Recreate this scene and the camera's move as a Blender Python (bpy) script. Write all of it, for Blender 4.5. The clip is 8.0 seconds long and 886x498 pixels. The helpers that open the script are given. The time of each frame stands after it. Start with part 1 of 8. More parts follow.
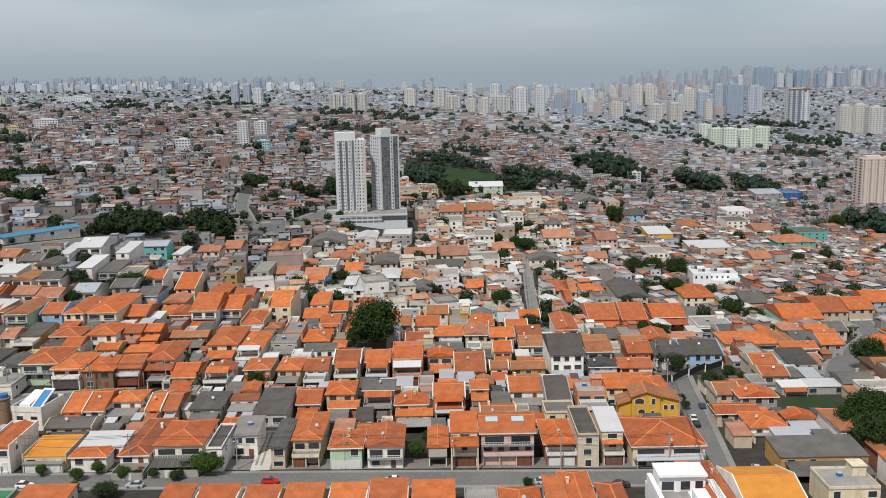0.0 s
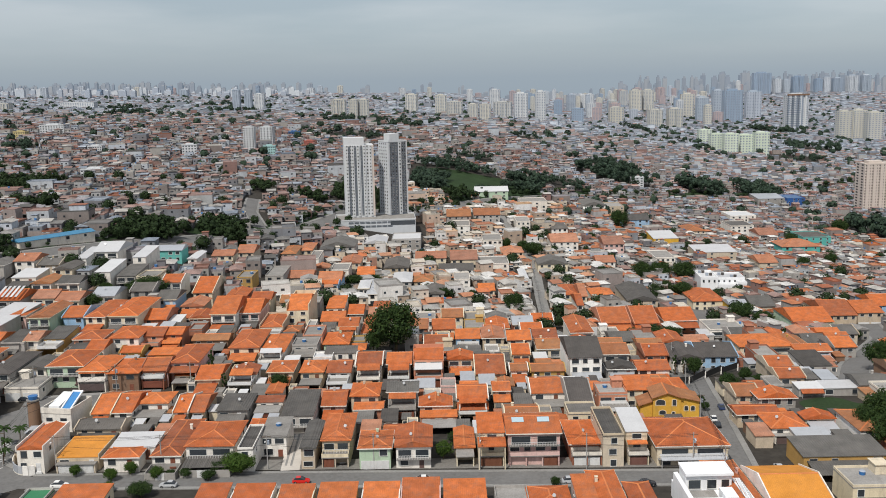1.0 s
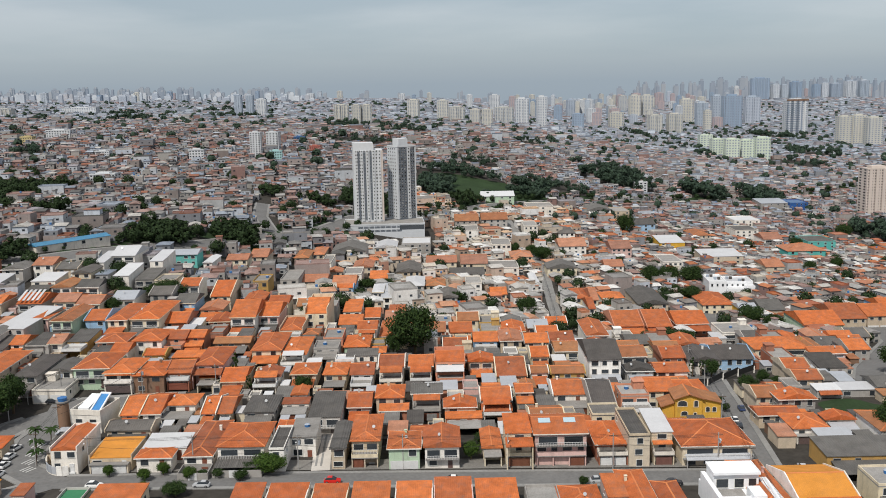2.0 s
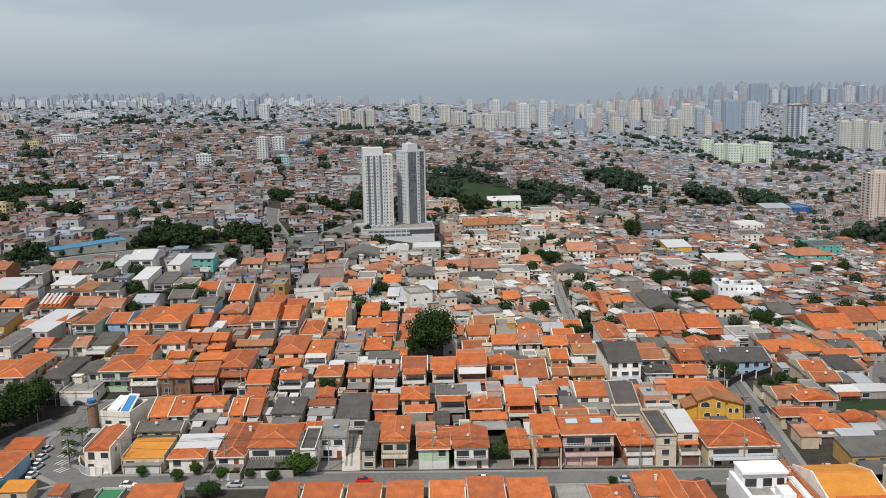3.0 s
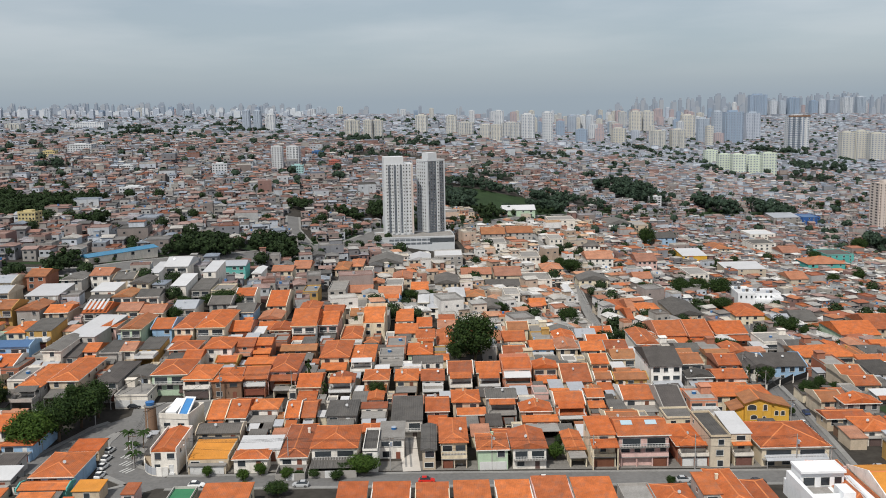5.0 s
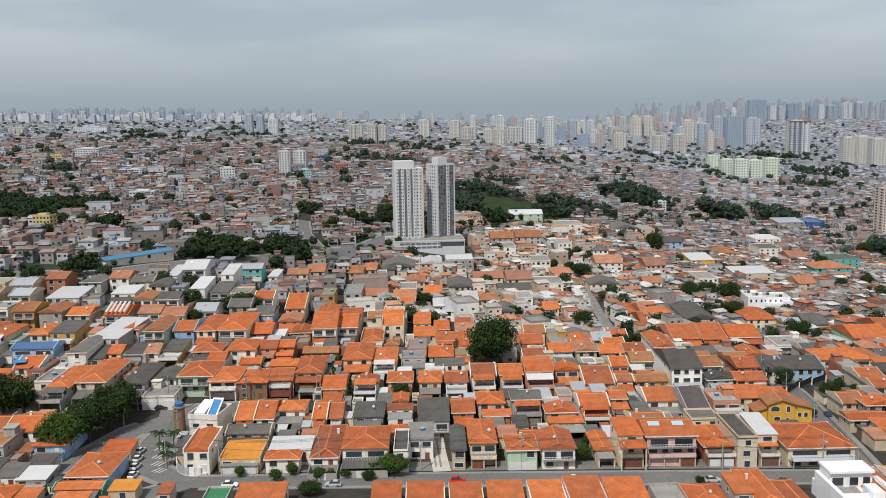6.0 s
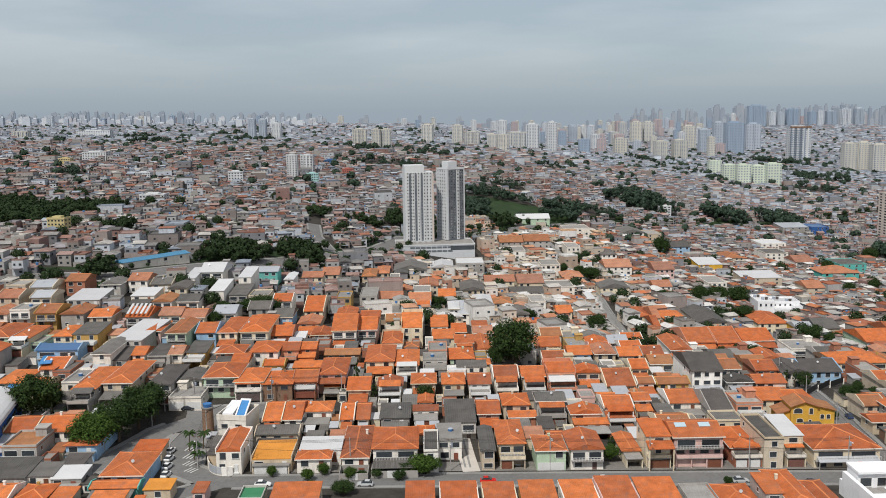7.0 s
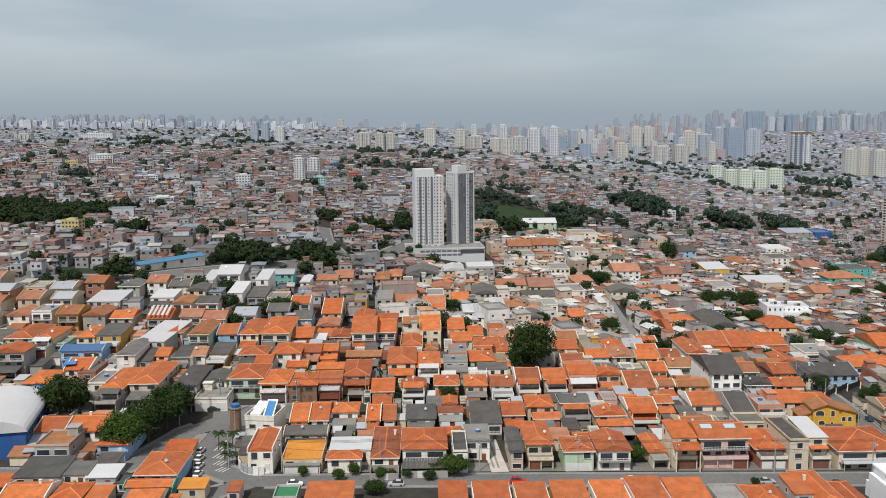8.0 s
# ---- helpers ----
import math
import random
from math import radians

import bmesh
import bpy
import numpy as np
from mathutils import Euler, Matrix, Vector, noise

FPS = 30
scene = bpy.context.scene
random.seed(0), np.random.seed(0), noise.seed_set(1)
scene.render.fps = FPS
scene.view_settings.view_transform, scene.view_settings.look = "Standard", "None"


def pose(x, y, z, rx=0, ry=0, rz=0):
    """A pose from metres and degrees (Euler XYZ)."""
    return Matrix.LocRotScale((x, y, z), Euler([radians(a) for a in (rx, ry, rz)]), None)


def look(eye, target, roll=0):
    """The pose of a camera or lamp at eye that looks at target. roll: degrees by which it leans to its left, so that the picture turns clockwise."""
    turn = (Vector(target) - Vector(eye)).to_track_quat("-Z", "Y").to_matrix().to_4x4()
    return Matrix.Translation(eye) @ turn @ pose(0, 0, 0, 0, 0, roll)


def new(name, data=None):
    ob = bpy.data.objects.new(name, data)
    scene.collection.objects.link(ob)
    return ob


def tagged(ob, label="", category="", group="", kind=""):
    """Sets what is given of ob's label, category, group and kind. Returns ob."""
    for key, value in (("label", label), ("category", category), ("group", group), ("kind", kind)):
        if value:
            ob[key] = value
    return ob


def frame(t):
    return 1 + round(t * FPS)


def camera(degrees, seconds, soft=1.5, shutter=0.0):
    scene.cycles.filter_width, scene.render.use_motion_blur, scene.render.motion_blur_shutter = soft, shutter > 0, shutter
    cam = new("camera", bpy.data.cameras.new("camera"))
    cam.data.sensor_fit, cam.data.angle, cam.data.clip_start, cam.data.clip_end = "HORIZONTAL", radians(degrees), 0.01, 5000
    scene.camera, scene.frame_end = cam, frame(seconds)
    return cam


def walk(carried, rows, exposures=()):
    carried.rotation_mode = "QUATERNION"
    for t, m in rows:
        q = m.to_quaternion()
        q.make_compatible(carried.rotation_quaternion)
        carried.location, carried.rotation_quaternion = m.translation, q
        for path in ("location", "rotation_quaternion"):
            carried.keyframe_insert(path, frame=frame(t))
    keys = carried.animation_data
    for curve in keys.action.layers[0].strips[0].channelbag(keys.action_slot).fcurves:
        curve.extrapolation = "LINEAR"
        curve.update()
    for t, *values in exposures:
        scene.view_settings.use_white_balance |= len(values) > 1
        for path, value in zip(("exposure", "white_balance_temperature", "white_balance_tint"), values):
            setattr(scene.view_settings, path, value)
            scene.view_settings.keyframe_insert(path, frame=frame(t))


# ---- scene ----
cam = camera(50.0, 8.0, soft=0.95)
PATH = [
    (0, (26.90, 11.80, 93.38), (26.78, 208.47, 57.04), -1.16),
    (0.5, (23.20, 9.82, 93.61), (23.43, 206.59, 57.79), -1.16),
    (1, (19.46, 7.96, 93.77), (19.99, 204.83, 58.48), -1.16),
    (1.5, (15.66, 6.22, 93.89), (16.48, 203.18, 59.13), -1.16),
    (3, (4.01, 1.57, 93.98), (5.53, 198.80, 60.85), -1.16),
    (3.5, (0.03, 0.17, 93.95), (1.76, 197.49, 61.36), -1.16),
    (4, (-3.98, -1.17, 93.90), (-2.05, 196.24, 61.84), -1.15),
    (4.5, (-8.03, -2.47, 93.83), (-5.91, 195.02, 62.31), -1.12),
    (6, (-20.42, -6.23, 93.62), (-17.68, 191.49, 63.64), -0.99),
    (6.5, (-24.62, -7.47, 93.56), (-21.66, 190.32, 64.07), -0.92),
    (7, (-28.85, -8.73, 93.53), (-25.65, 189.13, 64.51), -0.83),
    (7.5, (-33.12, -10.01, 93.52), (-29.65, 187.91, 64.95), -0.72),
    (8, (-37.41, -11.34, 93.54), (-33.66, 186.64, 65.41), -0.59),
]
walk(cam, [(t, look(eye, target, roll)) for t, eye, target, roll in PATH])

# ---- daylight: thin overcast ----
SUN_ELEVATION, SUN_AZIMUTH = radians(54), radians(208)
world = bpy.data.worlds.new("overcast_sky")
scene.world = world
world.use_nodes = True
wn, wl = world.node_tree.nodes, world.node_tree.links
wn.clear()


def node(tree, kind, **values):
    n = tree.nodes.new(kind)
    for key, value in values.items():
        n.inputs[key.replace("_", " ") if key not in n.inputs else key].default_value = value
    return n


sky = wn.new("ShaderNodeTexSky")
sky.sky_type, sky.sun_disc = "NISHITA", False
sky.sun_elevation, sky.sun_rotation = SUN_ELEVATION, SUN_AZIMUTH
sky.air_density, sky.dust_density = 1.0, 1.0
coords = wn.new("ShaderNodeTexCoord")
split = wn.new("ShaderNodeSeparateXYZ")
wl.new(coords.outputs["Generated"], split.inputs[0])
# cloud sheet: direction projected on a flat layer
lift = wn.new("ShaderNodeMath")
lift.operation = "MAXIMUM"
lift.inputs[1].default_value = 0.0
wl.new(split.outputs["Z"], lift.inputs[0])
lifted = wn.new("ShaderNodeMath")
lifted.inputs[1].default_value = 0.10
wl.new(lift.outputs[0], lifted.inputs[0])
flatten = wn.new("ShaderNodeVectorMath")
flatten.operation = "DIVIDE"
wl.new(coords.outputs["Generated"], flatten.inputs[0])
wl.new(lifted.outputs[0], flatten.inputs[1])
clouds = node(world.node_tree, "ShaderNodeTexNoise", Scale=0.42, Detail=6.0, Roughness=0.50)
wl.new(flatten.outputs[0], clouds.inputs["Vector"])
cloud_ramp = wn.new("ShaderNodeValToRGB")
cloud_ramp.color_ramp.elements[0].position, cloud_ramp.color_ramp.elements[0].color = 0.40, (0.50, 0.58, 0.66, 1)
cloud_ramp.color_ramp.elements[1].position, cloud_ramp.color_ramp.elements[1].color = 0.62, (1.06, 1.05, 1.07, 1)
wl.new(clouds.outputs["Fac"], cloud_ramp.inputs[0])
# the layer thins to a blue-grey murk at the horizon and brightens overhead
height_ramp = wn.new("ShaderNodeValToRGB")
for pos, col in ((0.0, (0.42, 0.53, 0.66, 1)), (0.04, (0.43, 0.54, 0.67, 1)), (0.10, (0.51, 0.60, 0.70, 1)), (0.20, (0.74, 0.77, 0.81, 1)), (0.45, (0.33, 0.35, 0.38, 1)), (1.0, (0.16, 0.17, 0.19, 1))):
    e = height_ramp.color_ramp.elements.new(pos)
    e.color = col
height_ramp.color_ramp.elements.remove(height_ramp.color_ramp.elements[0])
wl.new(lift.outputs[0], height_ramp.inputs[0])
cloud_mix = wn.new("ShaderNodeMix")
cloud_mix.data_type = "RGBA"
spread = wn.new("ShaderNodeMapRange")
spread.inputs["From Min"].default_value, spread.inputs["From Max"].default_value = 0.015, 0.13
spread.inputs["To Max"].default_value = 0.75
wl.new(lift.outputs[0], spread.inputs["Value"])
wl.new(spread.outputs[0], cloud_mix.inputs["Factor"])
wl.new(height_ramp.outputs[0], cloud_mix.inputs["A"])
wl.new(cloud_ramp.outputs[0], cloud_mix.inputs["B"])
sky_back = wn.new("ShaderNodeBackground")
sky_back.inputs["Strength"].default_value = 0.04
wl.new(sky.outputs[0], sky_back.inputs["Color"])
cloud_back = wn.new("ShaderNodeBackground")
cloud_back.inputs["Strength"].default_value = 0.73
wl.new(cloud_mix.outputs["Result"], cloud_back.inputs["Color"])
both = wn.new("ShaderNodeAddShader")
wl.new(sky_back.outputs[0], both.inputs[0])
wl.new(cloud_back.outputs[0], both.inputs[1])
world_out = wn.new("ShaderNodeOutputWorld")
wl.new(both.outputs[0], world_out.inputs["Surface"])

sun = new("sun", bpy.data.lights.new("sun", "SUN"))
sun.data.energy, sun.data.angle, sun.data.color = 5.0, radians(3), (1.0, 0.955, 0.885)
sun.matrix_world = look((0, 0, 300), Vector((0, 0, 300)) - Vector((math.sin(SUN_AZIMUTH) * math.cos(SUN_ELEVATION), math.cos(SUN_AZIMUTH) * math.cos(SUN_ELEVATION), math.sin(SUN_ELEVATION))))
scene.view_settings.exposure = -0.40

# ---- materials ----
MATS = {}


def surface(name, colours, rough=0.85, by="object", grain=6.0, mottle=0.35, relief=0.0, wave=0.0, wave_axis="X", pitch=0.75, stain=0.0, metal=0.0, steps=False):
    """A painted or mineral surface: colours chosen per object or per island, two scales of mottling, weather stains and fine relief."""
    m = bpy.data.materials.new(name)
    m.use_nodes = True
    t = m.node_tree
    n, l = t.nodes, t.links
    bsdf = n["Principled BSDF"]
    bsdf.inputs["Roughness"].default_value, bsdf.inputs["Metallic"].default_value = rough, metal
    if rough > 0.6:
        bsdf.inputs["Specular IOR Level"].default_value = 0.12
    place = n.new("ShaderNodeTexCoord")
    ramp = n.new("ShaderNodeValToRGB")
    ramp.color_ramp.interpolation = "CONSTANT" if steps else "LINEAR"
    for k, c in enumerate(colours):
        pos = k / len(colours) if steps else k / max(1, len(colours) - 1)
        e = ramp.color_ramp.elements[0] if k == 0 else ramp.color_ramp.elements.new(min(pos, 0.999))
        e.position, e.color = pos, (*c, 1)
    for e in list(ramp.color_ramp.elements)[len(colours):]:
        ramp.color_ramp.elements.remove(e)
    if by == "island":
        pick = n.new("ShaderNodeNewGeometry").outputs["Random Per Island"]
    else:
        pick = n.new("ShaderNodeObjectInfo").outputs["Random"]
    l.new(pick, ramp.inputs[0])
    coarse = node(t, "ShaderNodeTexNoise", Scale=grain * 0.07, Detail=4.0, Roughness=0.6)
    fine = node(t, "ShaderNodeTexNoise", Scale=grain, Detail=3.0, Roughness=0.7)
    shift = n.new("ShaderNodeVectorMath")
    shift.operation = "ADD"
    l.new(place.outputs["Object"], shift.inputs[0])
    l.new(pick, shift.inputs[1])
    l.new(shift.outputs[0], coarse.inputs["Vector"])
    l.new(shift.outputs[0], fine.inputs["Vector"])
    total = n.new("ShaderNodeMath")
    l.new(coarse.outputs["Fac"], total.inputs[0])
    l.new(fine.outputs["Fac"], total.inputs[1])
    scale = n.new("ShaderNodeMapRange")
    scale.inputs["From Min"].default_value, scale.inputs["From Max"].default_value = 0.6, 1.4
    scale.inputs["To Min"].default_value, scale.inputs["To Max"].default_value = 1.0 - mottle, 1.0 + mottle * 0.6
    l.new(total.outputs[0], scale.inputs["Value"])
    tint = n.new("ShaderNodeVectorMath")
    tint.operation = "SCALE"
    l.new(ramp.outputs[0], tint.inputs[0])
    l.new(scale.outputs[0], tint.inputs["Scale"])
    colour = tint.outputs[0]
    if stain:
        streaks = n.new("ShaderNodeMapping")
        streaks.inputs["Scale"].default_value = (0.5, 0.5, 0.16)
        l.new(shift.outputs[0], streaks.inputs["Vector"])
        dirt = node(t, "ShaderNodeTexNoise", Scale=1.1, Detail=5.0, Roughness=0.65)
        l.new(streaks.outputs[0], dirt.inputs["Vector"])
        edge = n.new("ShaderNodeMapRange")
        edge.inputs["From Min"].default_value, edge.inputs["From Max"].default_value = 0.50, 0.72
        edge.inputs["To Max"].default_value = stain
        l.new(dirt.outputs["Fac"], edge.inputs["Value"])
        blend = n.new("ShaderNodeMix")
        blend.data_type = "RGBA"
        blend.inputs["B"].default_value = (0.13, 0.115, 0.10, 1)
        l.new(edge.outputs[0], blend.inputs["Factor"])
        l.new(colour, blend.inputs["A"])
        colour = blend.outputs["Result"]
    l.new(colour, bsdf.inputs["Base Color"])
    if relief or wave:
        bump = n.new("ShaderNodeBump")
        bump.inputs["Strength"].default_value = 0.6
        bump.inputs["Distance"].default_value = max(relief, wave)
        source = fine.outputs["Fac"]
        if wave:
            rows = node(t, "ShaderNodeTexWave", Scale=pitch, Distortion=0.4)
            rows.bands_direction = wave_axis
            l.new(place.outputs["Object"], rows.inputs["Vector"])
            source = rows.outputs["Fac"]
        l.new(source, bump.inputs["Height"])
        l.new(bump.outputs[0], bsdf.inputs["Normal"])
    MATS[name] = m
    return m


TERRACOTTA = [(0.54, 0.150, 0.046), (0.45, 0.115, 0.038), (0.60, 0.182, 0.058), (0.34, 0.098, 0.041), (0.52, 0.14, 0.043), (0.27, 0.09, 0.047), (0.58, 0.17, 0.052), (0.39, 0.115, 0.047)]
surface("terracotta", TERRACOTTA, 0.8, grain=6, mottle=0.5, wave=0.06, stain=0.42)
surface("faded_tile", [(0.42, 0.18, 0.10), (0.36, 0.16, 0.10), (0.48, 0.23, 0.14), (0.30, 0.15, 0.105), (0.50, 0.20, 0.10)], 0.85, grain=4, mottle=0.5, wave=0.05, stain=0.4)
surface("brown_tile", [(0.30, 0.12, 0.06), (0.36, 0.17, 0.08)], 0.85, grain=5, mottle=0.45, wave=0.05, stain=0.35)
surface("ochre_tile", [(0.62, 0.27, 0.05), (0.58, 0.24, 0.045)], 0.8, grain=4, mottle=0.28, wave=0.05, stain=0.12)
surface("ridge_tile", [(0.60, 0.21, 0.08), (0.52, 0.17, 0.07)], 0.85, grain=5, mottle=0.3)
surface("fibre_cement", [(0.115, 0.11, 0.103), (0.175, 0.167, 0.157), (0.088, 0.084, 0.08), (0.15, 0.138, 0.127)], 0.9, grain=4, mottle=0.45, wave=0.12, wave_axis="X", pitch=0.5, stain=0.4)
surface("dark_roof", [(0.075, 0.07, 0.065), (0.10, 0.09, 0.085)], 0.85, grain=4, mottle=0.4, wave=0.10, pitch=0.5, stain=0.2)
surface("white_metal", [(0.568, 0.568, 0.568), (0.464, 0.464, 0.473), (0.619, 0.619, 0.619)], 0.55, grain=2, mottle=0.12, wave=0.04, stain=0.10)
surface("grey_metal", [(0.42, 0.43, 0.45), (0.34, 0.36, 0.39)], 0.5, grain=2, mottle=0.15, wave=0.04, stain=0.15)
surface("concrete", [(0.29, 0.275, 0.255), (0.22, 0.21, 0.197), (0.36, 0.345, 0.325)], 0.9, grain=3, mottle=0.35, relief=0.01, stain=0.35)
surface("green_roof", [(0.05, 0.20, 0.10)], 0.7, grain=3, mottle=0.25, stain=0.15)
surface("blue_roof", [(0.06, 0.13, 0.26)], 0.5, grain=2, mottle=0.2, wave=0.04)
surface("shed_blue", [(0.05, 0.20, 0.34)], 0.5, grain=1, mottle=0.25, wave=0.05, stain=0.2)
surface("blue_metal", [(0.05, 0.22, 0.50)], 0.45, grain=1, mottle=0.18, stain=0.12)
PAINTS = {
    "white": [(0.80, 0.76, 0.70), (0.73, 0.675, 0.59), (0.82, 0.80, 0.76)],
    "cream": [(0.70, 0.60, 0.42), (0.66, 0.57, 0.43), (0.74, 0.66, 0.50)],
    "beige": [(0.55, 0.45, 0.32), (0.50, 0.41, 0.31), (0.58, 0.50, 0.39)],
    "yellow": [(0.66, 0.38, 0.05), (0.62, 0.36, 0.06)],
    "ochre": [(0.48, 0.30, 0.10), (0.45, 0.27, 0.09)],
    "grey": [(0.42, 0.395, 0.365), (0.30, 0.285, 0.265), (0.48, 0.455, 0.425)],
    "pink": [(0.62, 0.38, 0.33), (0.66, 0.46, 0.42)],
    "salmon": [(0.58, 0.27, 0.17), (0.55, 0.24, 0.15)],
    "green": [(0.46, 0.58, 0.42), (0.42, 0.54, 0.40)],
    "teal": [(0.10, 0.42, 0.38), (0.16, 0.46, 0.42)],
    "blue": [(0.28, 0.44, 0.62), (0.33, 0.48, 0.64)],
    "deep_blue": [(0.03, 0.10, 0.30)],
    "brick": [(0.33, 0.13, 0.08), (0.37, 0.16, 0.10)],
    "brown": [(0.20, 0.12, 0.08), (0.24, 0.15, 0.10)],
}
for key, cols in PAINTS.items():
    surface(key + "_wall", cols, 0.85, grain=3, mottle=0.22, relief=0.006, stain=0.34)
surface("road_paint", [(0.55, 0.55, 0.53)], 0.8, grain=3, mottle=0.4, stain=0.3)
surface("render_white", [(0.78, 0.79, 0.80)], 0.8, grain=3, mottle=0.10, stain=0.12)
surface("window_frame", [(0.62, 0.62, 0.60), (0.70, 0.69, 0.66), (0.16, 0.14, 0.12)], 0.5, grain=8, mottle=0.1)
surface("gate_white", [(0.66, 0.66, 0.65)], 0.45, grain=4, mottle=0.15)
surface("gate_brown", [(0.17, 0.07, 0.04), (0.24, 0.08, 0.05), (0.10, 0.09, 0.09)], 0.5, grain=4, mottle=0.2)
surface("asphalt", [(0.165, 0.162, 0.158)], 0.9, grain=0.9, mottle=0.32, relief=0.01, stain=0.3)
surface("paving", [(0.25, 0.245, 0.235)], 0.9, grain=1.5, mottle=0.3, stain=0.2)
surface("forecourt_paving", [(0.20, 0.19, 0.175)], 0.9, grain=1.5, mottle=0.4, stain=0.35)
surface("pale_paving", [(0.52, 0.485, 0.44)], 0.85, grain=1.5, mottle=0.15, stain=0.1)
surface("earth", [(0.052, 0.047, 0.041)], 0.95, grain=0.4, mottle=0.55, relief=0.02)
surface("grass", [(0.030, 0.052, 0.022)], 0.95, grain=0.9, mottle=0.45, relief=0.02)
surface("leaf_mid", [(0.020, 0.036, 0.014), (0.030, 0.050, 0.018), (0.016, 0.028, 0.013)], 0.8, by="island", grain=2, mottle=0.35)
# Leaves of distant trees, lightened and blued to carry haze.
surface("leaf_haze", [(0.034, 0.056, 0.038), (0.046, 0.072, 0.046), (0.028, 0.046, 0.036)], 0.85, by="island", grain=2, mottle=0.3)
surface("leaf", [(0.017, 0.036, 0.010), (0.026, 0.050, 0.013), (0.040, 0.066, 0.016), (0.014, 0.029, 0.011)], 0.75, by="island", grain=2, mottle=0.3)
surface("leaf_bright", [(0.038, 0.078, 0.014), (0.06, 0.10, 0.017), (0.026, 0.055, 0.012)], 0.75, by="island", grain=2, mottle=0.3)
surface("bark", [(0.12, 0.085, 0.06)], 0.95, grain=8, mottle=0.4, relief=0.02)
surface("tank_blue", [(0.03, 0.14, 0.36)], 0.5, grain=3, mottle=0.1)
surface("tank_grey", [(0.32, 0.36, 0.42)], 0.6, grain=3, mottle=0.15)
surface("town_tank", [(0.05, 0.17, 0.40), (0.36, 0.38, 0.40), (0.07, 0.20, 0.44), (0.55, 0.55, 0.53)], 0.5, by="island", grain=3, mottle=0.15, steps=True)
surface("tyre", [(0.02, 0.02, 0.02)], 0.9, grain=8, mottle=0.2)
surface("rim", [(0.45, 0.45, 0.46)], 0.3, metal=0.8, grain=8, mottle=0.1)
surface("pole_concrete", [(0.34, 0.33, 0.32)], 0.9, grain=4, mottle=0.2)
surface("cable", [(0.03, 0.03, 0.03)], 0.7, grain=4, mottle=0.1)
surface("solar_cell", [(0.40, 0.52, 0.58)], 0.15, grain=3, mottle=0.1)
for key, c in {"car_white": (0.75, 0.75, 0.74), "car_silver": (0.42, 0.43, 0.44), "car_black": (0.02, 0.022, 0.026), "car_red": (0.55, 0.02, 0.015), "car_blue": (0.03, 0.05, 0.12)}.items():
    surface(key, [c], 0.22, grain=2, mottle=0.06)
# Panes of the far blocks, paled towards blue: haze put into the colour.
surface("haze_glass", [(0.22, 0.26, 0.32), (0.26, 0.30, 0.36)], 0.4, grain=0.5, mottle=0.2)
surface("glass_dark", [(0.03, 0.036, 0.043), (0.05, 0.06, 0.07), (0.02, 0.023, 0.027)], 0.12, grain=2, mottle=0.3)
surface("tower_white", [(0.56, 0.575, 0.585)], 0.8, grain=0.5, mottle=0.10, stain=0.08)
surface("tower_grey", [(0.125, 0.14, 0.16)], 0.8, grain=0.5, mottle=0.12)
surface("tower_pale", [(0.52, 0.54, 0.56)], 0.8, grain=0.5, mottle=0.10)
surface("tower_cream", [(0.53, 0.51, 0.45), (0.48, 0.475, 0.44), (0.56, 0.54, 0.48), (0.44, 0.45, 0.45)], 0.85, grain=0.4, mottle=0.12, stain=0.1)
surface("tower_green", [(0.58, 0.64, 0.54)], 0.85, grain=0.4, mottle=0.12, stain=0.1)
surface("tower_beige", [(0.56, 0.49, 0.44)], 0.85, grain=0.4, mottle=0.12, stain=0.1)
# Grey and glass towers far off: distance haze is mixed into both palettes.
surface("tower_haze_grey", [(0.34, 0.40, 0.47), (0.50, 0.54, 0.58), (0.28, 0.34, 0.42), (0.55, 0.58, 0.61), (0.40, 0.44, 0.51)], 0.85, grain=0.3, mottle=0.12)
surface("tower_haze_glass", [(0.24, 0.32, 0.42), (0.28, 0.35, 0.44)], 0.45, grain=0.3, mottle=0.1)
CLAY, ASH = [(0.392, 0.14, 0.062), (0.333, 0.12, 0.068), (0.441, 0.17, 0.083), (0.274, 0.12, 0.078)], [(0.17, 0.165, 0.16), (0.25, 0.24, 0.23), (0.11, 0.108, 0.105), (0.33, 0.32, 0.305), (0.20, 0.18, 0.165)]
PALE = [(0.62, 0.61, 0.59), (0.50, 0.45, 0.38), (0.44, 0.42, 0.39), (0.55, 0.38, 0.25)]
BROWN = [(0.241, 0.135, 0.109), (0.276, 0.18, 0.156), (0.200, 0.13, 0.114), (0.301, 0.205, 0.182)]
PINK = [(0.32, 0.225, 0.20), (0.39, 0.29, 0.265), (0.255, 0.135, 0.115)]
# Grey-blues that put distance haze into the roof colours.
HAZE_GREY = [(0.206, 0.235, 0.280), (0.277, 0.310, 0.358), (0.164, 0.190, 0.232), (0.268, 0.250, 0.264), (0.364, 0.400, 0.454)]
# Duller roof mix with the cloud shade over the west put into its colours.
surface("riverside_shade_roof", [BROWN[1], ASH[0], BROWN[3], ASH[1], HAZE_GREY[3], PALE[2], CLAY[3], HAZE_GREY[0], BROWN[1], ASH[2], BROWN[3], ASH[3], BROWN[0], HAZE_GREY[1]], 0.85, by="island", grain=2, mottle=0.5, stain=0.4, steps=True)
WARM = [(0.44, 0.20, 0.115), (0.50, 0.26, 0.16), (0.38, 0.17, 0.105)]
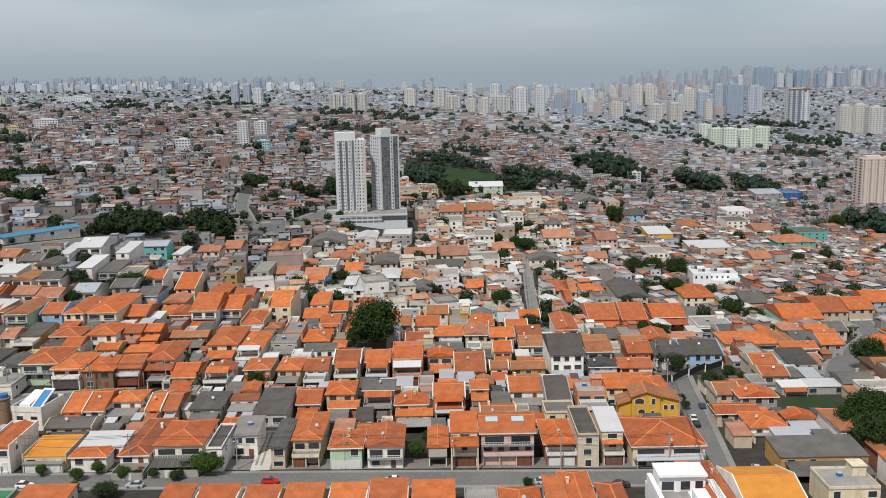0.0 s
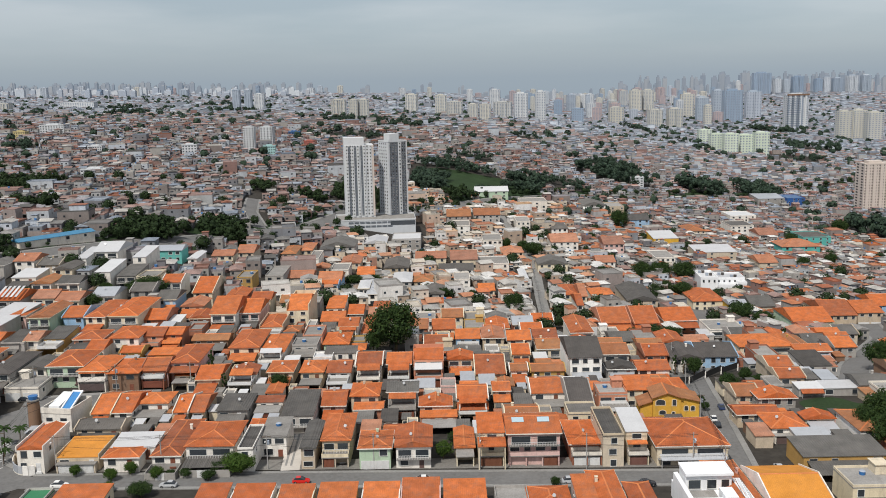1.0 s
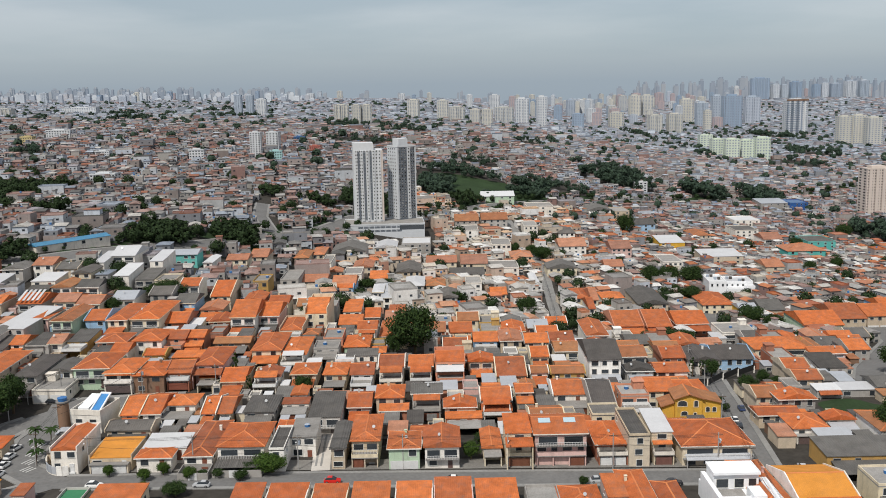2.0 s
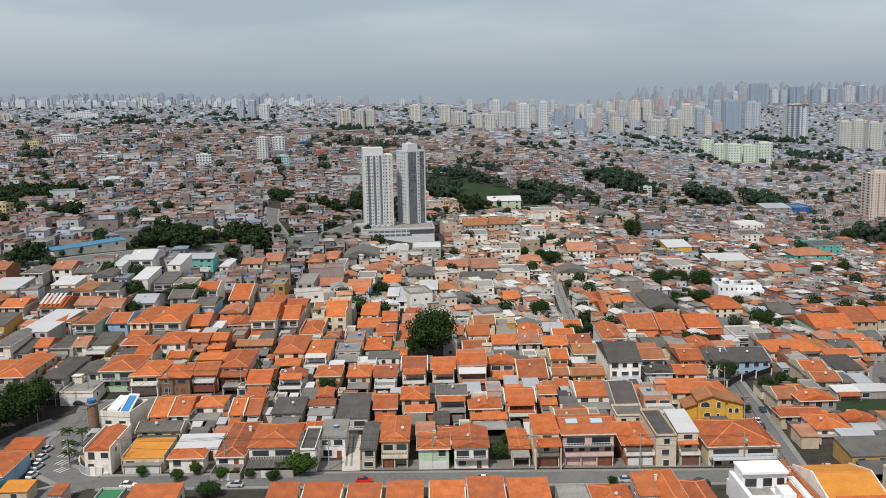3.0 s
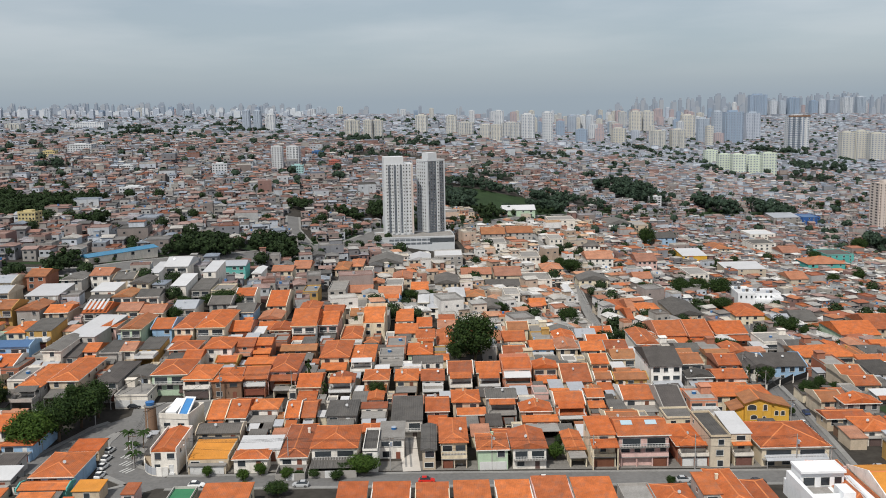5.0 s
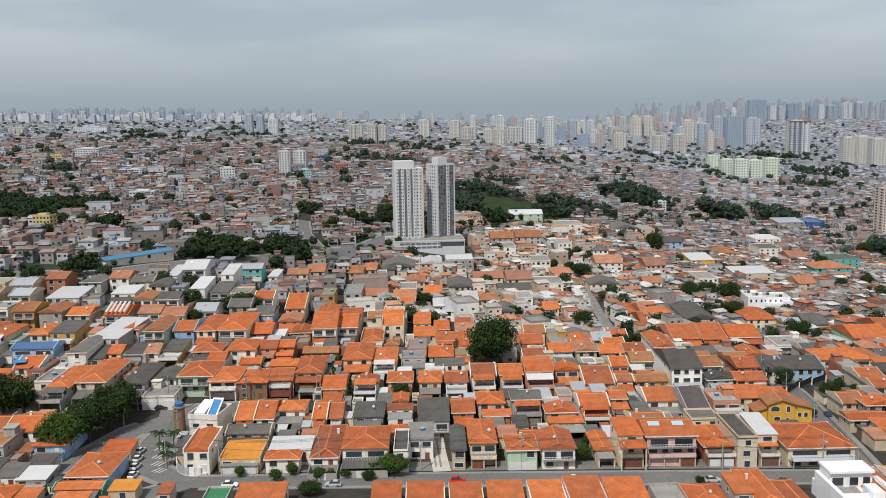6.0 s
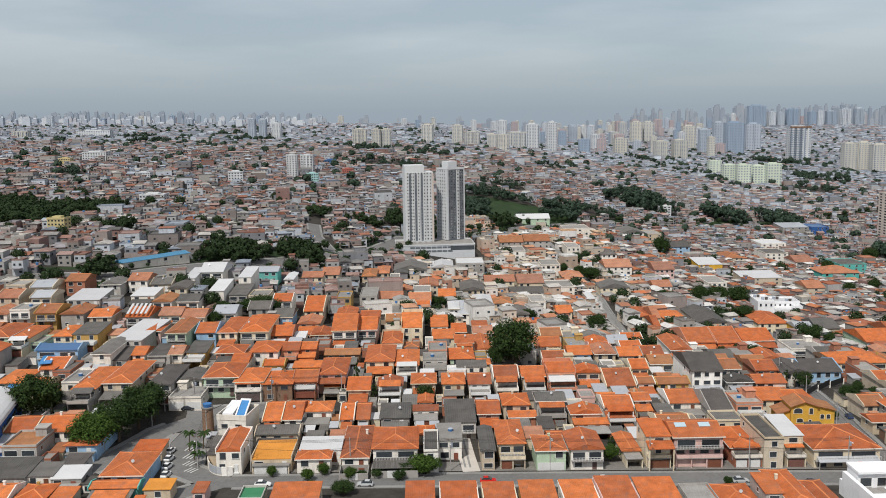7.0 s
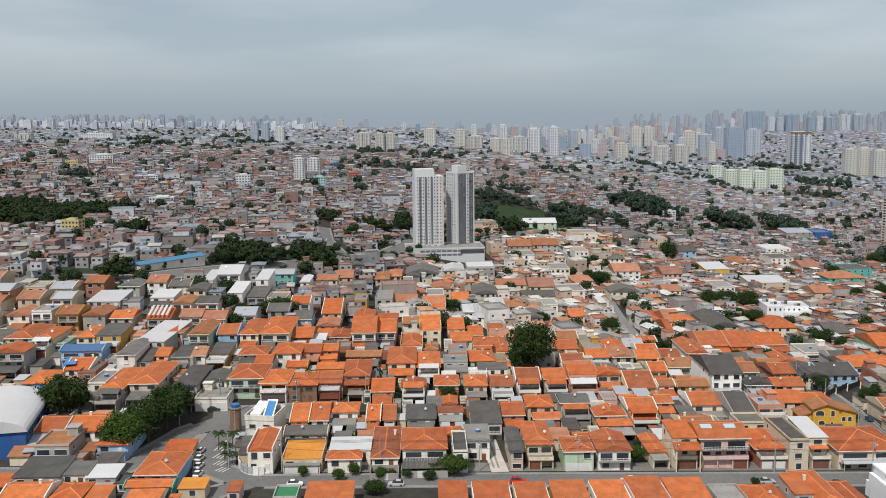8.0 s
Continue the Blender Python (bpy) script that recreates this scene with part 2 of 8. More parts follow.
# Pale roofs, lightened further for the sunlit patch over the valley.
surface("valley_sunlit_roof", [WARM[0], ASH[3], PALE[2], PALE[1], WARM[1], PALE[0], PALE[1], ASH[3], (0.52, 0.17, 0.075), PALE[3], PALE[2], WARM[1], PALE[1], ASH[1], WARM[0], PALE[0], PALE[2], WARM[2], ASH[3], PALE[0]], 0.85, by="island", grain=2, mottle=0.45, stain=0.35, steps=True)
surface("hillside_roof", [HAZE_GREY[3], PINK[0], HAZE_GREY[3], ASH[1], BROWN[1], HAZE_GREY[1], PINK[1], HAZE_GREY[2], HAZE_GREY[0], ASH[3], PINK[2], CLAY[3], BROWN[2], PALE[2], BROWN[3], BROWN[0], PINK[0], HAZE_GREY[4]], 0.85, by="island", grain=1, mottle=0.45, stain=0.3, steps=True)
surface("eastside_roof", [CLAY[1], ASH[3], BROWN[3], PALE[2], WARM[2], PALE[0], CLAY[2], ASH[1], BROWN[1], PALE[2], CLAY[0], ASH[3], PALE[1], PALE[0], BROWN[3], ASH[4], WARM[0], PALE[2]], 0.85, by="island", grain=2, mottle=0.5, stain=0.4, steps=True)
surface("haze_uphill_roof", [HAZE_GREY[3], PINK[1], HAZE_GREY[3], HAZE_GREY[2], PINK[0], BROWN[3], HAZE_GREY[0], HAZE_GREY[0], PALE[2], BROWN[3], HAZE_GREY[4], HAZE_GREY[1]], 0.85, by="island", grain=0.8, mottle=0.4, stain=0.25, steps=True)
surface("haze_roof", [HAZE_GREY[0], HAZE_GREY[3], HAZE_GREY[1], HAZE_GREY[4], HAZE_GREY[2], BROWN[3], HAZE_GREY[4], HAZE_GREY[3], HAZE_GREY[1], HAZE_GREY[3], HAZE_GREY[1], HAZE_GREY[4]], 0.85, by="island", grain=0.5, mottle=0.4, stain=0.3, steps=True)
# Wall colours raised for the same sunlit patch.
surface("valley_sunlit_wall", [(0.50, 0.43, 0.35), (0.66, 0.64, 0.60), (0.40, 0.31, 0.24), (0.56, 0.48, 0.38), (0.36, 0.34, 0.32), (0.70, 0.69, 0.68), (0.40, 0.22, 0.16), (0.52, 0.40, 0.32), (0.60, 0.55, 0.48), (0.68, 0.66, 0.63)], 0.85, by="island", grain=2, mottle=0.25, stain=0.35, steps=True)
# Far walls, tinted blue for haze.
surface("haze_wall", [(0.344, 0.370, 0.415), (0.479, 0.520, 0.575), (0.268, 0.285, 0.319), (0.383, 0.400, 0.426), (0.259, 0.285, 0.330), (0.537, 0.580, 0.639), (0.316, 0.290, 0.303), (0.430, 0.460, 0.500)], 0.85, by="island", grain=1, mottle=0.2, stain=0.3, steps=True)
# Town walls cooled towards blue, with some haze in the colour.
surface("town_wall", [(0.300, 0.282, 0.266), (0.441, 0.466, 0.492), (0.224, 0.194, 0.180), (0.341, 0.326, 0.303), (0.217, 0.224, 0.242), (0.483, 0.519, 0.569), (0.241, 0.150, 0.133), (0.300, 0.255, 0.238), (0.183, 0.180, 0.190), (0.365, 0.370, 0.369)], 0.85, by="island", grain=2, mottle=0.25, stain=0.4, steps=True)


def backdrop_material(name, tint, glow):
    """Plain backdrop of the remote city; its faint blue-grey glow stands in for haze."""
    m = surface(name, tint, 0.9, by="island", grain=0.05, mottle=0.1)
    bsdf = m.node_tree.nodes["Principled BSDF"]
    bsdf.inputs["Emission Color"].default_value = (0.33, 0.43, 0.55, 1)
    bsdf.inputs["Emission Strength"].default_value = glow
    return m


backdrop_material("haze_glow_near", [(0.22, 0.22, 0.23), (0.15, 0.16, 0.18), (0.26, 0.25, 0.24)], 0.40)
backdrop_material("haze_glow_far", [(0.09, 0.10, 0.11), (0.06, 0.07, 0.08), (0.12, 0.12, 0.12)], 0.70)


# ---- mesh helpers ----
def mesh_of(name, bm, *mats):
    data = bpy.data.meshes.new(name)
    bm.to_mesh(data)
    bm.free()
    for m in mats:
        data.materials.append(MATS[m])
    return data


def part(name, bm, material, parent=None, label=""):
    data = bm if isinstance(bm, bpy.types.Mesh) else mesh_of(name, bm, material)
    ob = new(name, data)
    if parent is not None:
        ob.parent = parent
    if label:
        tagged(ob, label)
    return ob


def put(name, data, parent, x=0, y=0, z=0, rz=0, label=""):
    ob = part(name, data, None, parent, label)
    ob.matrix_basis = pose(x, y, z, 0, 0, rz)
    return ob


def box(bm, x0, x1, y0, y1, z0, z1):
    v = [bm.verts.new(p) for p in ((x0, y0, z0), (x1, y0, z0), (x1, y1, z0), (x0, y1, z0), (x0, y0, z1), (x1, y0, z1), (x1, y1, z1), (x0, y1, z1))]
    for f in ((0, 3, 2, 1), (4, 5, 6, 7), (0, 1, 5, 4), (1, 2, 6, 5), (2, 3, 7, 6), (3, 0, 4, 7)):
        bm.faces.new([v[i] for i in f])
    return v


def prism(bm, outline, z0, z1):
    """A closed outline in plan raised from z0 to z1."""
    lo = [bm.verts.new((x, y, z0)) for x, y in outline]
    hi = [bm.verts.new((x, y, z1)) for x, y in outline]
    n = len(outline)
    for k in range(n):
        bm.faces.new((lo[k], lo[(k + 1) % n], hi[(k + 1) % n], hi[k]))
    bm.faces.new(hi)
    bm.faces.new(lo[::-1])


def rim_wall(bm, x0, x1, y0, y1, z0, z1, thick, open_front=False):
    """A low wall round a rectangle, all in one piece; open_front leaves out the y0 side."""
    if open_front:
        prism(bm, [(x0, y0), (x0 + thick, y0), (x0 + thick, y1 - thick), (x1 - thick, y1 - thick), (x1 - thick, y0), (x1, y0), (x1, y1), (x0, y1)], z0, z1)
        return
    corners = lambda g, z: [bm.verts.new(p) for p in ((x0 + g, y0 + g, z), (x1 - g, y0 + g, z), (x1 - g, y1 - g, z), (x0 + g, y1 - g, z))]
    loops = [corners(0, z0), corners(0, z1), corners(thick, z1), corners(thick, z0)]
    for a, b in zip(loops, loops[1:] + loops[:1]):
        for k in range(4):
            bm.faces.new((a[k], a[(k + 1) % 4], b[(k + 1) % 4], b[k]))


def tube(bm, a, b, r0, r1, sides=6):
    a, b = Vector(a), Vector(b)
    u = (b - a).orthogonal().normalized()
    w = (b - a).cross(u).normalized()
    ring = [[bm.verts.new(p + r * (u * math.cos(k * math.tau / sides) + w * math.sin(k * math.tau / sides))) for k in range(sides)] for p, r in ((a, r0), (b, r1))]
    for k in range(sides):
        bm.faces.new((ring[0][k], ring[0][(k + 1) % sides], ring[1][(k + 1) % sides], ring[1][k]))
    bm.faces.new(ring[1])
    bm.faces.new(ring[0][::-1])


def bar(bm, a, b, wide, high):
    """A tile-cap strip with a triangular section along a to b."""
    a, b = Vector(a), Vector(b)
    side = (b - a).cross(Vector((0, 0, 1))).normalized() * wide / 2
    up = Vector((0, 0, high))
    va = [bm.verts.new(p) for p in (a - side, a + side, a + up)]
    vb = [bm.verts.new(p) for p in (b - side, b + side, b + up)]
    for k in range(3):
        bm.faces.new((va[k], va[(k + 1) % 3], vb[(k + 1) % 3], vb[k]))
    bm.faces.new(va[::-1])
    bm.faces.new(vb)


def smooth(a, b, v):
    t = np.clip((v - a) / (b - a), 0, 1)
    return t * t * (3 - 2 * t)


# hills of the land: centre x, centre y, reach, height
HILLS = [(-227, 680, 130, 11.2), (-88, 559, 90, -9.2), (22, 529, 90, -7.2), (121, 482, 90, -6.4), (333, 784, 160, -24.0),
         (-105, 1087, 140, 4.1), (54, 965, 120, 2.2), (153, 718, 100, -1.1), (-47, 701, 80, -4.8), (1600, 4000, 520, 45.0)]


def land(x, y):
    """The height of the ground: it falls to the north-east, into a valley, and climbs the hillside behind; beyond the first streets the west stands higher than the east."""
    x, y = np.asarray(x, float), np.asarray(y, float)
    near = 1 + smooth(245, 450, y) * (0.08 - np.clip(0.6 * (x + 4) / np.maximum(y, 60), -0.15, 0.2))
    x, y = (x + 4) * near - 4, (y + 1) * near - 1
    rise, east = smooth(775, 1400, y), smooth(0, 450, x)
    z = 42.4 * rise * (1 - 1.03 * east) + smooth(1400, 4740, y) * (23.4 + 7.5 * east) + 10.2 * smooth(230, 480, -x) * smooth(460, 838, y) * (1 - smooth(1124, 1595, y))
    for cx, cy, reach, high in HILLS:
        z = z + smooth(272, 430, y) * high * np.exp(-(((x - cx) / reach) ** 2 + ((y - cy) / (1.58 * reach)) ** 2) / 2)
    z = z + 2.34 - 0.0142 * x - 0.0107 * y
    return 93.9 - (93.9 - z) / near


def ground_z(x, y):
    return float(land(x, y))


# ---- ground ----
gx = np.unique(np.concatenate([np.arange(-5200, -400, 80), np.arange(-400, 460, 10), np.arange(460, 5200, 80)]))
gy = np.unique(np.concatenate([np.arange(-400, 80, 40), np.arange(80, 1300, 12), np.arange(1300, 7840, 80)]))
gxx, gyy = np.meshgrid(gx, gy)
verts = np.stack([gxx, gyy, land(gxx, gyy)], -1).reshape(-1, 3)
nx, ny = len(gx), len(gy)
quads = [(j * nx + i, j * nx + i + 1, (j + 1) * nx + i + 1, (j + 1) * nx + i) for j in range(ny - 1) for i in range(nx - 1)]
ground_mesh = bpy.data.meshes.new("ground")
ground_mesh.from_pydata(verts.tolist(), [], quads)
ground_mesh.materials.append(MATS["earth"])
tagged(new("ground", ground_mesh), "grey-brown urban ground of yards and dust between the houses", "ground", kind="structure")


def ribbon(name, line, wide, lift, material, label, category, step=6.0, kerb=0.0, avoid=()):
    """A strip along a bent line, laid on the land; kerb: thickness of its raised edge."""
    pts = [Vector((*p, 0)) for p in line]
    dense = []
    for a, b in zip(pts, pts[1:]):
        n = max(1, int((b - a).length / step))
        dense += [a.lerp(b, k / n) for k in range(n)]
    dense.append(pts[-1])
    bm = bmesh.new()
    last = None
    for k, p in enumerate(dense):
        ahead = (dense[min(k + 1, len(dense) - 1)] - dense[max(k - 1, 0)]).normalized()
        side = Vector((ahead.y, -ahead.x, 0)) * wide / 2
        row = []
        for q in (p - side, p, p + side):
            row.append(bm.verts.new((q.x, q.y, ground_z(q.x, q.y) + lift)))
        if kerb:
            row = [bm.verts.new(row[0].co - Vector((0, 0, kerb + 0.3)))] + row + [bm.verts.new(row[-1].co - Vector((0, 0, kerb + 0.3)))]
        if any(near_line(p.x, p.y, other) < half + 0.3 for other, half in avoid):
            row = None
        if last and row:
            for i in range(len(row) - 1):
                bm.faces.new((last[i], last[i + 1], row[i + 1], row[i]))
        last = row
    return tagged(part(name, bm, material), label, category, kind="structure")


# ---- houses ----
WINDOWS, GATES, BUILT = {}, {}, []


def window_meshes(w, h):
    key = (w, h)
    if key not in WINDOWS:
        bm = bmesh.new()
        a, b = w / 2 + 0.10, h / 2 + 0.10
        side = [(0.03, -b), (-0.16, -b), (-0.16, -b + 0.08), (-0.05, -b + 0.08), (-0.05, b), (0.03, b)]
        ends = [[bm.verts.new((px, py, pz)) for py, pz in side] for px in (-a, a)]
        for k in range(6):
            bm.faces.new((ends[0][k], ends[0][(k + 1) % 6], ends[1][(k + 1) % 6], ends[1][k]))
        bm.faces.new(ends[0][::-1])
        bm.faces.new(ends[1])
        rim = mesh_of("window", bm, "window_frame")
        bm = bmesh.new()
        box(bm, -w / 2, w / 2, -0.075, -0.04, -h / 2 + 0.02, h / 2)
        glass = mesh_of("pane", bm, "glass_dark")
        bm = bmesh.new()
        bm.from_mesh(rim)
        old = set(bm.faces)
        bm.from_mesh(glass)
        for f in bm.faces:
            f.material_index = 0 if f in old else 1
        WINDOWS[key] = rim, glass, mesh_of("window", bm, "window_frame", "glass_dark")
    return WINDOWS[key]


def window(parent, x, y, z, rz, w=1.3, h=1.1, pane=True):
    rim, glass, joined = window_meshes(w, h)
    ob = put("window", rim if pane else joined, parent, x, y, z, rz)
    if pane:
        put("pane", glass, ob)
    return ob


def gate_mesh(w, h, material):
    key = (round(w, 1), h, material)
    if key not in GATES:
        bm = bmesh.new()
        n = max(4, int(w / 0.28))
        line = [(w / 2, 0.02), (-w / 2, 0.02)]
        for k in range(n):
            x0, x1 = -w / 2 + k * w / n, -w / 2 + (k + 1) * w / n
            line += [(x0, -0.02), (x0 + 0.04, -0.08), (x1 - 0.04, -0.08)]
        line.append((w / 2, -0.02))
        prism(bm, line[::-1], 0.05, h)
        GATES[key] = mesh_of("gate", bm, material)
    return GATES[key]


def door_mesh(material):
    """A leaf in a frame, standing on a step."""
    key = ("door", material)
    if key not in GATES:
        bm = bmesh.new()
        box(bm, -0.47, 0.47, -0.05, 0.02, 0.12, 2.15)
        for x0, x1, z0, z1 in ((-0.58, -0.47, 0.12, 2.26), (0.47, 0.58, 0.12, 2.26), (-0.47, 0.47, 2.15, 2.26), (-0.36, -0.06, 1.2, 2.0), (0.06, 0.36, 1.2, 2.0)):
            box(bm, x0, x1, -0.10, 0.02, z0, z1)
        box(bm, -0.75, 0.75, -0.40, 0.02, -0.3, 0.12)
        GATES[key] = mesh_of("door", bm, material)
    return GATES[key]


def dish_mesh():
    """A small satellite dish on a bent mast."""
    if "dish" not in GATES:
        bm = bmesh.new()
        tube(bm, (0, 0, -0.4), (0, 0, 0.7), 0.04, 0.04, 5)
        tube(bm, (0, -0.05, 0.7), (0, -0.25, 0.82), 0.12, 0.42, 10)
        GATES["dish"] = mesh_of("satellite_dish", bm, "car_silver")
    return GATES["dish"]


def roof_body(kind, w, d, rise, over, thick=0.18):
    """Roof slab and its ridge lines for a plan w by d; z = 0 is the eave."""
    bm, lines = bmesh.new(), []
    a, b = w / 2 + over, d / 2 + over
    if kind == "flat":
        box(bm, -a, a, -b, b, 0, thick + 0.06)
        return bm, lines
    if kind == "shed":
        p = [(-a, -b, 0), (a, -b, 0), (a, b, rise), (-a, b, rise)]
        v = [bm.verts.new(q) for q in p] + [bm.verts.new((q[0], q[1], q[2] + thick)) for q in p]
        for f in ((0, 3, 2, 1), (4, 5, 6, 7), (0, 1, 5, 4), (1, 2, 6, 5), (2, 3, 7, 6), (3, 0, 4, 7)):
            bm.faces.new([v[i] for i in f])
        return bm, lines
    if kind == "hip":
        if w >= d:
            r0, r1 = (-(a - b) if a - b > 0.2 else -0.2, 0, rise), (a - b if a - b > 0.2 else 0.2, 0, rise)
        else:
            r0, r1 = (0, -(b - a), rise), (0, b - a, rise)
    elif kind == "gx":
        r0, r1 = (-a, 0, rise), (a, 0, rise)
    else:
        r0, r1 = (0, -b, rise), (0, b, rise)
    e = [(-a, -b, 0), (a, -b, 0), (a, b, 0), (-a, b, 0)]
    lo = [bm.verts.new(q) for q in e]
    hi = [bm.verts.new((q[0], q[1], thick)) for q in e]
    R0, R1 = bm.verts.new((r0[0], r0[1], r0[2] + thick)), bm.verts.new((r1[0], r1[1], r1[2] + thick))
    bm.faces.new(lo[::-1])
    for k in range(4):
        bm.faces.new((lo[k], lo[(k + 1) % 4], hi[(k + 1) % 4], hi[k]))
    if kind == "gx" or (kind == "hip" and w >= d):
        bm.faces.new((hi[0], hi[1], R1, R0))
        bm.faces.new((hi[2], hi[3], R0, R1))
        bm.faces.new((hi[1], hi[2], R1))
        bm.faces.new((hi[3], hi[0], R0))
        ends = ((hi[0], R0), (hi[3], R0), (hi[1], R1), (hi[2], R1))
    else:
        bm.faces.new((hi[1], hi[2], R1, R0))
        bm.faces.new((hi[3], hi[0], R0, R1))
        bm.faces.new((hi[0], hi[1], R0))
        bm.faces.new((hi[2], hi[3], R1))
        ends = ((hi[0], R0), (hi[1], R0), (hi[2], R1), (hi[3], R1))
    lines.append((R0.co.copy(), R1.co.copy()))
    if kind == "hip":
        lines += [(u.co.copy(), v.co.copy()) for u, v in ends]
    return bm, lines


ROOF_WORDS = {"terracotta": "orange clay-tile", "brown_tile": "weathered brown-tile", "faded_tile": "faded clay-tile", "ochre_tile": "ochre-tile", "fibre_cement": "grey fibre-cement", "dark_roof": "dark slate-grey", "white_metal": "white metal", "grey_metal": "grey metal", "concrete": "flat concrete", "green_roof": "green painted", "blue_roof": "blue metal", "blue_metal": "bright blue metal", "shed_blue": "long weathered blue metal"}
FLOORS = {1: "single-storey", 2: "two-storey", 3: "three-storey", 4: "four-storey"}
dice = random.Random(11)


def house(x, y, w, d, h, kind="hip", roof="terracotta", wall="white", yaw=0.0, parapet=False, tank=False, balcony=False, gate="", plain=False, solar=0, yard=0.0, tier=0.0, name="house"):
    """A dwelling: walls, tiled or slab roof, ridge caps, framed windows, gates, balcony, roof tank. x, y: centre; h: eave height."""
    base = ground_z(x, y)
    near = y < 450
    floors = max(1, round(h / 2.9))
    if near and floors > 1 and name == "house" and not (parapet or gate or tier) and w > 5.5 and dice.random() < 0.38:
        balcony = True
    if near and wall in ("white", "cream", "beige") and dice.random() < 0.24:
        wall = dice.choice(("green", "pink", "salmon", "blue", "ochre", "grey", "grey", "cream"))
    top = new(name)
    top.matrix_basis = pose(x, y, base, 0, 0, yaw)
    tagged(top, f"{FLOORS.get(floors, 'tall')} {wall.replace('_', ' ')} {name.replace('_', ' ')} under a {ROOF_WORDS[roof]} roof", "house", "houses of the neighbourhood")
    slope = {"hip": 0.33, "gx": 0.27, "gy": 0.32, "shed": 0.07, "flat": 0.0}[kind]
    rise = slope * {"hip": min(w, d) / 2, "gx": d / 2, "gy": w / 2, "shed": d, "flat": 0}[kind]
    over = 0.05 if parapet else {"flat": 0.05, "shed": 0.25}.get(kind, 0.5)
    # walls, with gables where the roof leaves them open
    bm = bmesh.new()
    v = box(bm, -w / 2, w / 2, -d / 2, d / 2, -2.5, h)
    if kind == "gx":
        for s in (-1, 1):
            p = [bm.verts.new(q) for q in ((s * w / 2, -d / 2, h), (s * w / 2, d / 2, h), (s * w / 2, 0, h + rise))]
            bm.faces.new(p if s > 0 else p[::-1])
    elif kind == "gy":
        for s in (-1, 1):
            p = [bm.verts.new(q) for q in ((-w / 2, s * d / 2, h), (w / 2, s * d / 2, h), (0, s * d / 2, h + rise))]
            bm.faces.new(p if s < 0 else p[::-1])
    elif kind == "shed":
        for s in (-1, 1):
            p = [bm.verts.new(q) for q in ((s * w / 2, -d / 2, h), (s * w / 2, d / 2, h), (s * w / 2, d / 2, h + rise))]
            bm.faces.new(p if s > 0 else p[::-1])
        bm.faces.new([bm.verts.new(q) for q in ((w / 2, d / 2, h), (-w / 2, d / 2, h), (-w / 2, d / 2, h + rise), (w / 2, d / 2, h + rise))])
    part("wall", bm, wall + "_wall", top)
    bm, lines = roof_body(kind, w, d, rise, over)
    r = part("roof", bm, roof, top)
    r.location.z = h + 0.02
    if lines and roof in ("terracotta", "brown_tile", "ochre_tile", "faded_tile"):
        bm = bmesh.new()
        for p, q in lines:
            bar(bm, p + Vector((0, 0, -0.03)), q + Vector((0, 0, -0.03)), 0.42, 0.16)
        part("ridge_cap", bm, "ridge_tile", r)
    pitched = kind in ("hip", "gx", "gy")
    if near and pitched and not parapet and name == "house":
        a, b = w / 2 + over, d / 2 + over
        if kind == "gx" and dice.random() < 0.42:
            for s in (-1, 1):
                bm = bmesh.new()
                side = [(-b - 0.05, -0.25), (b + 0.05, -0.25), (b + 0.05, 0.50), (0, rise + 0.52), (-b - 0.05, 0.50)]
                ends = [[bm.verts.new((s * (a - 0.12) + e, py, h + pz)) for py, pz in side] for e in (-0.14, 0.14)]
                bm.faces.new(ends[0])
                bm.faces.new(ends[1][::-1])
                for k in range(5):
                    bm.faces.new((ends[0][(k + 1) % 5], ends[0][k], ends[1][k], ends[1][(k + 1) % 5]))
                part("party_wall", bm, wall + "_wall", top)
        elif dice.random() < 0.5:
            bm = bmesh.new()
            rim_wall(bm, -a - 0.05, a + 0.05, -b - 0.05, b + 0.05, h - 0.06, h + 0.20, 0.10)
            part("fascia", bm, dice.choice(("white_wall", "white_wall", "cream_wall")), r).location.z = -h - 0.02
        if dice.random() < 0.35:
            put("satellite_dish", dish_mesh(), top, dice.uniform(-w / 3, w / 3), -d / 5, h + rise * 0.5 + 0.45, dice.uniform(-40, 40))
        if dice.random() < 0.22:
            bm = bmesh.new()
            box(bm, -0.3, 0.3, -0.3, 0.3, -1.2, 0.9)
            box(bm, -0.38, 0.38, -0.38, 0.38, 0.9, 1.0)
            part("chimney", bm, wall + "_wall", r).location = (dice.uniform(-w / 3, w / 3), d / 6, rise * 0.7 + 0.2)
    if parapet:
        bm = bmesh.new()
        hp = h + max(0.7, rise * 0.55 + 0.45)
        rim_wall(bm, -w / 2 - 0.15, w / 2 + 0.15, -d / 2 - 0.12, d / 2 + 0.15, h - 0.4, hp, 0.24, kind != "flat")
        part("parapet", bm, wall + "_wall", top)
    elif kind == "flat":
        bm = bmesh.new()
        rim_wall(bm, -w / 2, w / 2, -d / 2, d / 2, h + 0.27, h + 0.82, 0.18)
        part("roof_kerb", bm, wall + "_wall", top)
        if near and w > 5.5 and d > 8 and dice.random() < 0.45:
            bm = bmesh.new()
            box(bm, -1.5, 1.5, -1.8, 1.8, 0, 2.3)
            box(bm, -1.75, 1.75, -2.1, 2.05, 2.3, 2.45)
            box(bm, -0.5, 0.4, -1.86, -1.78, 0.1, 2.0)
            part("stair_head", bm, wall + "_wall", top).location = (dice.choice((-1, 1)) * (w / 2 - 1.9), d / 2 - 2.4, h + 0.24)
    # openings
    n = max(1, min(4, int(w / 3.2)))
    for f in range(floors):
        z = h - (floors - f) * 2.85 + 1.75
        street = f == 0 and gate
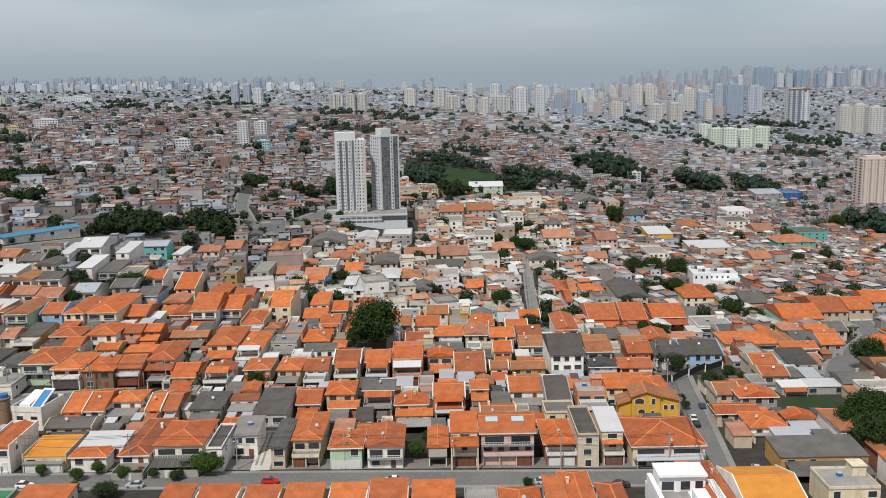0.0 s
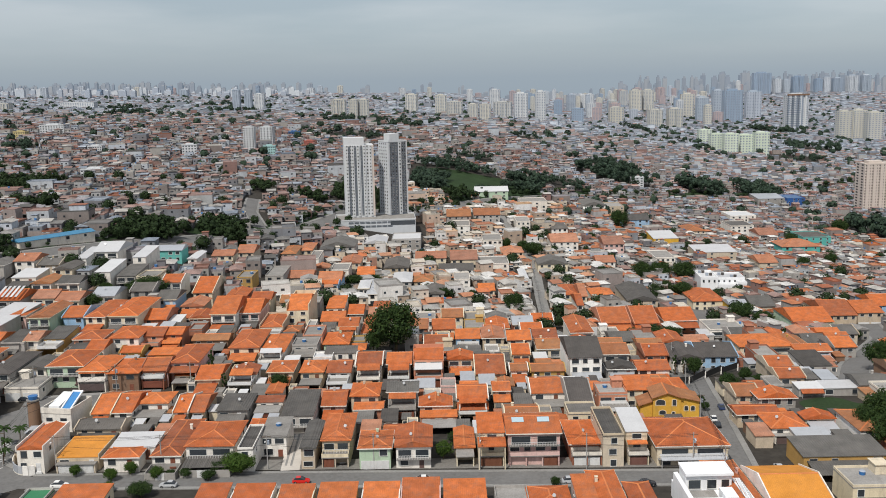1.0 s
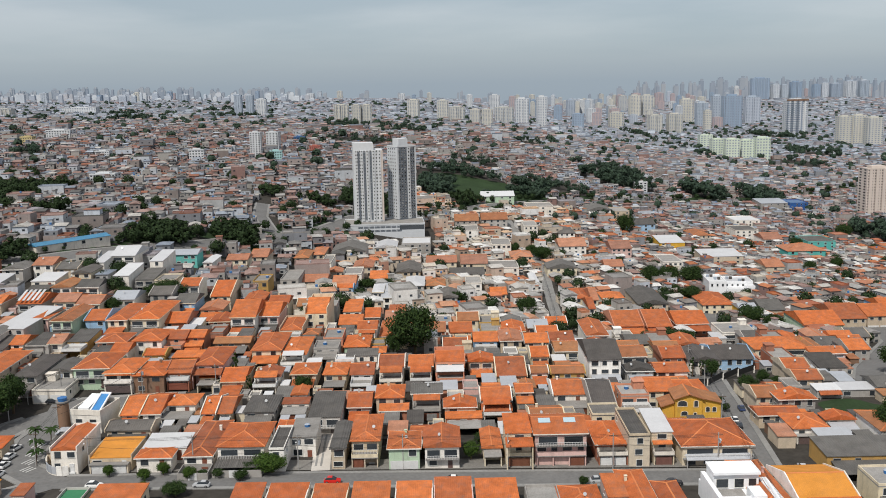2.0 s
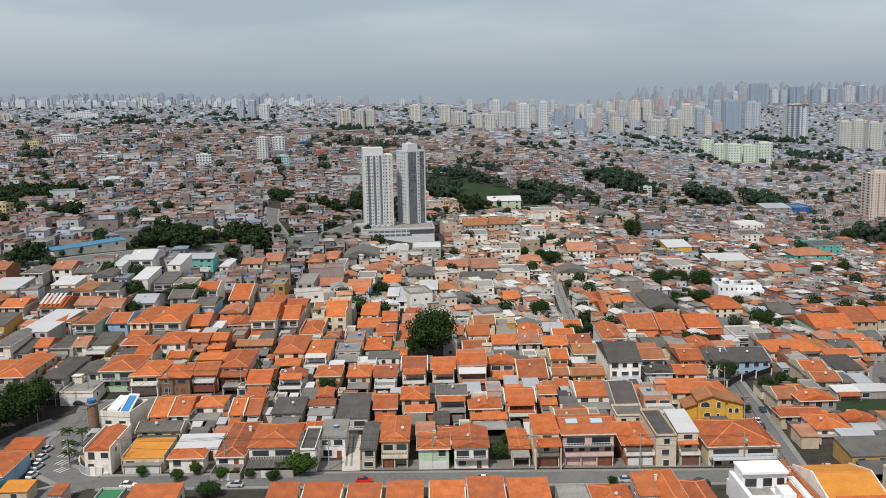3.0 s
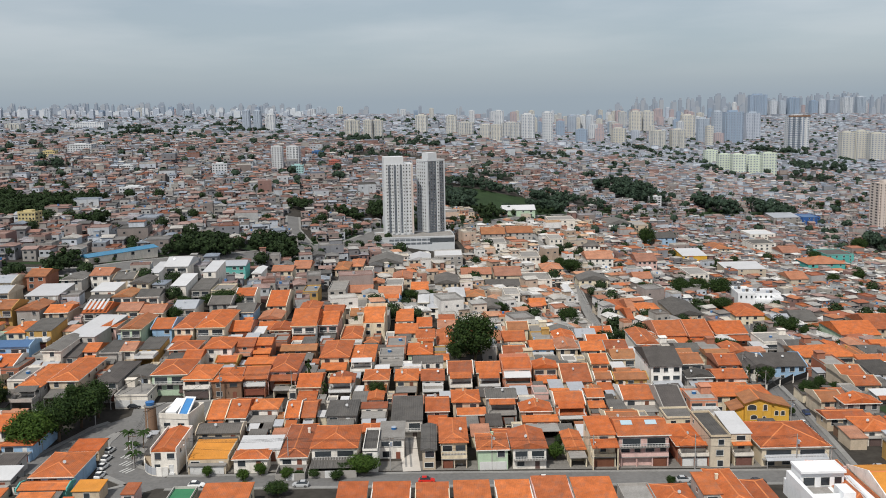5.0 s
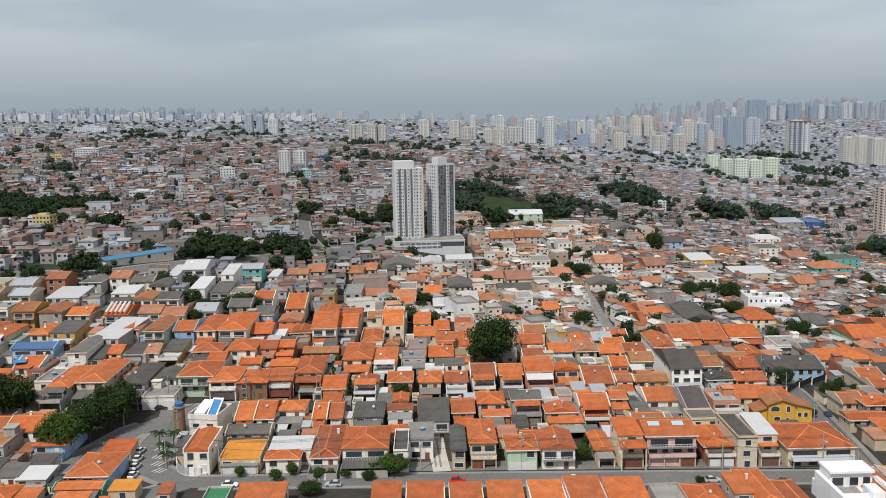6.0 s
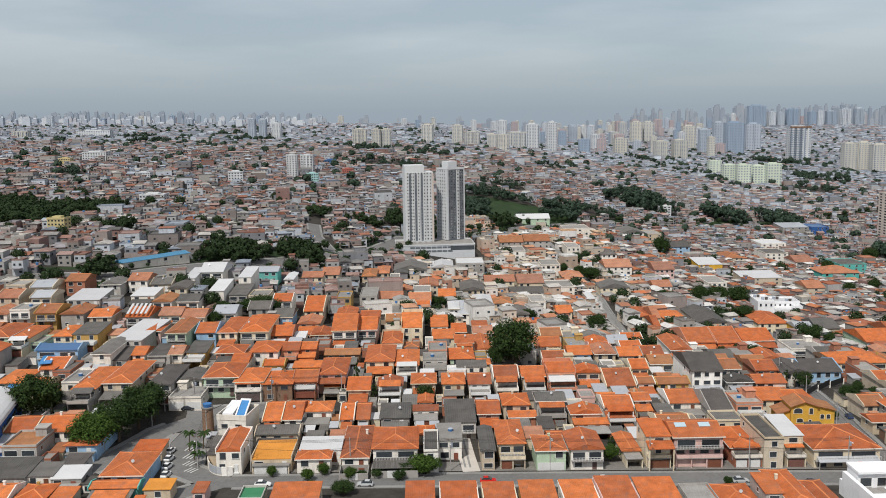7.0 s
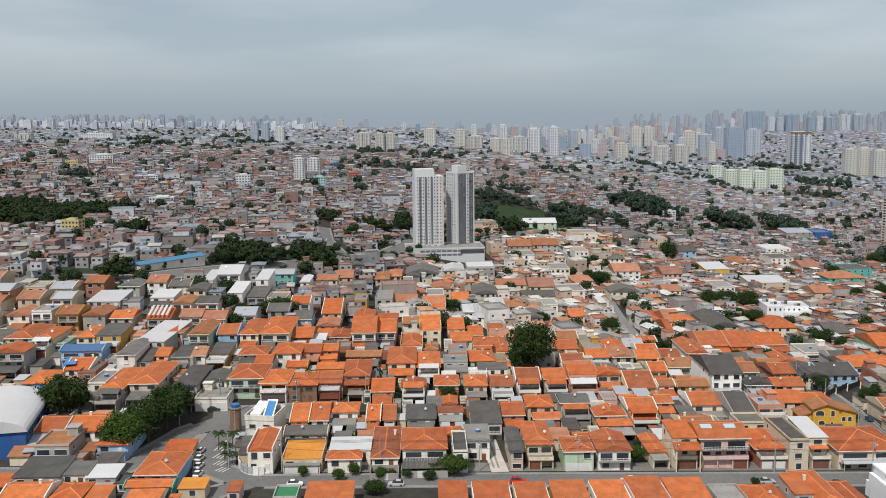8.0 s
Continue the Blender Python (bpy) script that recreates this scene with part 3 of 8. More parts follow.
        for k in range(n):
            px = -w / 2 + (k + 0.5) * w / n + dice.uniform(-0.2, 0.2)
            if street or (balcony and f == floors - 1):
                continue
            if f == 0 and k == n - 1 and n > 1 and near and h > 3.3:
                put("door", door_mesh(dice.choice(("gate_brown", "gate_brown", "gate_white"))), top, px, -d / 2, z - 1.7)
                continue
            if dice.random() < (0.9 if name != "annex" else 0.25):
                window(top, px, -d / 2, z, 0, dice.choice((1.4, 1.8, 2.2)) if not plain else dice.choice((1.3, 1.7)), dice.choice((1.2, 1.4, 1.6)), near)
        if not plain and f == floors - 1:
            for s in (-1, 1):
                for k in range(max(1, int(d / 6))):
                    if dice.random() < 0.6:
                        window(top, s * w / 2, -d / 2 + (k + 0.5) * d / max(1, int(d / 6)), z, 90 * s, 1.1, 1.1, near)
    if gate:
        m = max(1, int(w / 4.5))
        for k in range(m):
            put("garage_gate", gate_mesh(w / m - 0.7, 2.3, gate), top, -w / 2 + (k + 0.5) * w / m, -d / 2, 0.05)
    if balcony:
        z = h - 2.85
        bm = bmesh.new()
        box(bm, -w / 2 + 0.1, w / 2 - 0.1, -d / 2 - 1.2, -d / 2 + 0.05, z - 0.16, z)
        slab = part("balcony", bm, "concrete", top)
        bm = bmesh.new()
        m = int(w / 0.4)
        for k in range(m + 1):
            px = -w / 2 + 0.15 + k * (w - 0.3) / m
            box(bm, px - 0.03, px + 0.03, -d / 2 - 1.18, -d / 2 - 1.12, z, z + 0.95)
        box(bm, -w / 2 + 0.1, w / 2 - 0.1, -d / 2 - 1.2, -d / 2 - 1.1, z + 0.95, z + 1.03)
        part("railing", bm, "gate_white", slab)
        # Wide dark panes stand in for the shaded depth of a veranda.
        for s in (-1, 1):
            window(top, s * w / 4, -d / 2, z + 1.1, 0, round(w * 0.36, 1), 2.0)
    if tier:
        bm = bmesh.new()
        v = box(bm, -w / 2 - 0.3, w / 2 + 0.3, -d / 2 - tier, -d / 2 - 0.02, h - 2.1, h - 1.92)
        for q in v:
            q.co.z += (q.co.y + d / 2 + tier) * 0.24
        lower = part("lower_roof", bm, roof, top)
        for s_ in (-1, 1):
            bm = bmesh.new()
            box(bm, s_ * w / 2 - 0.15, s_ * w / 2 + 0.15, -d / 2 - tier + 0.2, -d / 2 - tier + 0.5, -1.5, h - 1.98)
            part("pier", bm, wall + "_wall", lower)
    if tank:
        roof_tank(top, dice.uniform(-w / 4, w / 4), dice.uniform(0, d / 4), h + rise * 0.2 + 0.2)
    for k in range(solar):
        bm = bmesh.new()
        box(bm, -1.5, 1.5, -1.0, 1.0, 0, 0.10)
        s = part("solar_panel", bm, "solar_cell", top, "pale blue glazed solar water heater panel")
        s.matrix_basis = pose(-w / 4 + k * w / 2 - 0.4, -d / 8, h + rise * 0.72 + 0.35, math.degrees(math.atan(slope)), 0, 0)
    if yard:
        bm = bmesh.new()
        rim_wall(bm, -w / 2 - 0.3, w / 2 + 0.3, -d / 2 - yard, -d / 2 - 0.03, -1.0, 2.0, 0.18)
        part("yard_wall", bm, "grey_wall", top)
        if w > 9:
            bm = bmesh.new()
            for q in box(bm, -w / 2, w / 2 - 0.4, -d / 2 - yard + 0.5, -d / 2 - 0.03, 2.45, 2.55):
                q.co.z += (q.co.y + d / 2 + yard) * 0.09
            carport = part("carport_roof", bm, "fibre_cement", top, "dark corrugated carport roof")
            m = int(w / 0.45)
            for k in range(m):
                bm = bmesh.new()
                for q in box(bm, -0.06, 0.06, -d / 2 - yard + 0.5, -d / 2 - 0.05, 2.55, 2.63):
                    q.co.z += (q.co.y + d / 2 + yard) * 0.09
                part("rib", bm, "fibre_cement", carport).location.x = -w / 2 + 0.2 + k * (w - 0.7) / m
        put("yard_gate", gate_mesh(w / 3 - 0.1, 2.1, dice.choice(("gate_white", "gate_brown"))), top, 0, -d / 2 - yard - 0.02, 0)
    BUILT.append((top, x, y, w, d, h, wall, bool(gate), floors))
    return top


TANKS = {}


def roof_tank(parent, x, y, z):
    if not TANKS:
        bm = bmesh.new()
        tube(bm, (0, 0, 0), (0, 0, 0.9), 0.62, 0.75, 12)
        TANKS["tank"] = mesh_of("water_tank", bm, "tank_blue")
        bm = bmesh.new()
        tube(bm, (0, 0, 0.9), (0, 0, 1.08), 0.78, 0.45, 12)
        TANKS["lid"] = mesh_of("lid", bm, "tank_grey")
    ob = put("water_tank", TANKS["tank"], parent, x, y, z)
    put("lid", TANKS["lid"], ob)


# ---- trees ----
def crown_bm(rng, rx, rz, z0, leaves, size):
    """Leaf sprays gathered in clumps about an uneven crown."""
    bm = bmesh.new()
    clumps = []
    for _ in range(max(9, leaves // 70)):
        u = Vector((rng.gauss(0, 1), rng.gauss(0, 1), rng.gauss(0.25, 0.9))).normalized() * rng.uniform(0.45, 1.0)
        clumps.append((Vector((u.x * rx, u.y * rx, z0 + rz * (1 + u.z))), rng.uniform(0.22, 0.42) * rx))
    for k in range(leaves):
        c, r = clumps[k % len(clumps)]
        u = Vector((rng.gauss(0, 1), rng.gauss(0, 1), rng.gauss(0, 0.8))).normalized() * rng.uniform(0.5, 1.0) * r
        p = c + u
        n = (u.normalized() + Vector((rng.uniform(-.6, .6), rng.uniform(-.6, .6), rng.uniform(0, .9)))).normalized()
        a = n.orthogonal().normalized()
        a.rotate(Matrix.Rotation(rng.uniform(0, 6.28), 3, n))
        b = n.cross(a)
        s = size * rng.uniform(0.6, 1.3)
        bm.faces.new([bm.verts.new(q) for q in (p - a * s, p + b * s * 0.6 - n * s * 0.2, p + a * s, p - b * s * 0.6 - n * s * 0.15)])
    return bm


TREES = {}


def tree(x, y, high, spread, bright=False, slim=False, label="", name="tree"):
    """A broad-leaved tree or a slim cypress: tapered trunk, limbs, crown of leaf sprays."""
    kind = (bright, slim, dice.randrange(4 if not slim else 1))
    if kind not in TREES:
        rng = random.Random(17 + 3 * kind[2] + 40 * bright + 80 * slim)
        bm = bmesh.new()
        tube(bm, (0, 0, -0.6), (0.1, 0, 0.45), 0.045, 0.03, 8)
        if not slim:
            for k in range(6):
                t = k * 1.05 + rng.uniform(-0.3, 0.3)
                tube(bm, (0.06, 0, 0.25 + 0.03 * k), (0.32 * math.cos(t), 0.32 * math.sin(t), 0.62 + 0.05 * rng.random()), 0.018, 0.006, 5)
        trunk = mesh_of("trunk", bm, "bark")
        crown = crown_bm(rng, 0.13 if slim else 0.5, 0.46 if slim else 0.36, 0.06 if slim else 0.24, 1300 if slim else 7600, 0.024 if slim else 0.028)
        TREES[kind] = trunk, mesh_of("crown", crown, "leaf_bright" if bright else "leaf")
    top = new(name)
    top.matrix_basis = Matrix.LocRotScale((x, y, ground_z(x, y)), Euler((0, 0, dice.uniform(0, 6.28))), (spread * (3 if slim else 1), spread * (3 if slim else 1), high))
    part("trunk", TREES[kind][0], None, top)
    part("crown", TREES[kind][1], None, top)
    return tagged(top, label or ("slim dark green cypress standing between the houses" if slim else "bright green leafy street tree with a rounded crown" if bright else "dense dark green leafy tree with an uneven crown"), "tree", "trees of the neighbourhood")


WOODS = []


def wood(name, x, y, rx, ry, count, high, label, seed):
    """A stand of trees too thick to count."""
    WOODS.append((x, y, rx, ry))
    rng = random.Random(seed)
    data = []
    faces = []
    for _ in range(count):
        t, q = rng.uniform(0, math.tau), math.sqrt(rng.random())
        cx, cy = x + rx * q * math.cos(t), y + ry * q * math.sin(t)
        cz, hh = ground_z(cx, cy), high * rng.uniform(0.65, 1.15)
        spread = hh * rng.uniform(0.38, 0.55)
        for c in range(9):
            u = Vector((rng.gauss(0, 1), rng.gauss(0, 1), rng.gauss(0.3, 0.8))).normalized() * rng.uniform(0.4, 1.0)
            mid = Vector((cx + u.x * spread, cy + u.y * spread, cz + hh * 0.55 + u.z * hh * 0.36))
            r = spread * rng.uniform(0.28, 0.46)
            for _ in range(26):
                d = Vector((rng.gauss(0, 1), rng.gauss(0, 1), rng.gauss(0.2, 0.8))).normalized()
                p = mid + d * r * rng.uniform(0.6, 1.0)
                a = d.orthogonal().normalized()
                a.rotate(Matrix.Rotation(rng.uniform(0, 6.28), 3, d))
                b = d.cross(a)
                s = r * rng.uniform(0.3, 0.55)
                k = len(data)
                data += [p - a * s, p + b * s * 0.7 - d * s * 0.25, p + a * s, p - b * s * 0.7 - d * s * 0.2]
                faces.append((k, k + 1, k + 2, k + 3))
    m = bpy.data.meshes.new(name)
    m.from_pydata(data, [], faces)
    m.materials.append(MATS["leaf_mid" if y < 800 else "leaf_haze"])
    return tagged(new(name, m), label, "trees", kind="stuff")


# ---- streets ----
STREETS = []


def street(name, line, wide, label, pavement=1.6, material="asphalt"):
    k = len(STREETS)
    STREETS.append((line, wide / 2 + pavement, wide, pavement))
    ribbon(name, line, wide, 0.06 + 0.012 * k, material, label, "road")


def near_line(x, y, line):
    p = Vector((x, y))
    best = 1e9
    for a, b in zip(line, line[1:]):
        a, b = Vector(a), Vector(b)
        t = max(0.0, min(1.0, (p - a).dot(b - a) / (b - a).length_squared))
        best = min(best, (p - a.lerp(b, t)).length)
    return best


street("road", [(-249.9, 226.2), (-149.9, 225.8), (-119.9, 224.8)], 8.9, "narrow grey asphalt side street")
street("road", [(-90.0, 199.9), (-91.9, 212.5), (-81.9, 221.1), (-39.9, 221.6), (20.1, 221.6), (86.1, 221.2)], 7.4, "patched grey asphalt street between two rows of houses", 1.3)
street("road", [(-81.9, 220.5), (-93.8, 229.9), (-98.2, 250.4), (-96.4, 271.9)], 8.4, "grey asphalt street curving up to a small square")
street("road", [(-146.1, 190.3), (-129.9, 212.4), (-115.8, 236.1), (-107.7, 259.8), (-97.4, 271.9)], 8.0, "grey asphalt street running beside tall street trees")
street("plaza", [(-103.4, 271.9), (-85.3, 274.8), (-65.3, 277.7)], 13.4, "open asphalt square at a street junction")
street("road", [(83.8, 172.1), (89.1, 213.2), (94.3, 257.4), (99.2, 294.1), (103.6, 320.3), (123.9, 359.4), (141.2, 438.8), (170.2, 557.7)], 8.1, "grey asphalt street climbing past parked cars")
street("road", [(99.9, 308.8), (81.7, 318.3), (61.1, 319.8)], 8.1, "short asphalt street along a white fence", 1.0)
street("road", [(152.0, 301.7), (164.4, 328.4), (184.6, 361.6), (211.4, 406.4), (236.8, 485.5)], 9.0, "bending asphalt street with a pale kerb")
street("road", [(72.5, 385.5), (67.2, 415.1), (72.3, 503.2), (77.3, 576.1), (73.7, 664.0), (67.5, 747.2)], 3.6, "worn concrete street climbing away between the houses", 1.2, "paving")
street("road", [(-59.8, 550.7), (-59.0, 494.5), (-56.5, 447.6), (-51.6, 418.1)], 4.6, "straight grey asphalt street", 1.4)
street("avenue", [(-267.7, 399.4), (-168.5, 422.5), (-117.0, 490.0), (-87.0, 562.9), (-63.7, 605.6), (-45.2, 673.3), (12.9, 733.4), (63.5, 805.5), (146.9, 900.9), (343.5, 1078.3), (539.9, 1175.1)], 13.0, "wide grey avenue with planted verges", 2.0)
street("road", [(-89.1, 576.9), (-103.5, 620.1), (-110.3, 667.6)], 7.5, "grey street climbing the hillside", 1.5)
# pavements with real kerbs, left out where another street crosses
for number, (line, _, wide, pavement) in enumerate(STREETS):
    if not pavement:
        continue
    for s in (-1, 1):
        edge = []
        for k, p in enumerate(line):
            a, b = Vector(line[max(k - 1, 0)]), Vector(line[min(k + 1, len(line) - 1)])
            n = (b - a).normalized()
            edge.append((p[0] + s * n.y * (wide + pavement) / 2, p[1] - s * n.x * (wide + pavement) / 2))
        others = [(o, w / 2) for q, (o, _, w, _) in enumerate(STREETS) if q != number]
        ribbon("pavement", edge, pavement, 0.22 + 0.008 * number, "paving", "worn grey concrete pavement with a raised kerb", "pavement", step=2.5 if number < 10 else 6.0, kerb=0.16, avoid=others)
ribbon("verge", STREETS[10][0], 40, 0.03, "grass", "strip of rough grass on both sides of the avenue", "grass")
ribbon("forecourt", [(-71.8, 230.6), (-19.8, 230.8), (40.2, 230.8), (84.2, 230.5)], 6.6, 0.16, "forecourt_paving", "worn concrete forecourts in front of the houses", "pavement")
ribbon("path", [(-18.4, 227.0), (-19.3, 239.6), (-20.2, 257.0)], 4.6, 0.20, "pale_paving", "pale paved driveway with darker stripes", "pavement")
for off in (-0.8, 0.5):
    ribbon("driveway_stripe", [(-19.1 + off, 230), (-19.8 + off, 244), (-20.1 + off, 252)], 0.55, 0.215, "paving", "darker brick stripe in a pale driveway", "pavement", step=3.0)


# grass: sports field in the valley park, a vacant lot, verges of the avenue
def lawn(x, y, rx, ry, label, tilt=0.0):
    bm = bmesh.new()
    n, m = 14, 28
    centre = bm.verts.new((x, y, ground_z(x, y) + 0.12))
    last = None
    for k in range(1, n + 1):
        ring = []
        for q in range(m):
            t = q * math.tau / m
            r = k / n * (1 + 0.12 * math.sin(3 * t + x) + 0.08 * math.sin(5 * t + y))
            px, py = x + rx * r * math.cos(t), y + ry * r * math.sin(t)
            ring.append(bm.verts.new((px, py, ground_z(px, py) + 0.12)))
        for q in range(m):
            if last is None:
                bm.faces.new((centre, ring[q], ring[(q + 1) % m]))
            else:
                bm.faces.new((last[q], ring[q], ring[(q + 1) % m], last[(q + 1) % m]))
        last = ring
    tagged(part("lawn", bm, "grass"), label, "grass", kind="structure")


lawn(63.7, 875.6, 58.1, 48.4, "green park lawn sloping up behind the towers")
lawn(134.5, 271.5, 11.5, 10.0, "rough green vacant lot behind a wall")
lawn(-59.8, 608.5, 19.4, 8.4, "green verge beside the avenue")


# ---- houses along the streets ----
FOOT = []
plain_house = house


def house(x, y, w, d, *rest, **more):
    FOOT.append((x, y, w / 2, d / 2))
    return plain_house(x, y, w, d, *rest, **more)


house(-60.7, 202.9, 11, 12.5, 3.7, "shed", "terracotta", "cream")
house(-71.1, 205.2, 5.6, 7.4, 3.3, "flat", "green_roof", "grey")
house(-31.6, 201.2, 6.5, 14.2, 3.9, "shed", "terracotta", "white")
house(-22.6, 199.5, 8.7, 15.9, 4.1, "shed", "terracotta", "white", parapet=True)
house(-13.2, 199.6, 7.6, 15.6, 3.9, "shed", "terracotta", "cream", parapet=True)
house(-4.1, 200.1, 8, 15.3, 4.1, "shed", "terracotta", "white")
house(5.4, 199.8, 8, 16.1, 4.1, "shed", "terracotta", "white", parapet=True)
house(14.1, 200.0, 8.3, 16.9, 4.7, "shed", "terracotta", "beige", parapet=True)
house(23.7, 199.7, 8.9, 16.4, 4.5, "shed", "terracotta", "white")
house(34.0, 203.8, 7.2, 9.5, 3.2, "flat", "concrete", "grey")
house(42.1, 202.6, 8.7, 11.8, 3.4, "hip", "terracotta", "cream")
house(49.5, 201.7, 4.1, 10.6, 6.2, "shed", "terracotta", "beige")
house(54.5, 201.2, 5.8, 20.2, 5.8, "hip", "terracotta", "cream")
house(62.3, 201.5, 5.2, 15.9, 3.8, "hip", "terracotta", "white")
house(84.0, 208.2, 7.1, 25.2, 4.0, "hip", "terracotta", "white")
house(95.3, 205.6, 12.7, 21.6, 4.4, "gx", "ochre_tile", "white")
house(113.8, 207.2, 11.1, 10.6, 5.6, "flat", "concrete", "cream", tank=True)
house(115.9, 228.6, 20.6, 11.2, 4.4, "shed", "fibre_cement", "ochre")
house(-105.2, 224.0, 10.1, 15.9, 4.0, "hip", "terracotta", "cream")
house(-105.4, 212.8, 11.2, 4.7, 3.0, "gx", "terracotta", "teal")
house(-94.7, 212.1, 6.3, 5.7, 3.0, "shed", "ochre_tile", "beige")
house(-105.0, 240.6, 7.6, 7.4, 2.8, "shed", "terracotta", "beige")
house(-132.9, 208.1, 10.1, 9.3, 3.2, "gx", "terracotta", "white")
house(-122.7, 207.7, 6.9, 9.0, 3.2, "hip", "terracotta", "cream")
house(-134.3, 221.1, 11.5, 12.2, 3.8, "shed", "fibre_cement", "grey")
house(-125.4, 220.3, 6.4, 8.0, 3.8, "shed", "fibre_cement", "white")
house(-118.5, 218.9, 7.4, 7.6, 3.6, "shed", "white_metal", "grey")
house(-120.8, 228.2, 5.8, 7.6, 3.3, "shed", "dark_roof", "grey")
house(-136.8, 238.1, 9.1, 12.3, 5.7, "flat", "brown_tile", "grey", balcony=True)
house(-132.0, 251.5, 10, 14.5, 5.9, "gx", "terracotta", "white")
house(-122.9, 246.5, 8.2, 17.4, 4.2, "hip", "terracotta", "beige")
house(-164.9, 298.9, 8.1, 15.4, 3.0, "hip", "terracotta", "white")
house(-154.4, 292.8, 5.8, 14.1, 3.0, "gx", "terracotta", "beige")
house(-155.6, 310.9, 7.8, 15.6, 3.1, "gx", "terracotta", "white", plain=True)
house(-158.1, 319.6, 14.1, 9.4, 5.6, "gx", "blue_roof", "blue", plain=True)
house(-180.1, 311.8, 11.0, 9.9, 7.8, "gy", "terracotta", "beige", plain=True)
house(-183.6, 335.3, 9.5, 21.3, 5.2, "hip", "terracotta", "cream", plain=True)
house(-174.9, 334.0, 6.6, 18.7, 5.3, "hip", "terracotta", "cream", plain=True)
house(-170.2, 331.1, 6.1, 11.0, 3.5, "flat", "concrete", "green", plain=True)
house(-161.1, 336.3, 6.5, 16.3, 5.2, "hip", "terracotta", "cream", plain=True)
house(-153.0, 336.0, 9.1, 15.5, 6.1, "shed", "fibre_cement", "ochre", plain=True)
house(-135.1, 337.7, 10.6, 26.4, 5.2, "shed", "white_metal", "grey", yaw=-8, plain=True)
house(-140.0, 316.8, 6.0, 20.6, 6.9, "gy", "fibre_cement", "white", plain=True)
house(-134.7, 315.9, 4.7, 15.0, 4.3, "shed", "dark_roof", "grey", plain=True)
house(-129.7, 319.3, 4.1, 11.7, 4.6, "gx", "terracotta", "white", plain=True)
house(-136.1, 290.6, 7.1, 24.8, 5.7, "hip", "terracotta", "grey", balcony=True)
house(-127.2, 295.6, 8.9, 25.9, 5.8, "hip", "terracotta", "beige")
house(-142.3, 291.4, 5.6, 15.5, 5.7, "flat", "concrete", "white", tank=True)
house(-113.8, 293.7, 6.9, 23.6, 5.7, "hip", "dark_roof", "grey")
house(-106.3, 295.4, 7.5, 11.5, 4.7, "gy", "fibre_cement", "white")
house(-104.9, 283.9, 10.1, 13.8, 3.3, "flat", "concrete", "white", gate="gate_white")
house(-150.7, 305.0, 5.9, 13.1, 3.8, "flat", "fibre_cement", "brick")
house(-122.4, 314.8, 7.7, 5.9, 4.5, "flat", "concrete", "grey", plain=True)
house(-81.0, 234.7, 6.4, 16.7, 6.3, "gy", "terracotta", "white", parapet=True)
house(-70.4, 234.4, 10.3, 12.0, 3.4, "shed", "ochre_tile", "beige", parapet=True)
house(-71.8, 250.8, 11.6, 7.7, 3.8, "gx", "fibre_cement", "beige")
house(-59.4, 230.3, 8.5, 6.3, 3.8, "hip", "terracotta", "white")
house(-58.2, 237.1, 10.8, 8.7, 4.2, "shed", "white_metal", "white")
house(-48.7, 240.3, 6.8, 24.6, 3.9, "hip", "terracotta", "white", yard=6.0)
house(-38.3, 237.8, 11.5, 16.7, 5.7, "hip", "terracotta", "white", yard=6.0)
house(-28.9, 234.4, 3.8, 15.8, 5.7, "flat", "fibre_cement", "white")
house(-23.8, 242.4, 6.4, 11.8, 5.3, "shed", "concrete", "white", tank=True)
house(-14.0, 237.3, 3.3, 18.5, 5.5, "gy", "fibre_cement", "beige")
house(-7.5, 241.1, 6.8, 18.9, 6.1, "hip", "terracotta", "beige", balcony=True)
house(2.4, 233.4, 7.6, 11.5, 5.5, "hip", "terracotta", "white", gate="gate_white")
house(11.8, 234.7, 8.5, 13.3, 5.7, "gy", "terracotta", "white", balcony=True)
house(24.5, 239.9, 4.5, 13.1, 3.3, "gy", "terracotta", "cream")
house(31.0, 236.2, 6.3, 12.0, 8.3, "shed", "terracotta", "cream", tier=4.0)
house(41.5, 236.8, 12.8, 13.9, 8.2, "gx", "terracotta", "white", balcony=True, solar=2)
house(54.5, 240.0, 7.5, 16.3, 4.6, "hip", "terracotta", "brick")
house(60.8, 237.7, 5.1, 19.4, 8.0, "flat", "fibre_cement", "beige")
house(67.2, 238.8, 5.2, 14.5, 7.8, "shed", "white_metal", "cream")
house(80.3, 237.7, 17.4, 18.9, 5.3, "hip", "terracotta", "cream")
house(-75.0, 267.2, 4.8, 18.0, 3.5, "gx", "terracotta", "cream")
house(-69.1, 267.3, 4.6, 18.0, 3.7, "gx", "terracotta", "white")
house(-62.6, 269.0, 8.5, 9.2, 4.2, "hip", "terracotta", "white")
house(-53.4, 267.2, 3.5, 15.6, 3.5, "gx", "terracotta", "white")
house(-48.6, 266.7, 3.2, 15.6, 3.7, "gx", "terracotta", "beige")
house(-39.3, 266.9, 8.3, 13.9, 3.8, "hip", "fibre_cement", "grey")
house(-30.3, 270.4, 7.5, 4.7, 3.2, "shed", "terracotta", "white")
house(-20.2, 261.9, 8.6, 18.0, 4.8, "shed", "fibre_cement", "grey")
house(-11.5, 269.9, 6.2, 13.6, 3.9, "gx", "terracotta", "cream")
house(-3.0, 272.6, 7.7, 11.2, 5.4, "hip", "terracotta", "beige")
house(-1.6, 264.8, 7.6, 6.3, 3.4, "gx", "terracotta", "brick")
house(7.7, 273.3, 8.4, 9.2, 6.1, "gx", "fibre_cement", "white")
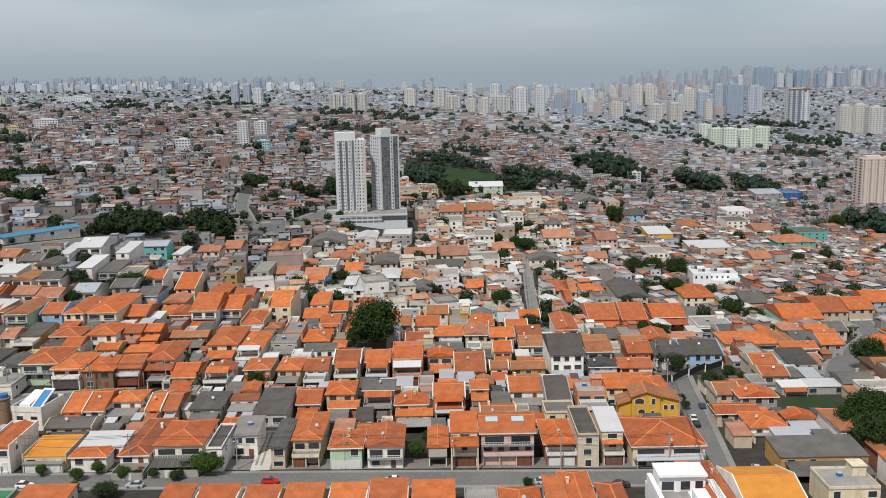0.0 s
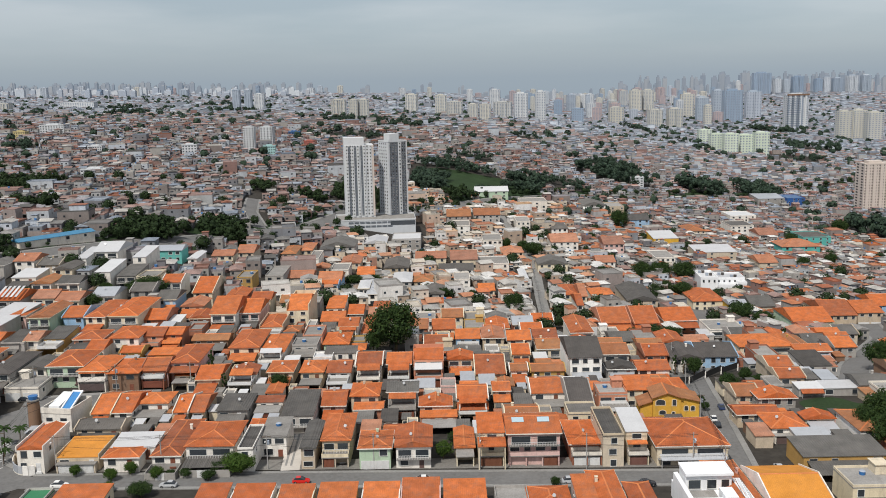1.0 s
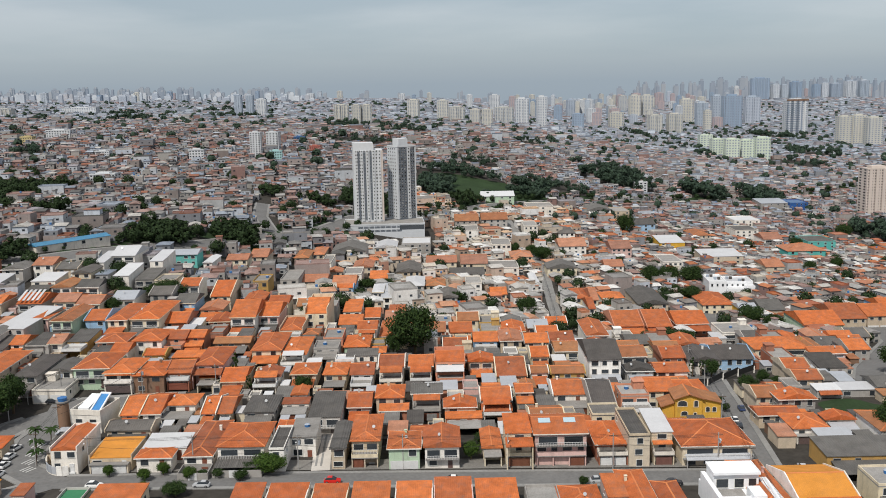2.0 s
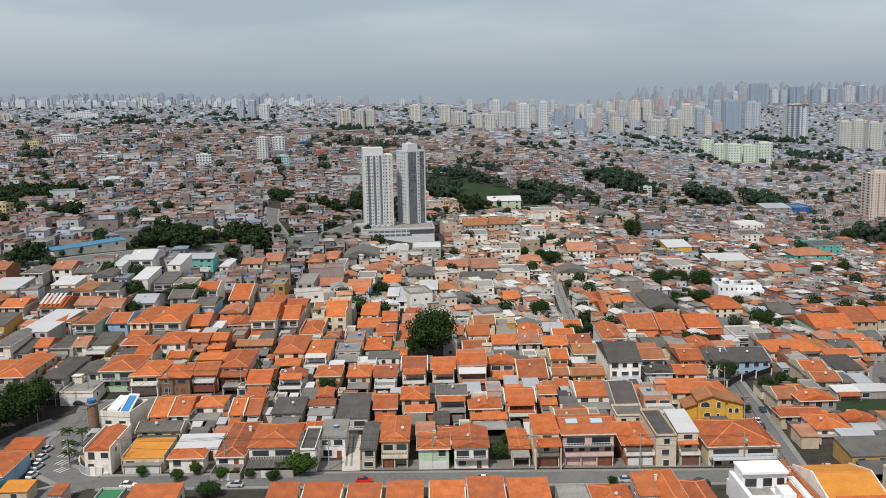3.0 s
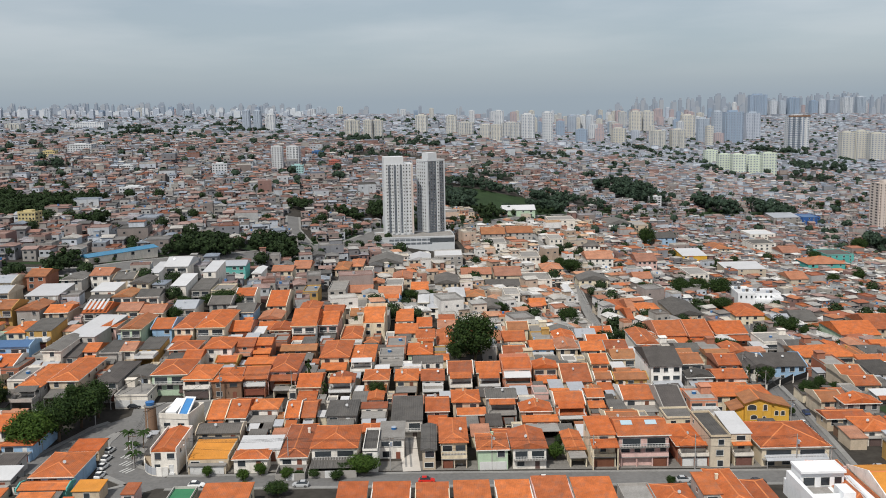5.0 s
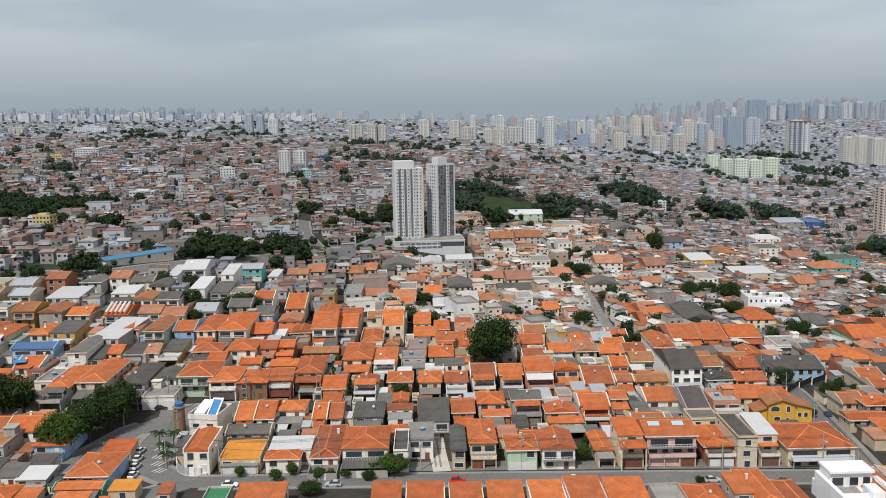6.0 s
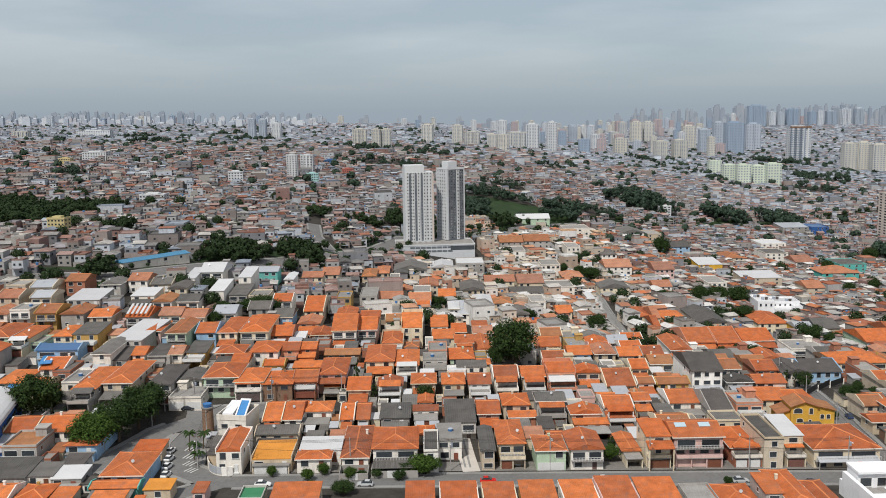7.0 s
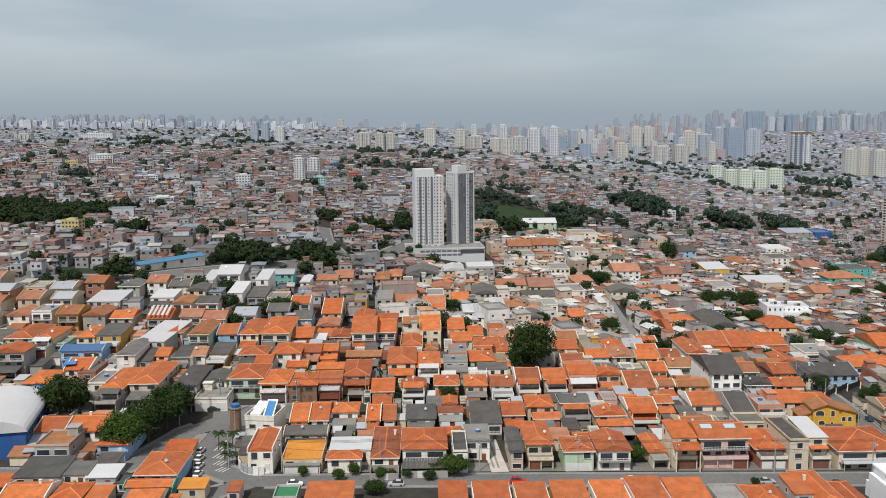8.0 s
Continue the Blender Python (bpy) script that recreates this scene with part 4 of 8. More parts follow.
house(17.2, 264.8, 8.7, 7.3, 4.6, "gy", "terracotta", "beige")
house(18.0, 258.8, 9.9, 4.7, 3.0, "shed", "terracotta", "brick")
house(27.6, 271.3, 8.3, 12.0, 5.4, "gx", "terracotta", "white", tier=4.0)
house(36.4, 277.0, 4.5, 8.7, 5.2, "gx", "terracotta", "beige", tier=4.0)
house(50.1, 281.3, 9.6, 14.7, 4.3, "gx", "terracotta", "white")
house(58.1, 274.2, 6.3, 23.2, 4.9, "gx", "dark_roof", "grey")
house(57.3, 257.7, 8.2, 8.8, 4.6, "flat", "fibre_cement", "white")
house(68.0, 272.8, 8.2, 9.9, 5.6, "flat", "concrete", "salmon", tank=True)
house(-95.9, 296.3, 10.9, 17.0, 6.1, "hip", "terracotta", "green")
house(-86.5, 292.7, 8.9, 15.3, 5.7, "hip", "terracotta", "white")
house(-77.4, 291.9, 9.2, 14.5, 5.1, "hip", "terracotta", "brown")
house(-69.0, 295.0, 7.3, 14.4, 4.9, "gx", "terracotta", "brick")
house(-60.7, 302.0, 8.6, 19.7, 6.0, "hip", "terracotta", "white", tier=4.0)
house(-60.5, 292.0, 5.2, 4.9, 3.1, "shed", "terracotta", "cream")
house(-51.6, 291.4, 6.7, 15.4, 3.9, "gx", "terracotta", "beige")
house(-41.7, 292.1, 7.5, 8.6, 4.4, "gy", "terracotta", "white")
house(-30.9, 296.4, 7.6, 11.4, 4.3, "hip", "terracotta", "beige")
house(-21.2, 297.0, 6.9, 12.1, 4.3, "hip", "terracotta", "beige")
house(-12.7, 296.1, 6.8, 12.4, 4.8, "gx", "terracotta", "white")
house(-3.7, 302.3, 7.7, 14.4, 5.8, "gx", "terracotta", "white", balcony=True)
house(5.6, 303.3, 7.2, 13.0, 5.8, "gx", "terracotta", "beige")
house(14.9, 304.2, 9.5, 13.2, 7.3, "gx", "terracotta", "cream", parapet=True, balcony=True)
house(25.1, 308.5, 8.0, 7.6, 5.8, "gy", "terracotta", "beige")
house(34.4, 305.5, 9.1, 21.6, 4.1, "gx", "terracotta", "cream")
house(43.7, 303.1, 5.2, 7.9, 3.9, "gx", "brown_tile", "white")
house(53.0, 303.8, 10.4, 8.5, 3.9, "gx", "brown_tile", "white")
house(65.8, 316.8, 10.3, 25.3, 8.3, "gx", "dark_roof", "white")
house(77.5, 308.3, 8.7, 6.9, 3.9, "gy", "dark_roof", "grey")
house(88.1, 310.5, 10.2, 11.0, 4.1, "gx", "terracotta", "white")
house(102.9, 327.2, 10.1, 15.8, 5.9, "gy", "dark_roof", "white")
house(115.7, 336.9, 13.4, 18.3, 5.4, "gx", "dark_roof", "white", plain=True)
house(139.0, 353.4, 19.6, 15.7, 6.4, "hip", "terracotta", "cream", balcony=True, plain=True)
house(96.6, 430.6, 12.4, 28.4, 6.8, "gx", "terracotta", "salmon", tier=5.5, plain=True)
house(111.7, 438.2, 10.7, 31.3, 7.1, "gx", "terracotta", "salmon", tier=5.5, plain=True)
house(130.4, 449.1, 14.8, 25.2, 7.3, "gx", "terracotta", "salmon", tier=5.5, plain=True)
house(74.1, 379.4, 8.4, 24.3, 7.1, "gy", "terracotta", "white", plain=True)
house(88.1, 476.7, 2.6, 23.7, 5.2, "gx", "terracotta", "white", plain=True)
house(125.1, 511.2, 15.6, 36.8, 5.8, "gy", "fibre_cement", "beige", plain=True)
house(87.2, 503.8, 7.6, 23.9, 5.1, "hip", "terracotta", "cream", plain=True)
house(105.1, 505.1, 11.6, 18.3, 5.2, "hip", "terracotta", "white", plain=True)
house(164.7, 524.7, 17.1, 29.8, 5.6, "hip", "terracotta", "cream", plain=True)
house(145.7, 423.7, 15.5, 17.8, 5.7, "flat", "concrete", "white", tank=True, plain=True)
house(176.5, 502.0, 8.8, 15.8, 5.5, "gx", "grey_metal", "yellow", plain=True)
house(188.8, 504.7, 11.9, 23.7, 5.6, "gx", "fibre_cement", "beige", plain=True)
house(192.2, 449.4, 18.0, 28.1, 6.9, "gx", "terracotta", "green", plain=True)
house(213.7, 470.3, 14.3, 31.0, 7.0, "gx", "terracotta", "beige", gate="gate_white", plain=True)
house(229.2, 471.1, 12.3, 25.2, 7.0, "gx", "terracotta", "beige", gate="gate_white", plain=True)
house(249.3, 488.9, 18.4, 24.2, 7.1, "gx", "terracotta", "blue", plain=True)
house(154.5, 345.4, 12.5, 9.6, 4.6, "gx", "terracotta", "beige", plain=True)
house(145.3, 321.6, 9.3, 15.0, 4.0, "shed", "dark_roof", "grey")
house(128.4, 297.9, 8.0, 11.0, 4.3, "gx", "terracotta", "beige")
house(131.2, 286.6, 7.4, 5.6, 2.6, "shed", "white_metal", "grey")
house(141.0, 287.6, 11.4, 6.2, 2.6, "shed", "white_metal", "grey")
house(113.6, 266.7, 10.3, 6.3, 5.7, "gy", "terracotta", "grey")
house(107.2, 275.2, 6.6, 11.4, 4.8, "gx", "brown_tile", "beige")
house(105.4, 258.8, 11.3, 7.6, 3.8, "gx", "terracotta", "beige")
house(110.0, 249.8, 9.4, 11.4, 3.8, "hip", "terracotta", "white")
house(113.5, 239.6, 8.6, 4.7, 4.2, "shed", "grey_metal", "white")
house(121.1, 254.4, 7.9, 4.7, 3.4, "gy", "terracotta", "beige")
house(150.9, 289.4, 9.5, 11.1, 3.9, "gx", "fibre_cement", "grey")
house(153.6, 280.5, 10.0, 7.4, 3.8, "flat", "concrete", "white")
depot = house(-141.4, 361.1, 8.6, 17.2, 4.9, "gx", "terracotta", "grey", plain=True)
for k in range(5):
    bm = bmesh.new()
    for q in box(bm, -0.45, 0.45, -9.6, -1.2, 0, 0.12):
        q.co.z += (q.co.y + 10.85) * 0.27
    part("skylight", bm, "white_metal", depot, "pale translucent skylight strip").location = (-3.4 + 1.7 * k, 0, 6.12)
house(-131.6, 344.7, 6.5, 16.3, 5.1, "gy", "terracotta", "pink", plain=True)
house(-120.7, 340.5, 7.1, 21.4, 6.9, "gy", "brown_tile", "beige", balcony=True, plain=True)
house(-111.9, 345.6, 7.1, 15.9, 5.1, "gx", "terracotta", "white", plain=True)
house(-103.4, 348.2, 6.7, 25.1, 5.9, "hip", "terracotta", "cream", plain=True)
house(-94.1, 351.2, 10.2, 27.9, 6.2, "hip", "terracotta", "cream", balcony=True, plain=True)
house(-85.3, 352.5, 8.4, 16.2, 3.8, "gx", "terracotta", "brick", plain=True)
house(-94.7, 363.6, 9.1, 13.5, 4.1, "flat", "fibre_cement", "grey", plain=True)
house(-88.4, 379.3, 7.3, 16.2, 4.1, "gx", "fibre_cement", "white", plain=True)
house(-77.6, 399.8, 7.6, 28.1, 5.0, "gx", "terracotta", "cream", plain=True)
house(-77.6, 375.3, 8.6, 12.8, 3.8, "gy", "faded_tile", "beige", plain=True)
house(-71.1, 359.4, 7.3, 11.1, 3.4, "gy", "terracotta", "brick", plain=True)
house(-61.8, 364.8, 9.0, 27.3, 6.9, "gx", "terracotta", "white", balcony=True, plain=True)
house(-53.4, 369.5, 7.2, 21.8, 6.6, "gx", "terracotta", "pink", balcony=True, plain=True)
house(-43.1, 355.2, 8.4, 18.7, 4.5, "hip", "terracotta", "beige", parapet=True, plain=True)
house(-35.7, 374.6, 8.4, 25.6, 8.9, "gx", "terracotta", "white", parapet=True, plain=True)
house(-28.9, 350.3, 3.1, 13.4, 4.6, "flat", "concrete", "white", plain=True)
house(-24.4, 398.4, 7.2, 17.9, 5.4, "shed", "terracotta", "white", plain=True)
house(-16.0, 397.1, 5.7, 16.1, 4.0, "gx", "terracotta", "white", plain=True)
house(-15.3, 356.0, 6.7, 13.0, 5.9, "gx", "terracotta", "white", plain=True)
house(-7.7, 364.0, 5.9, 23.9, 3.8, "gy", "terracotta", "brick", plain=True)
house(-6.3, 405.4, 6.8, 13.5, 4.6, "shed", "terracotta", "cream", plain=True)
house(-32.9, 441.7, 9.2, 7.5, 5.6, "gx", "terracotta", "blue", plain=True)
house(-12.1, 448.0, 4.9, 32.7, 5.5, "hip", "grey_metal", "white", plain=True)
house(-98.4, 319.8, 9.3, 11.0, 5.4, "hip", "terracotta", "salmon", plain=True)
house(-86.6, 322.1, 9.5, 14.3, 5.7, "hip", "terracotta", "white", plain=True)
house(-78.5, 326.3, 6.2, 11.6, 5.1, "gx", "terracotta", "white", plain=True)
house(-72.4, 327.5, 5.7, 10.1, 5.4, "gx", "terracotta", "brick", tier=4.0, plain=True)
house(-82.1, 311.0, 6.6, 7.6, 3.7, "gx", "terracotta", "cream", plain=True)
house(-70.3, 305.7, 9.2, 6.7, 5.0, "shed", "terracotta", "ochre")
house(-60.2, 327.9, 12.0, 8.3, 3.7, "gx", "brown_tile", "brown", plain=True)
house(-110.6, 323.4, 6.9, 13.6, 4.5, "shed", "fibre_cement", "ochre", plain=True)
house(-123.0, 319.1, 5.8, 15.5, 4.3, "shed", "fibre_cement", "grey", plain=True)
house(-117.1, 319.9, 4.3, 12.1, 4.8, "gx", "faded_tile", "white", plain=True)
house(-99.4, 312.4, 5.3, 13.3, 4.2, "shed", "fibre_cement", "ochre", plain=True)
house(-93.5, 312.7, 5.3, 11.4, 4.7, "gx", "terracotta", "white", plain=True)
house(-46.2, 323.2, 9.6, 22.0, 5.1, "hip", "terracotta", "cream", plain=True)
house(-36.7, 320.5, 7.6, 21.3, 4.7, "hip", "terracotta", "white", plain=True)
house(-27.0, 322.6, 8.5, 9.2, 4.7, "flat", "concrete", "grey", tank=True, plain=True)
house(-25.8, 335.7, 6.8, 13.3, 5.6, "flat", "concrete", "white", tank=True, plain=True)
house(-14.3, 314.5, 10.2, 7.0, 4.7, "shed", "fibre_cement", "white", plain=True)
house(-19.7, 310.0, 6.3, 6.2, 3.8, "flat", "white_metal", "white")
house(8.5, 341.4, 5.0, 11.0, 6.1, "flat", "white_metal", "white", plain=True)
house(20.1, 373.8, 8.4, 15.5, 4.8, "gx", "terracotta", "beige", plain=True)
house(28.8, 350.8, 8.4, 13.5, 4.9, "gx", "terracotta", "cream", plain=True)
house(39.5, 366.1, 7.4, 13.2, 4.9, "gx", "terracotta", "white", plain=True)
house(20.1, 321.4, 6.1, 11.1, 4.8, "flat", "concrete", "beige", plain=True)
house(46.1, 325.7, 5.8, 12.8, 4.9, "gx", "terracotta", "cream", plain=True)
house(55.2, 381.1, 8.2, 13.0, 4.9, "gx", "terracotta", "white", plain=True)
house(57.1, 337.8, 8.1, 13.5, 4.9, "gx", "brown_tile", "cream", plain=True)
house(63.3, 416.6, 8.9, 14.6, 5.0, "gx", "terracotta", "white", plain=True)
house(-135.1, 420.3, 4.8, 21.1, 5.0, "shed", "white_metal", "white", plain=True)
house(-127.6, 430.3, 10.1, 21.1, 6.5, "gx", "white_metal", "white", plain=True)
house(-118.8, 399.5, 6.2, 20.9, 6.5, "shed", "white_metal", "white", plain=True)
house(-111.5, 424.8, 5.6, 21.1, 7.3, "shed", "white_metal", "white", plain=True)
house(-110.5, 401.9, 7.7, 19.1, 4.9, "shed", "fibre_cement", "grey", plain=True)
house(-109.0, 452.7, 14.1, 12.1, 4.9, "gx", "grey_metal", "teal", plain=True)
house(-95.9, 451.4, 4.0, 18.8, 5.0, "gy", "white_metal", "white", plain=True)
house(-87.6, 473.7, 10.0, 12.9, 4.2, "gx", "faded_tile", "cream", plain=True)
house(-80.3, 495.3, 8.3, 18.9, 4.3, "gx", "faded_tile", "beige", plain=True)
house(-147.7, 388.5, 9.6, 14.1, 4.1, "shed", "white_metal", "white", plain=True)
house(-168.3, 379.4, 13.1, 18.5, 4.1, "shed", "white_metal", "grey", plain=True)
house(-164.0, 454.0, 38.0, 8.0, 3.4, "gx", "shed_blue", "white", yaw=51, name="market_shed", plain=True)
house(295.8, 735.4, 29.1, 25.8, 6.8, "hip", "faded_tile", "teal", plain=True)
house(324.6, 779.5, 22.5, 29.5, 9.2, "flat", "fibre_cement", "teal", plain=True)
house(217.8, 689.5, 29.1, 23.4, 6.8, "shed", "white_metal", "beige", plain=True)
house(283.4, 841.2, 20.3, 29.5, 9.2, "flat", "fibre_cement", "white", plain=True)
house(307.4, 914.2, 24.4, 29.5, 9.2, "flat", "white_metal", "white", plain=True)
house(189.8, 726.7, 18.7, 26.4, 6.5, "shed", "white_metal", "yellow", plain=True)
house(180.6, 787.9, 20.2, 25.7, 8.5, "gx", "fibre_cement", "blue", plain=True)
house(403.5, 1036.4, 19.3, 29.5, 9.3, "flat", "blue_roof", "deep_blue", plain=True)
house(379.3, 1043.2, 29.2, 29.5, 8.2, "shed", "grey_metal", "grey", plain=True)
house(33.3, 700.6, 17.0, 24.8, 5.8, "gx", "brown_tile", "grey", plain=True)
house(54.6, 719.5, 19.1, 25.2, 5.9, "gx", "brown_tile", "grey", plain=True)
house(96.9, 795.6, 21.8, 25.9, 8.2, "flat", "concrete", "white", plain=True)
house(-19.9, 584.1, 13.0, 21.7, 4.6, "gy", "white_metal", "cream", plain=True)
house(-1.8, 603.5, 18.1, 24.1, 5.7, "flat", "white_metal", "grey", plain=True)
house(-39.3, 554.2, 19.2, 23.3, 5.5, "gy", "fibre_cement", "grey", plain=True)
house(64.4, 830.0, 28.2, 23.6, 4.9, "gx", "white_metal", "green", plain=True)
house(153.4, 838.6, 20.1, 26.9, 7.3, "gy", "fibre_cement", "white", plain=True)
house(173.8, 850.3, 16.1, 27.2, 7.5, "flat", "concrete", "beige", plain=True)
house(-4.4, 521.4, 12.8, 24.1, 5.6, "gy", "fibre_cement", "beige", plain=True)
house(13.8, 556.7, 17.3, 17.8, 5.7, "gx", "faded_tile", "cream", plain=True)
house(33.1, 567.0, 15.3, 24.7, 5.8, "gx", "faded_tile", "cream", plain=True)
house(65.9, 536.4, 3.7, 26.0, 5.1, "gy", "white_metal", "white", plain=True)
house(87.1, 579.0, 17.9, 16.9, 6.1, "gy", "fibre_cement", "cream", plain=True)
house(65.0, 606.2, 13.3, 19.2, 4.9, "hip", "faded_tile", "cream", plain=True)
house(-33.2, 455.8, 10.5, 20.0, 5.8, "gx", "faded_tile", "blue", balcony=True, plain=True)
house(-19.0, 492.9, 8.5, 17.9, 4.6, "gx", "terracotta", "beige", plain=True)
house(-41.6, 486.3, 7.9, 8.5, 4.8, "gy", "faded_tile", "beige", plain=True)
house(-32.4, 493.4, 9.3, 18.3, 4.5, "flat", "concrete", "white", plain=True)
house(-28.6, 514.3, 10.1, 18.2, 5.4, "gy", "faded_tile", "beige", plain=True)
house(-47.4, 457.7, 11.2, 15.1, 4.4, "gx", "faded_tile", "beige", plain=True)
house(-57.7, 450.1, 8.4, 22.6, 5.2, "flat", "concrete", "grey", plain=True)
house(-68.2, 430.7, 6.8, 15.1, 5.0, "flat", "concrete", "white", tank=True, plain=True)
house(-16.7, 448.6, 4.6, 18.2, 5.8, "hip", "white_metal", "white", balcony=True, plain=True)
house(-2.0, 454.4, 8.6, 10.6, 4.5, "hip", "fibre_cement", "green", plain=True)
house(-0.3, 489.3, 9.2, 23.2, 4.6, "hip", "white_metal", "grey", plain=True)
house(-61.4, 517.0, 7.3, 22.7, 4.4, "hip", "brown_tile", "beige", plain=True)
house(-54.7, 534.1, 6.7, 22.9, 4.5, "hip", "faded_tile", "beige", plain=True)
house(-47.4, 510.6, 5.3, 23.0, 5.4, "flat", "concrete", "white", plain=True)
house(28.1, 538.5, 19.0, 16.8, 4.3, "gx", "fibre_cement", "white", plain=True)
house(50.5, 566.8, 18.1, 23.5, 4.9, "flat", "concrete", "white", plain=True)
house(30.5, 505.3, 8.3, 19.2, 5.8, "flat", "concrete", "white", plain=True)
house(10.2, 491.4, 9.6, 14.4, 4.7, "hip", "brown_tile", "beige", plain=True)
house(16.5, 459.5, 8.4, 18.4, 5.6, "gy", "fibre_cement", "grey", plain=True)
house(42.6, 487.1, 7.7, 15.7, 4.8, "gx", "terracotta", "cream", plain=True)
house(103.6, 653.2, 18.1, 26.5, 7.1, "gx", "faded_tile", "white", plain=True)
house(93.0, 498.6, 3.1, 26.6, 6.2, "gx", "faded_tile", "cream", plain=True)
house(34.3, 666.7, 11.7, 24.9, 5.8, "flat", "concrete", "white", plain=True)
house(53.6, 632.6, 12.9, 25.4, 5.9, "flat", "concrete", "white", plain=True)
house(80.3, 705.9, 10.1, 25.8, 7.0, "flat", "concrete", "white", plain=True)
house(106.8, 705.0, 11.4, 26.4, 6.2, "hip", "fibre_cement", "white", plain=True)
house(163.9, 517.8, 14.4, 7.1, 5.5, "gx", "terracotta", "white", plain=True)
house(124.5, 609.0, 11.5, 19.4, 5.2, "gx", "faded_tile", "white", plain=True)
house(140.6, 672.9, 14.0, 26.5, 6.3, "gx", "faded_tile", "pink", plain=True)
house(231.6, 798.1, 15.1, 28.8, 5.6, "hip", "brown_tile", "beige", plain=True)
house(169.4, 643.3, 13.2, 27.4, 6.5, "flat", "concrete", "white", plain=True)
house(240.8, 648.5, 12.3, 24.4, 6.8, "gx", "faded_tile", "beige", plain=True)
house(291.7, 797.0, 15.2, 27.4, 8.0, "gx", "faded_tile", "white", balcony=True, plain=True)



def is_free(x, y, hw, hd, gap=0.4):
    for fx, fy, fw, fd in FOOT:
        if abs(x - fx) < fw + hw + gap and abs(y - fy) < fd + hd + gap:
            return False
    for line, half, _, _ in STREETS:
        if near_line(x, y, line) < half + min(hw, hd) * 0.9:
            return False
    return True


# open ground that stays unbuilt: x, y, half width, half depth
FOOT += [(109.8, 398.2, 25.3, 15.8), (82.5, 264.0, 8.5, 7.0), (190.3, 576.3, 17.0, 17.0), (111.7, 334.3, 10.3, 16.2), (116.2, 308.9, 9.1, 12.8), (-162.6, 292.3, 3.9, 14.0), (-162.4, 321.8, 3.7, 19.0), (-19.3, 242.8, 2.6, 14.2), (129.5, 272.0, 11.0, 9.5), (-91.4, 271.9, 16.0, 11.0), (-83.6, 264.5, 5.0, 12.6), (-22.4, 643.4, 30.1, 31.0), (51.7, 867.6, 59.5, 48.5), (-159.7, 256.5, 10.0, 41.0), (-106.7, 245.6, 8.0, 18.9), (1.7, 334.0, 6.9, 7.7), (19.7, 238.2, 3.0, 9.5), (-117.7, 255.1, 6.0, 15.8)]

house(89.9, 397.5, 7.8, 9.3, 3.1, "flat", "concrete", "white", plain=True)
house(127.0, 397.4, 9.1, 6.4, 2.8, "shed", "faded_tile", "beige", plain=True)
house(136.2, 416.5, 5.9, 8.6, 3.0, "shed", "white_metal", "grey", plain=True)

# yellow house: a gabled middle between two lower wings, arched windows with pale surrounds
villa = new("yellow_house")
villa.matrix_basis = pose(82.6, 264.4, ground_z(82.6, 264.4), 0, 0, -3)
tagged(villa, "yellow two-storey house with arched windows under brown clay-tile roofs", "house", "houses of the neighbourhood")
for word, x0, x1, y0, y1, high, lean in (("middle_wall", -4.6, 3.0, -4.4, 4.2, 7.2, 0), ("wing_wall", -8.0, -4.62, -3.2, 3.6, 4.6, -1), ("wing_wall", 3.02, 8.2, -4.0, 4.0, 6.0, 1)):
    bm = bmesh.new()
    corners = box(bm, x0, x1, y0, y1, -2, high)
    if not lean:
        for s in (-1, 1):
            py = y0 if s < 0 else y1
            bm.faces.new([bm.verts.new(q) for q in ((x0, py, high), (x1, py, high), ((x0 + x1) / 2, py, high + 1.25))][::-s])
    else:
        for q in corners:
            if q.co.z > 0 and abs(q.co.x) < 5:
                q.co.z += 1.2
    wing = part(word, bm, "yellow_wall", villa)
    for s in (-1, 1) if not lean else (0,):
        bm = bmesh.new()
        xa, xb = (x0 - 0.5, x1 + 0.5) if s == 0 else ((x0 - 0.5, (x0 + x1) / 2) if s < 0 else ((x0 + x1) / 2, x1 + 0.5))
        rise = 1.5 if s == 0 else 1.45
        for q in box(bm, xa, xb, y0 - 0.6, y1 + 0.5, high, high + 0.2):
            f = (q.co.x - xa) / (xb - xa)
            side = s if s else lean
            q.co.z += rise * (f if side < 0 else 1 - f) - 0.1
        part("roof", bm, "brown_tile", wing)
    if not lean:
        bm = bmesh.new()
        bar(bm, ((x0 + x1) / 2, y0 - 0.62, high + 1.5), ((x0 + x1) / 2, y1 + 0.5, high + 1.5), 0.5, 0.22)
        part("ridge_cap", bm, "ridge_tile", wing)


def arched_window(parent, x, y, z, w, h):
    """A round-headed pane in a raised pale surround."""
    for word, grow, lift, mat in (("surround", 0.22, 0.06, "cream_wall"), ("pane", 0.0, 0.10, "glass_dark")):
        bm = bmesh.new()
        a, top = w / 2 + grow, h - 0.275 * w
        line = [(-a, -grow), (a, -grow)] + [(a * math.cos(k * math.pi / 8), top + 0.55 * a * math.sin(k * math.pi / 8)) for k in range(9)]
        front, back = [[bm.verts.new((px, py, pz)) for px, pz in line] for py in (-lift, 0.05)]
        for k in range(len(line)):
            bm.faces.new((front[k], front[(k + 1) % len(line)], back[(k + 1) % len(line)], back[k]))
        bm.faces.new(front)
        bm.faces.new(back[::-1])
        ob = part(word, bm, mat, parent)
        ob.location = (x, y, z)


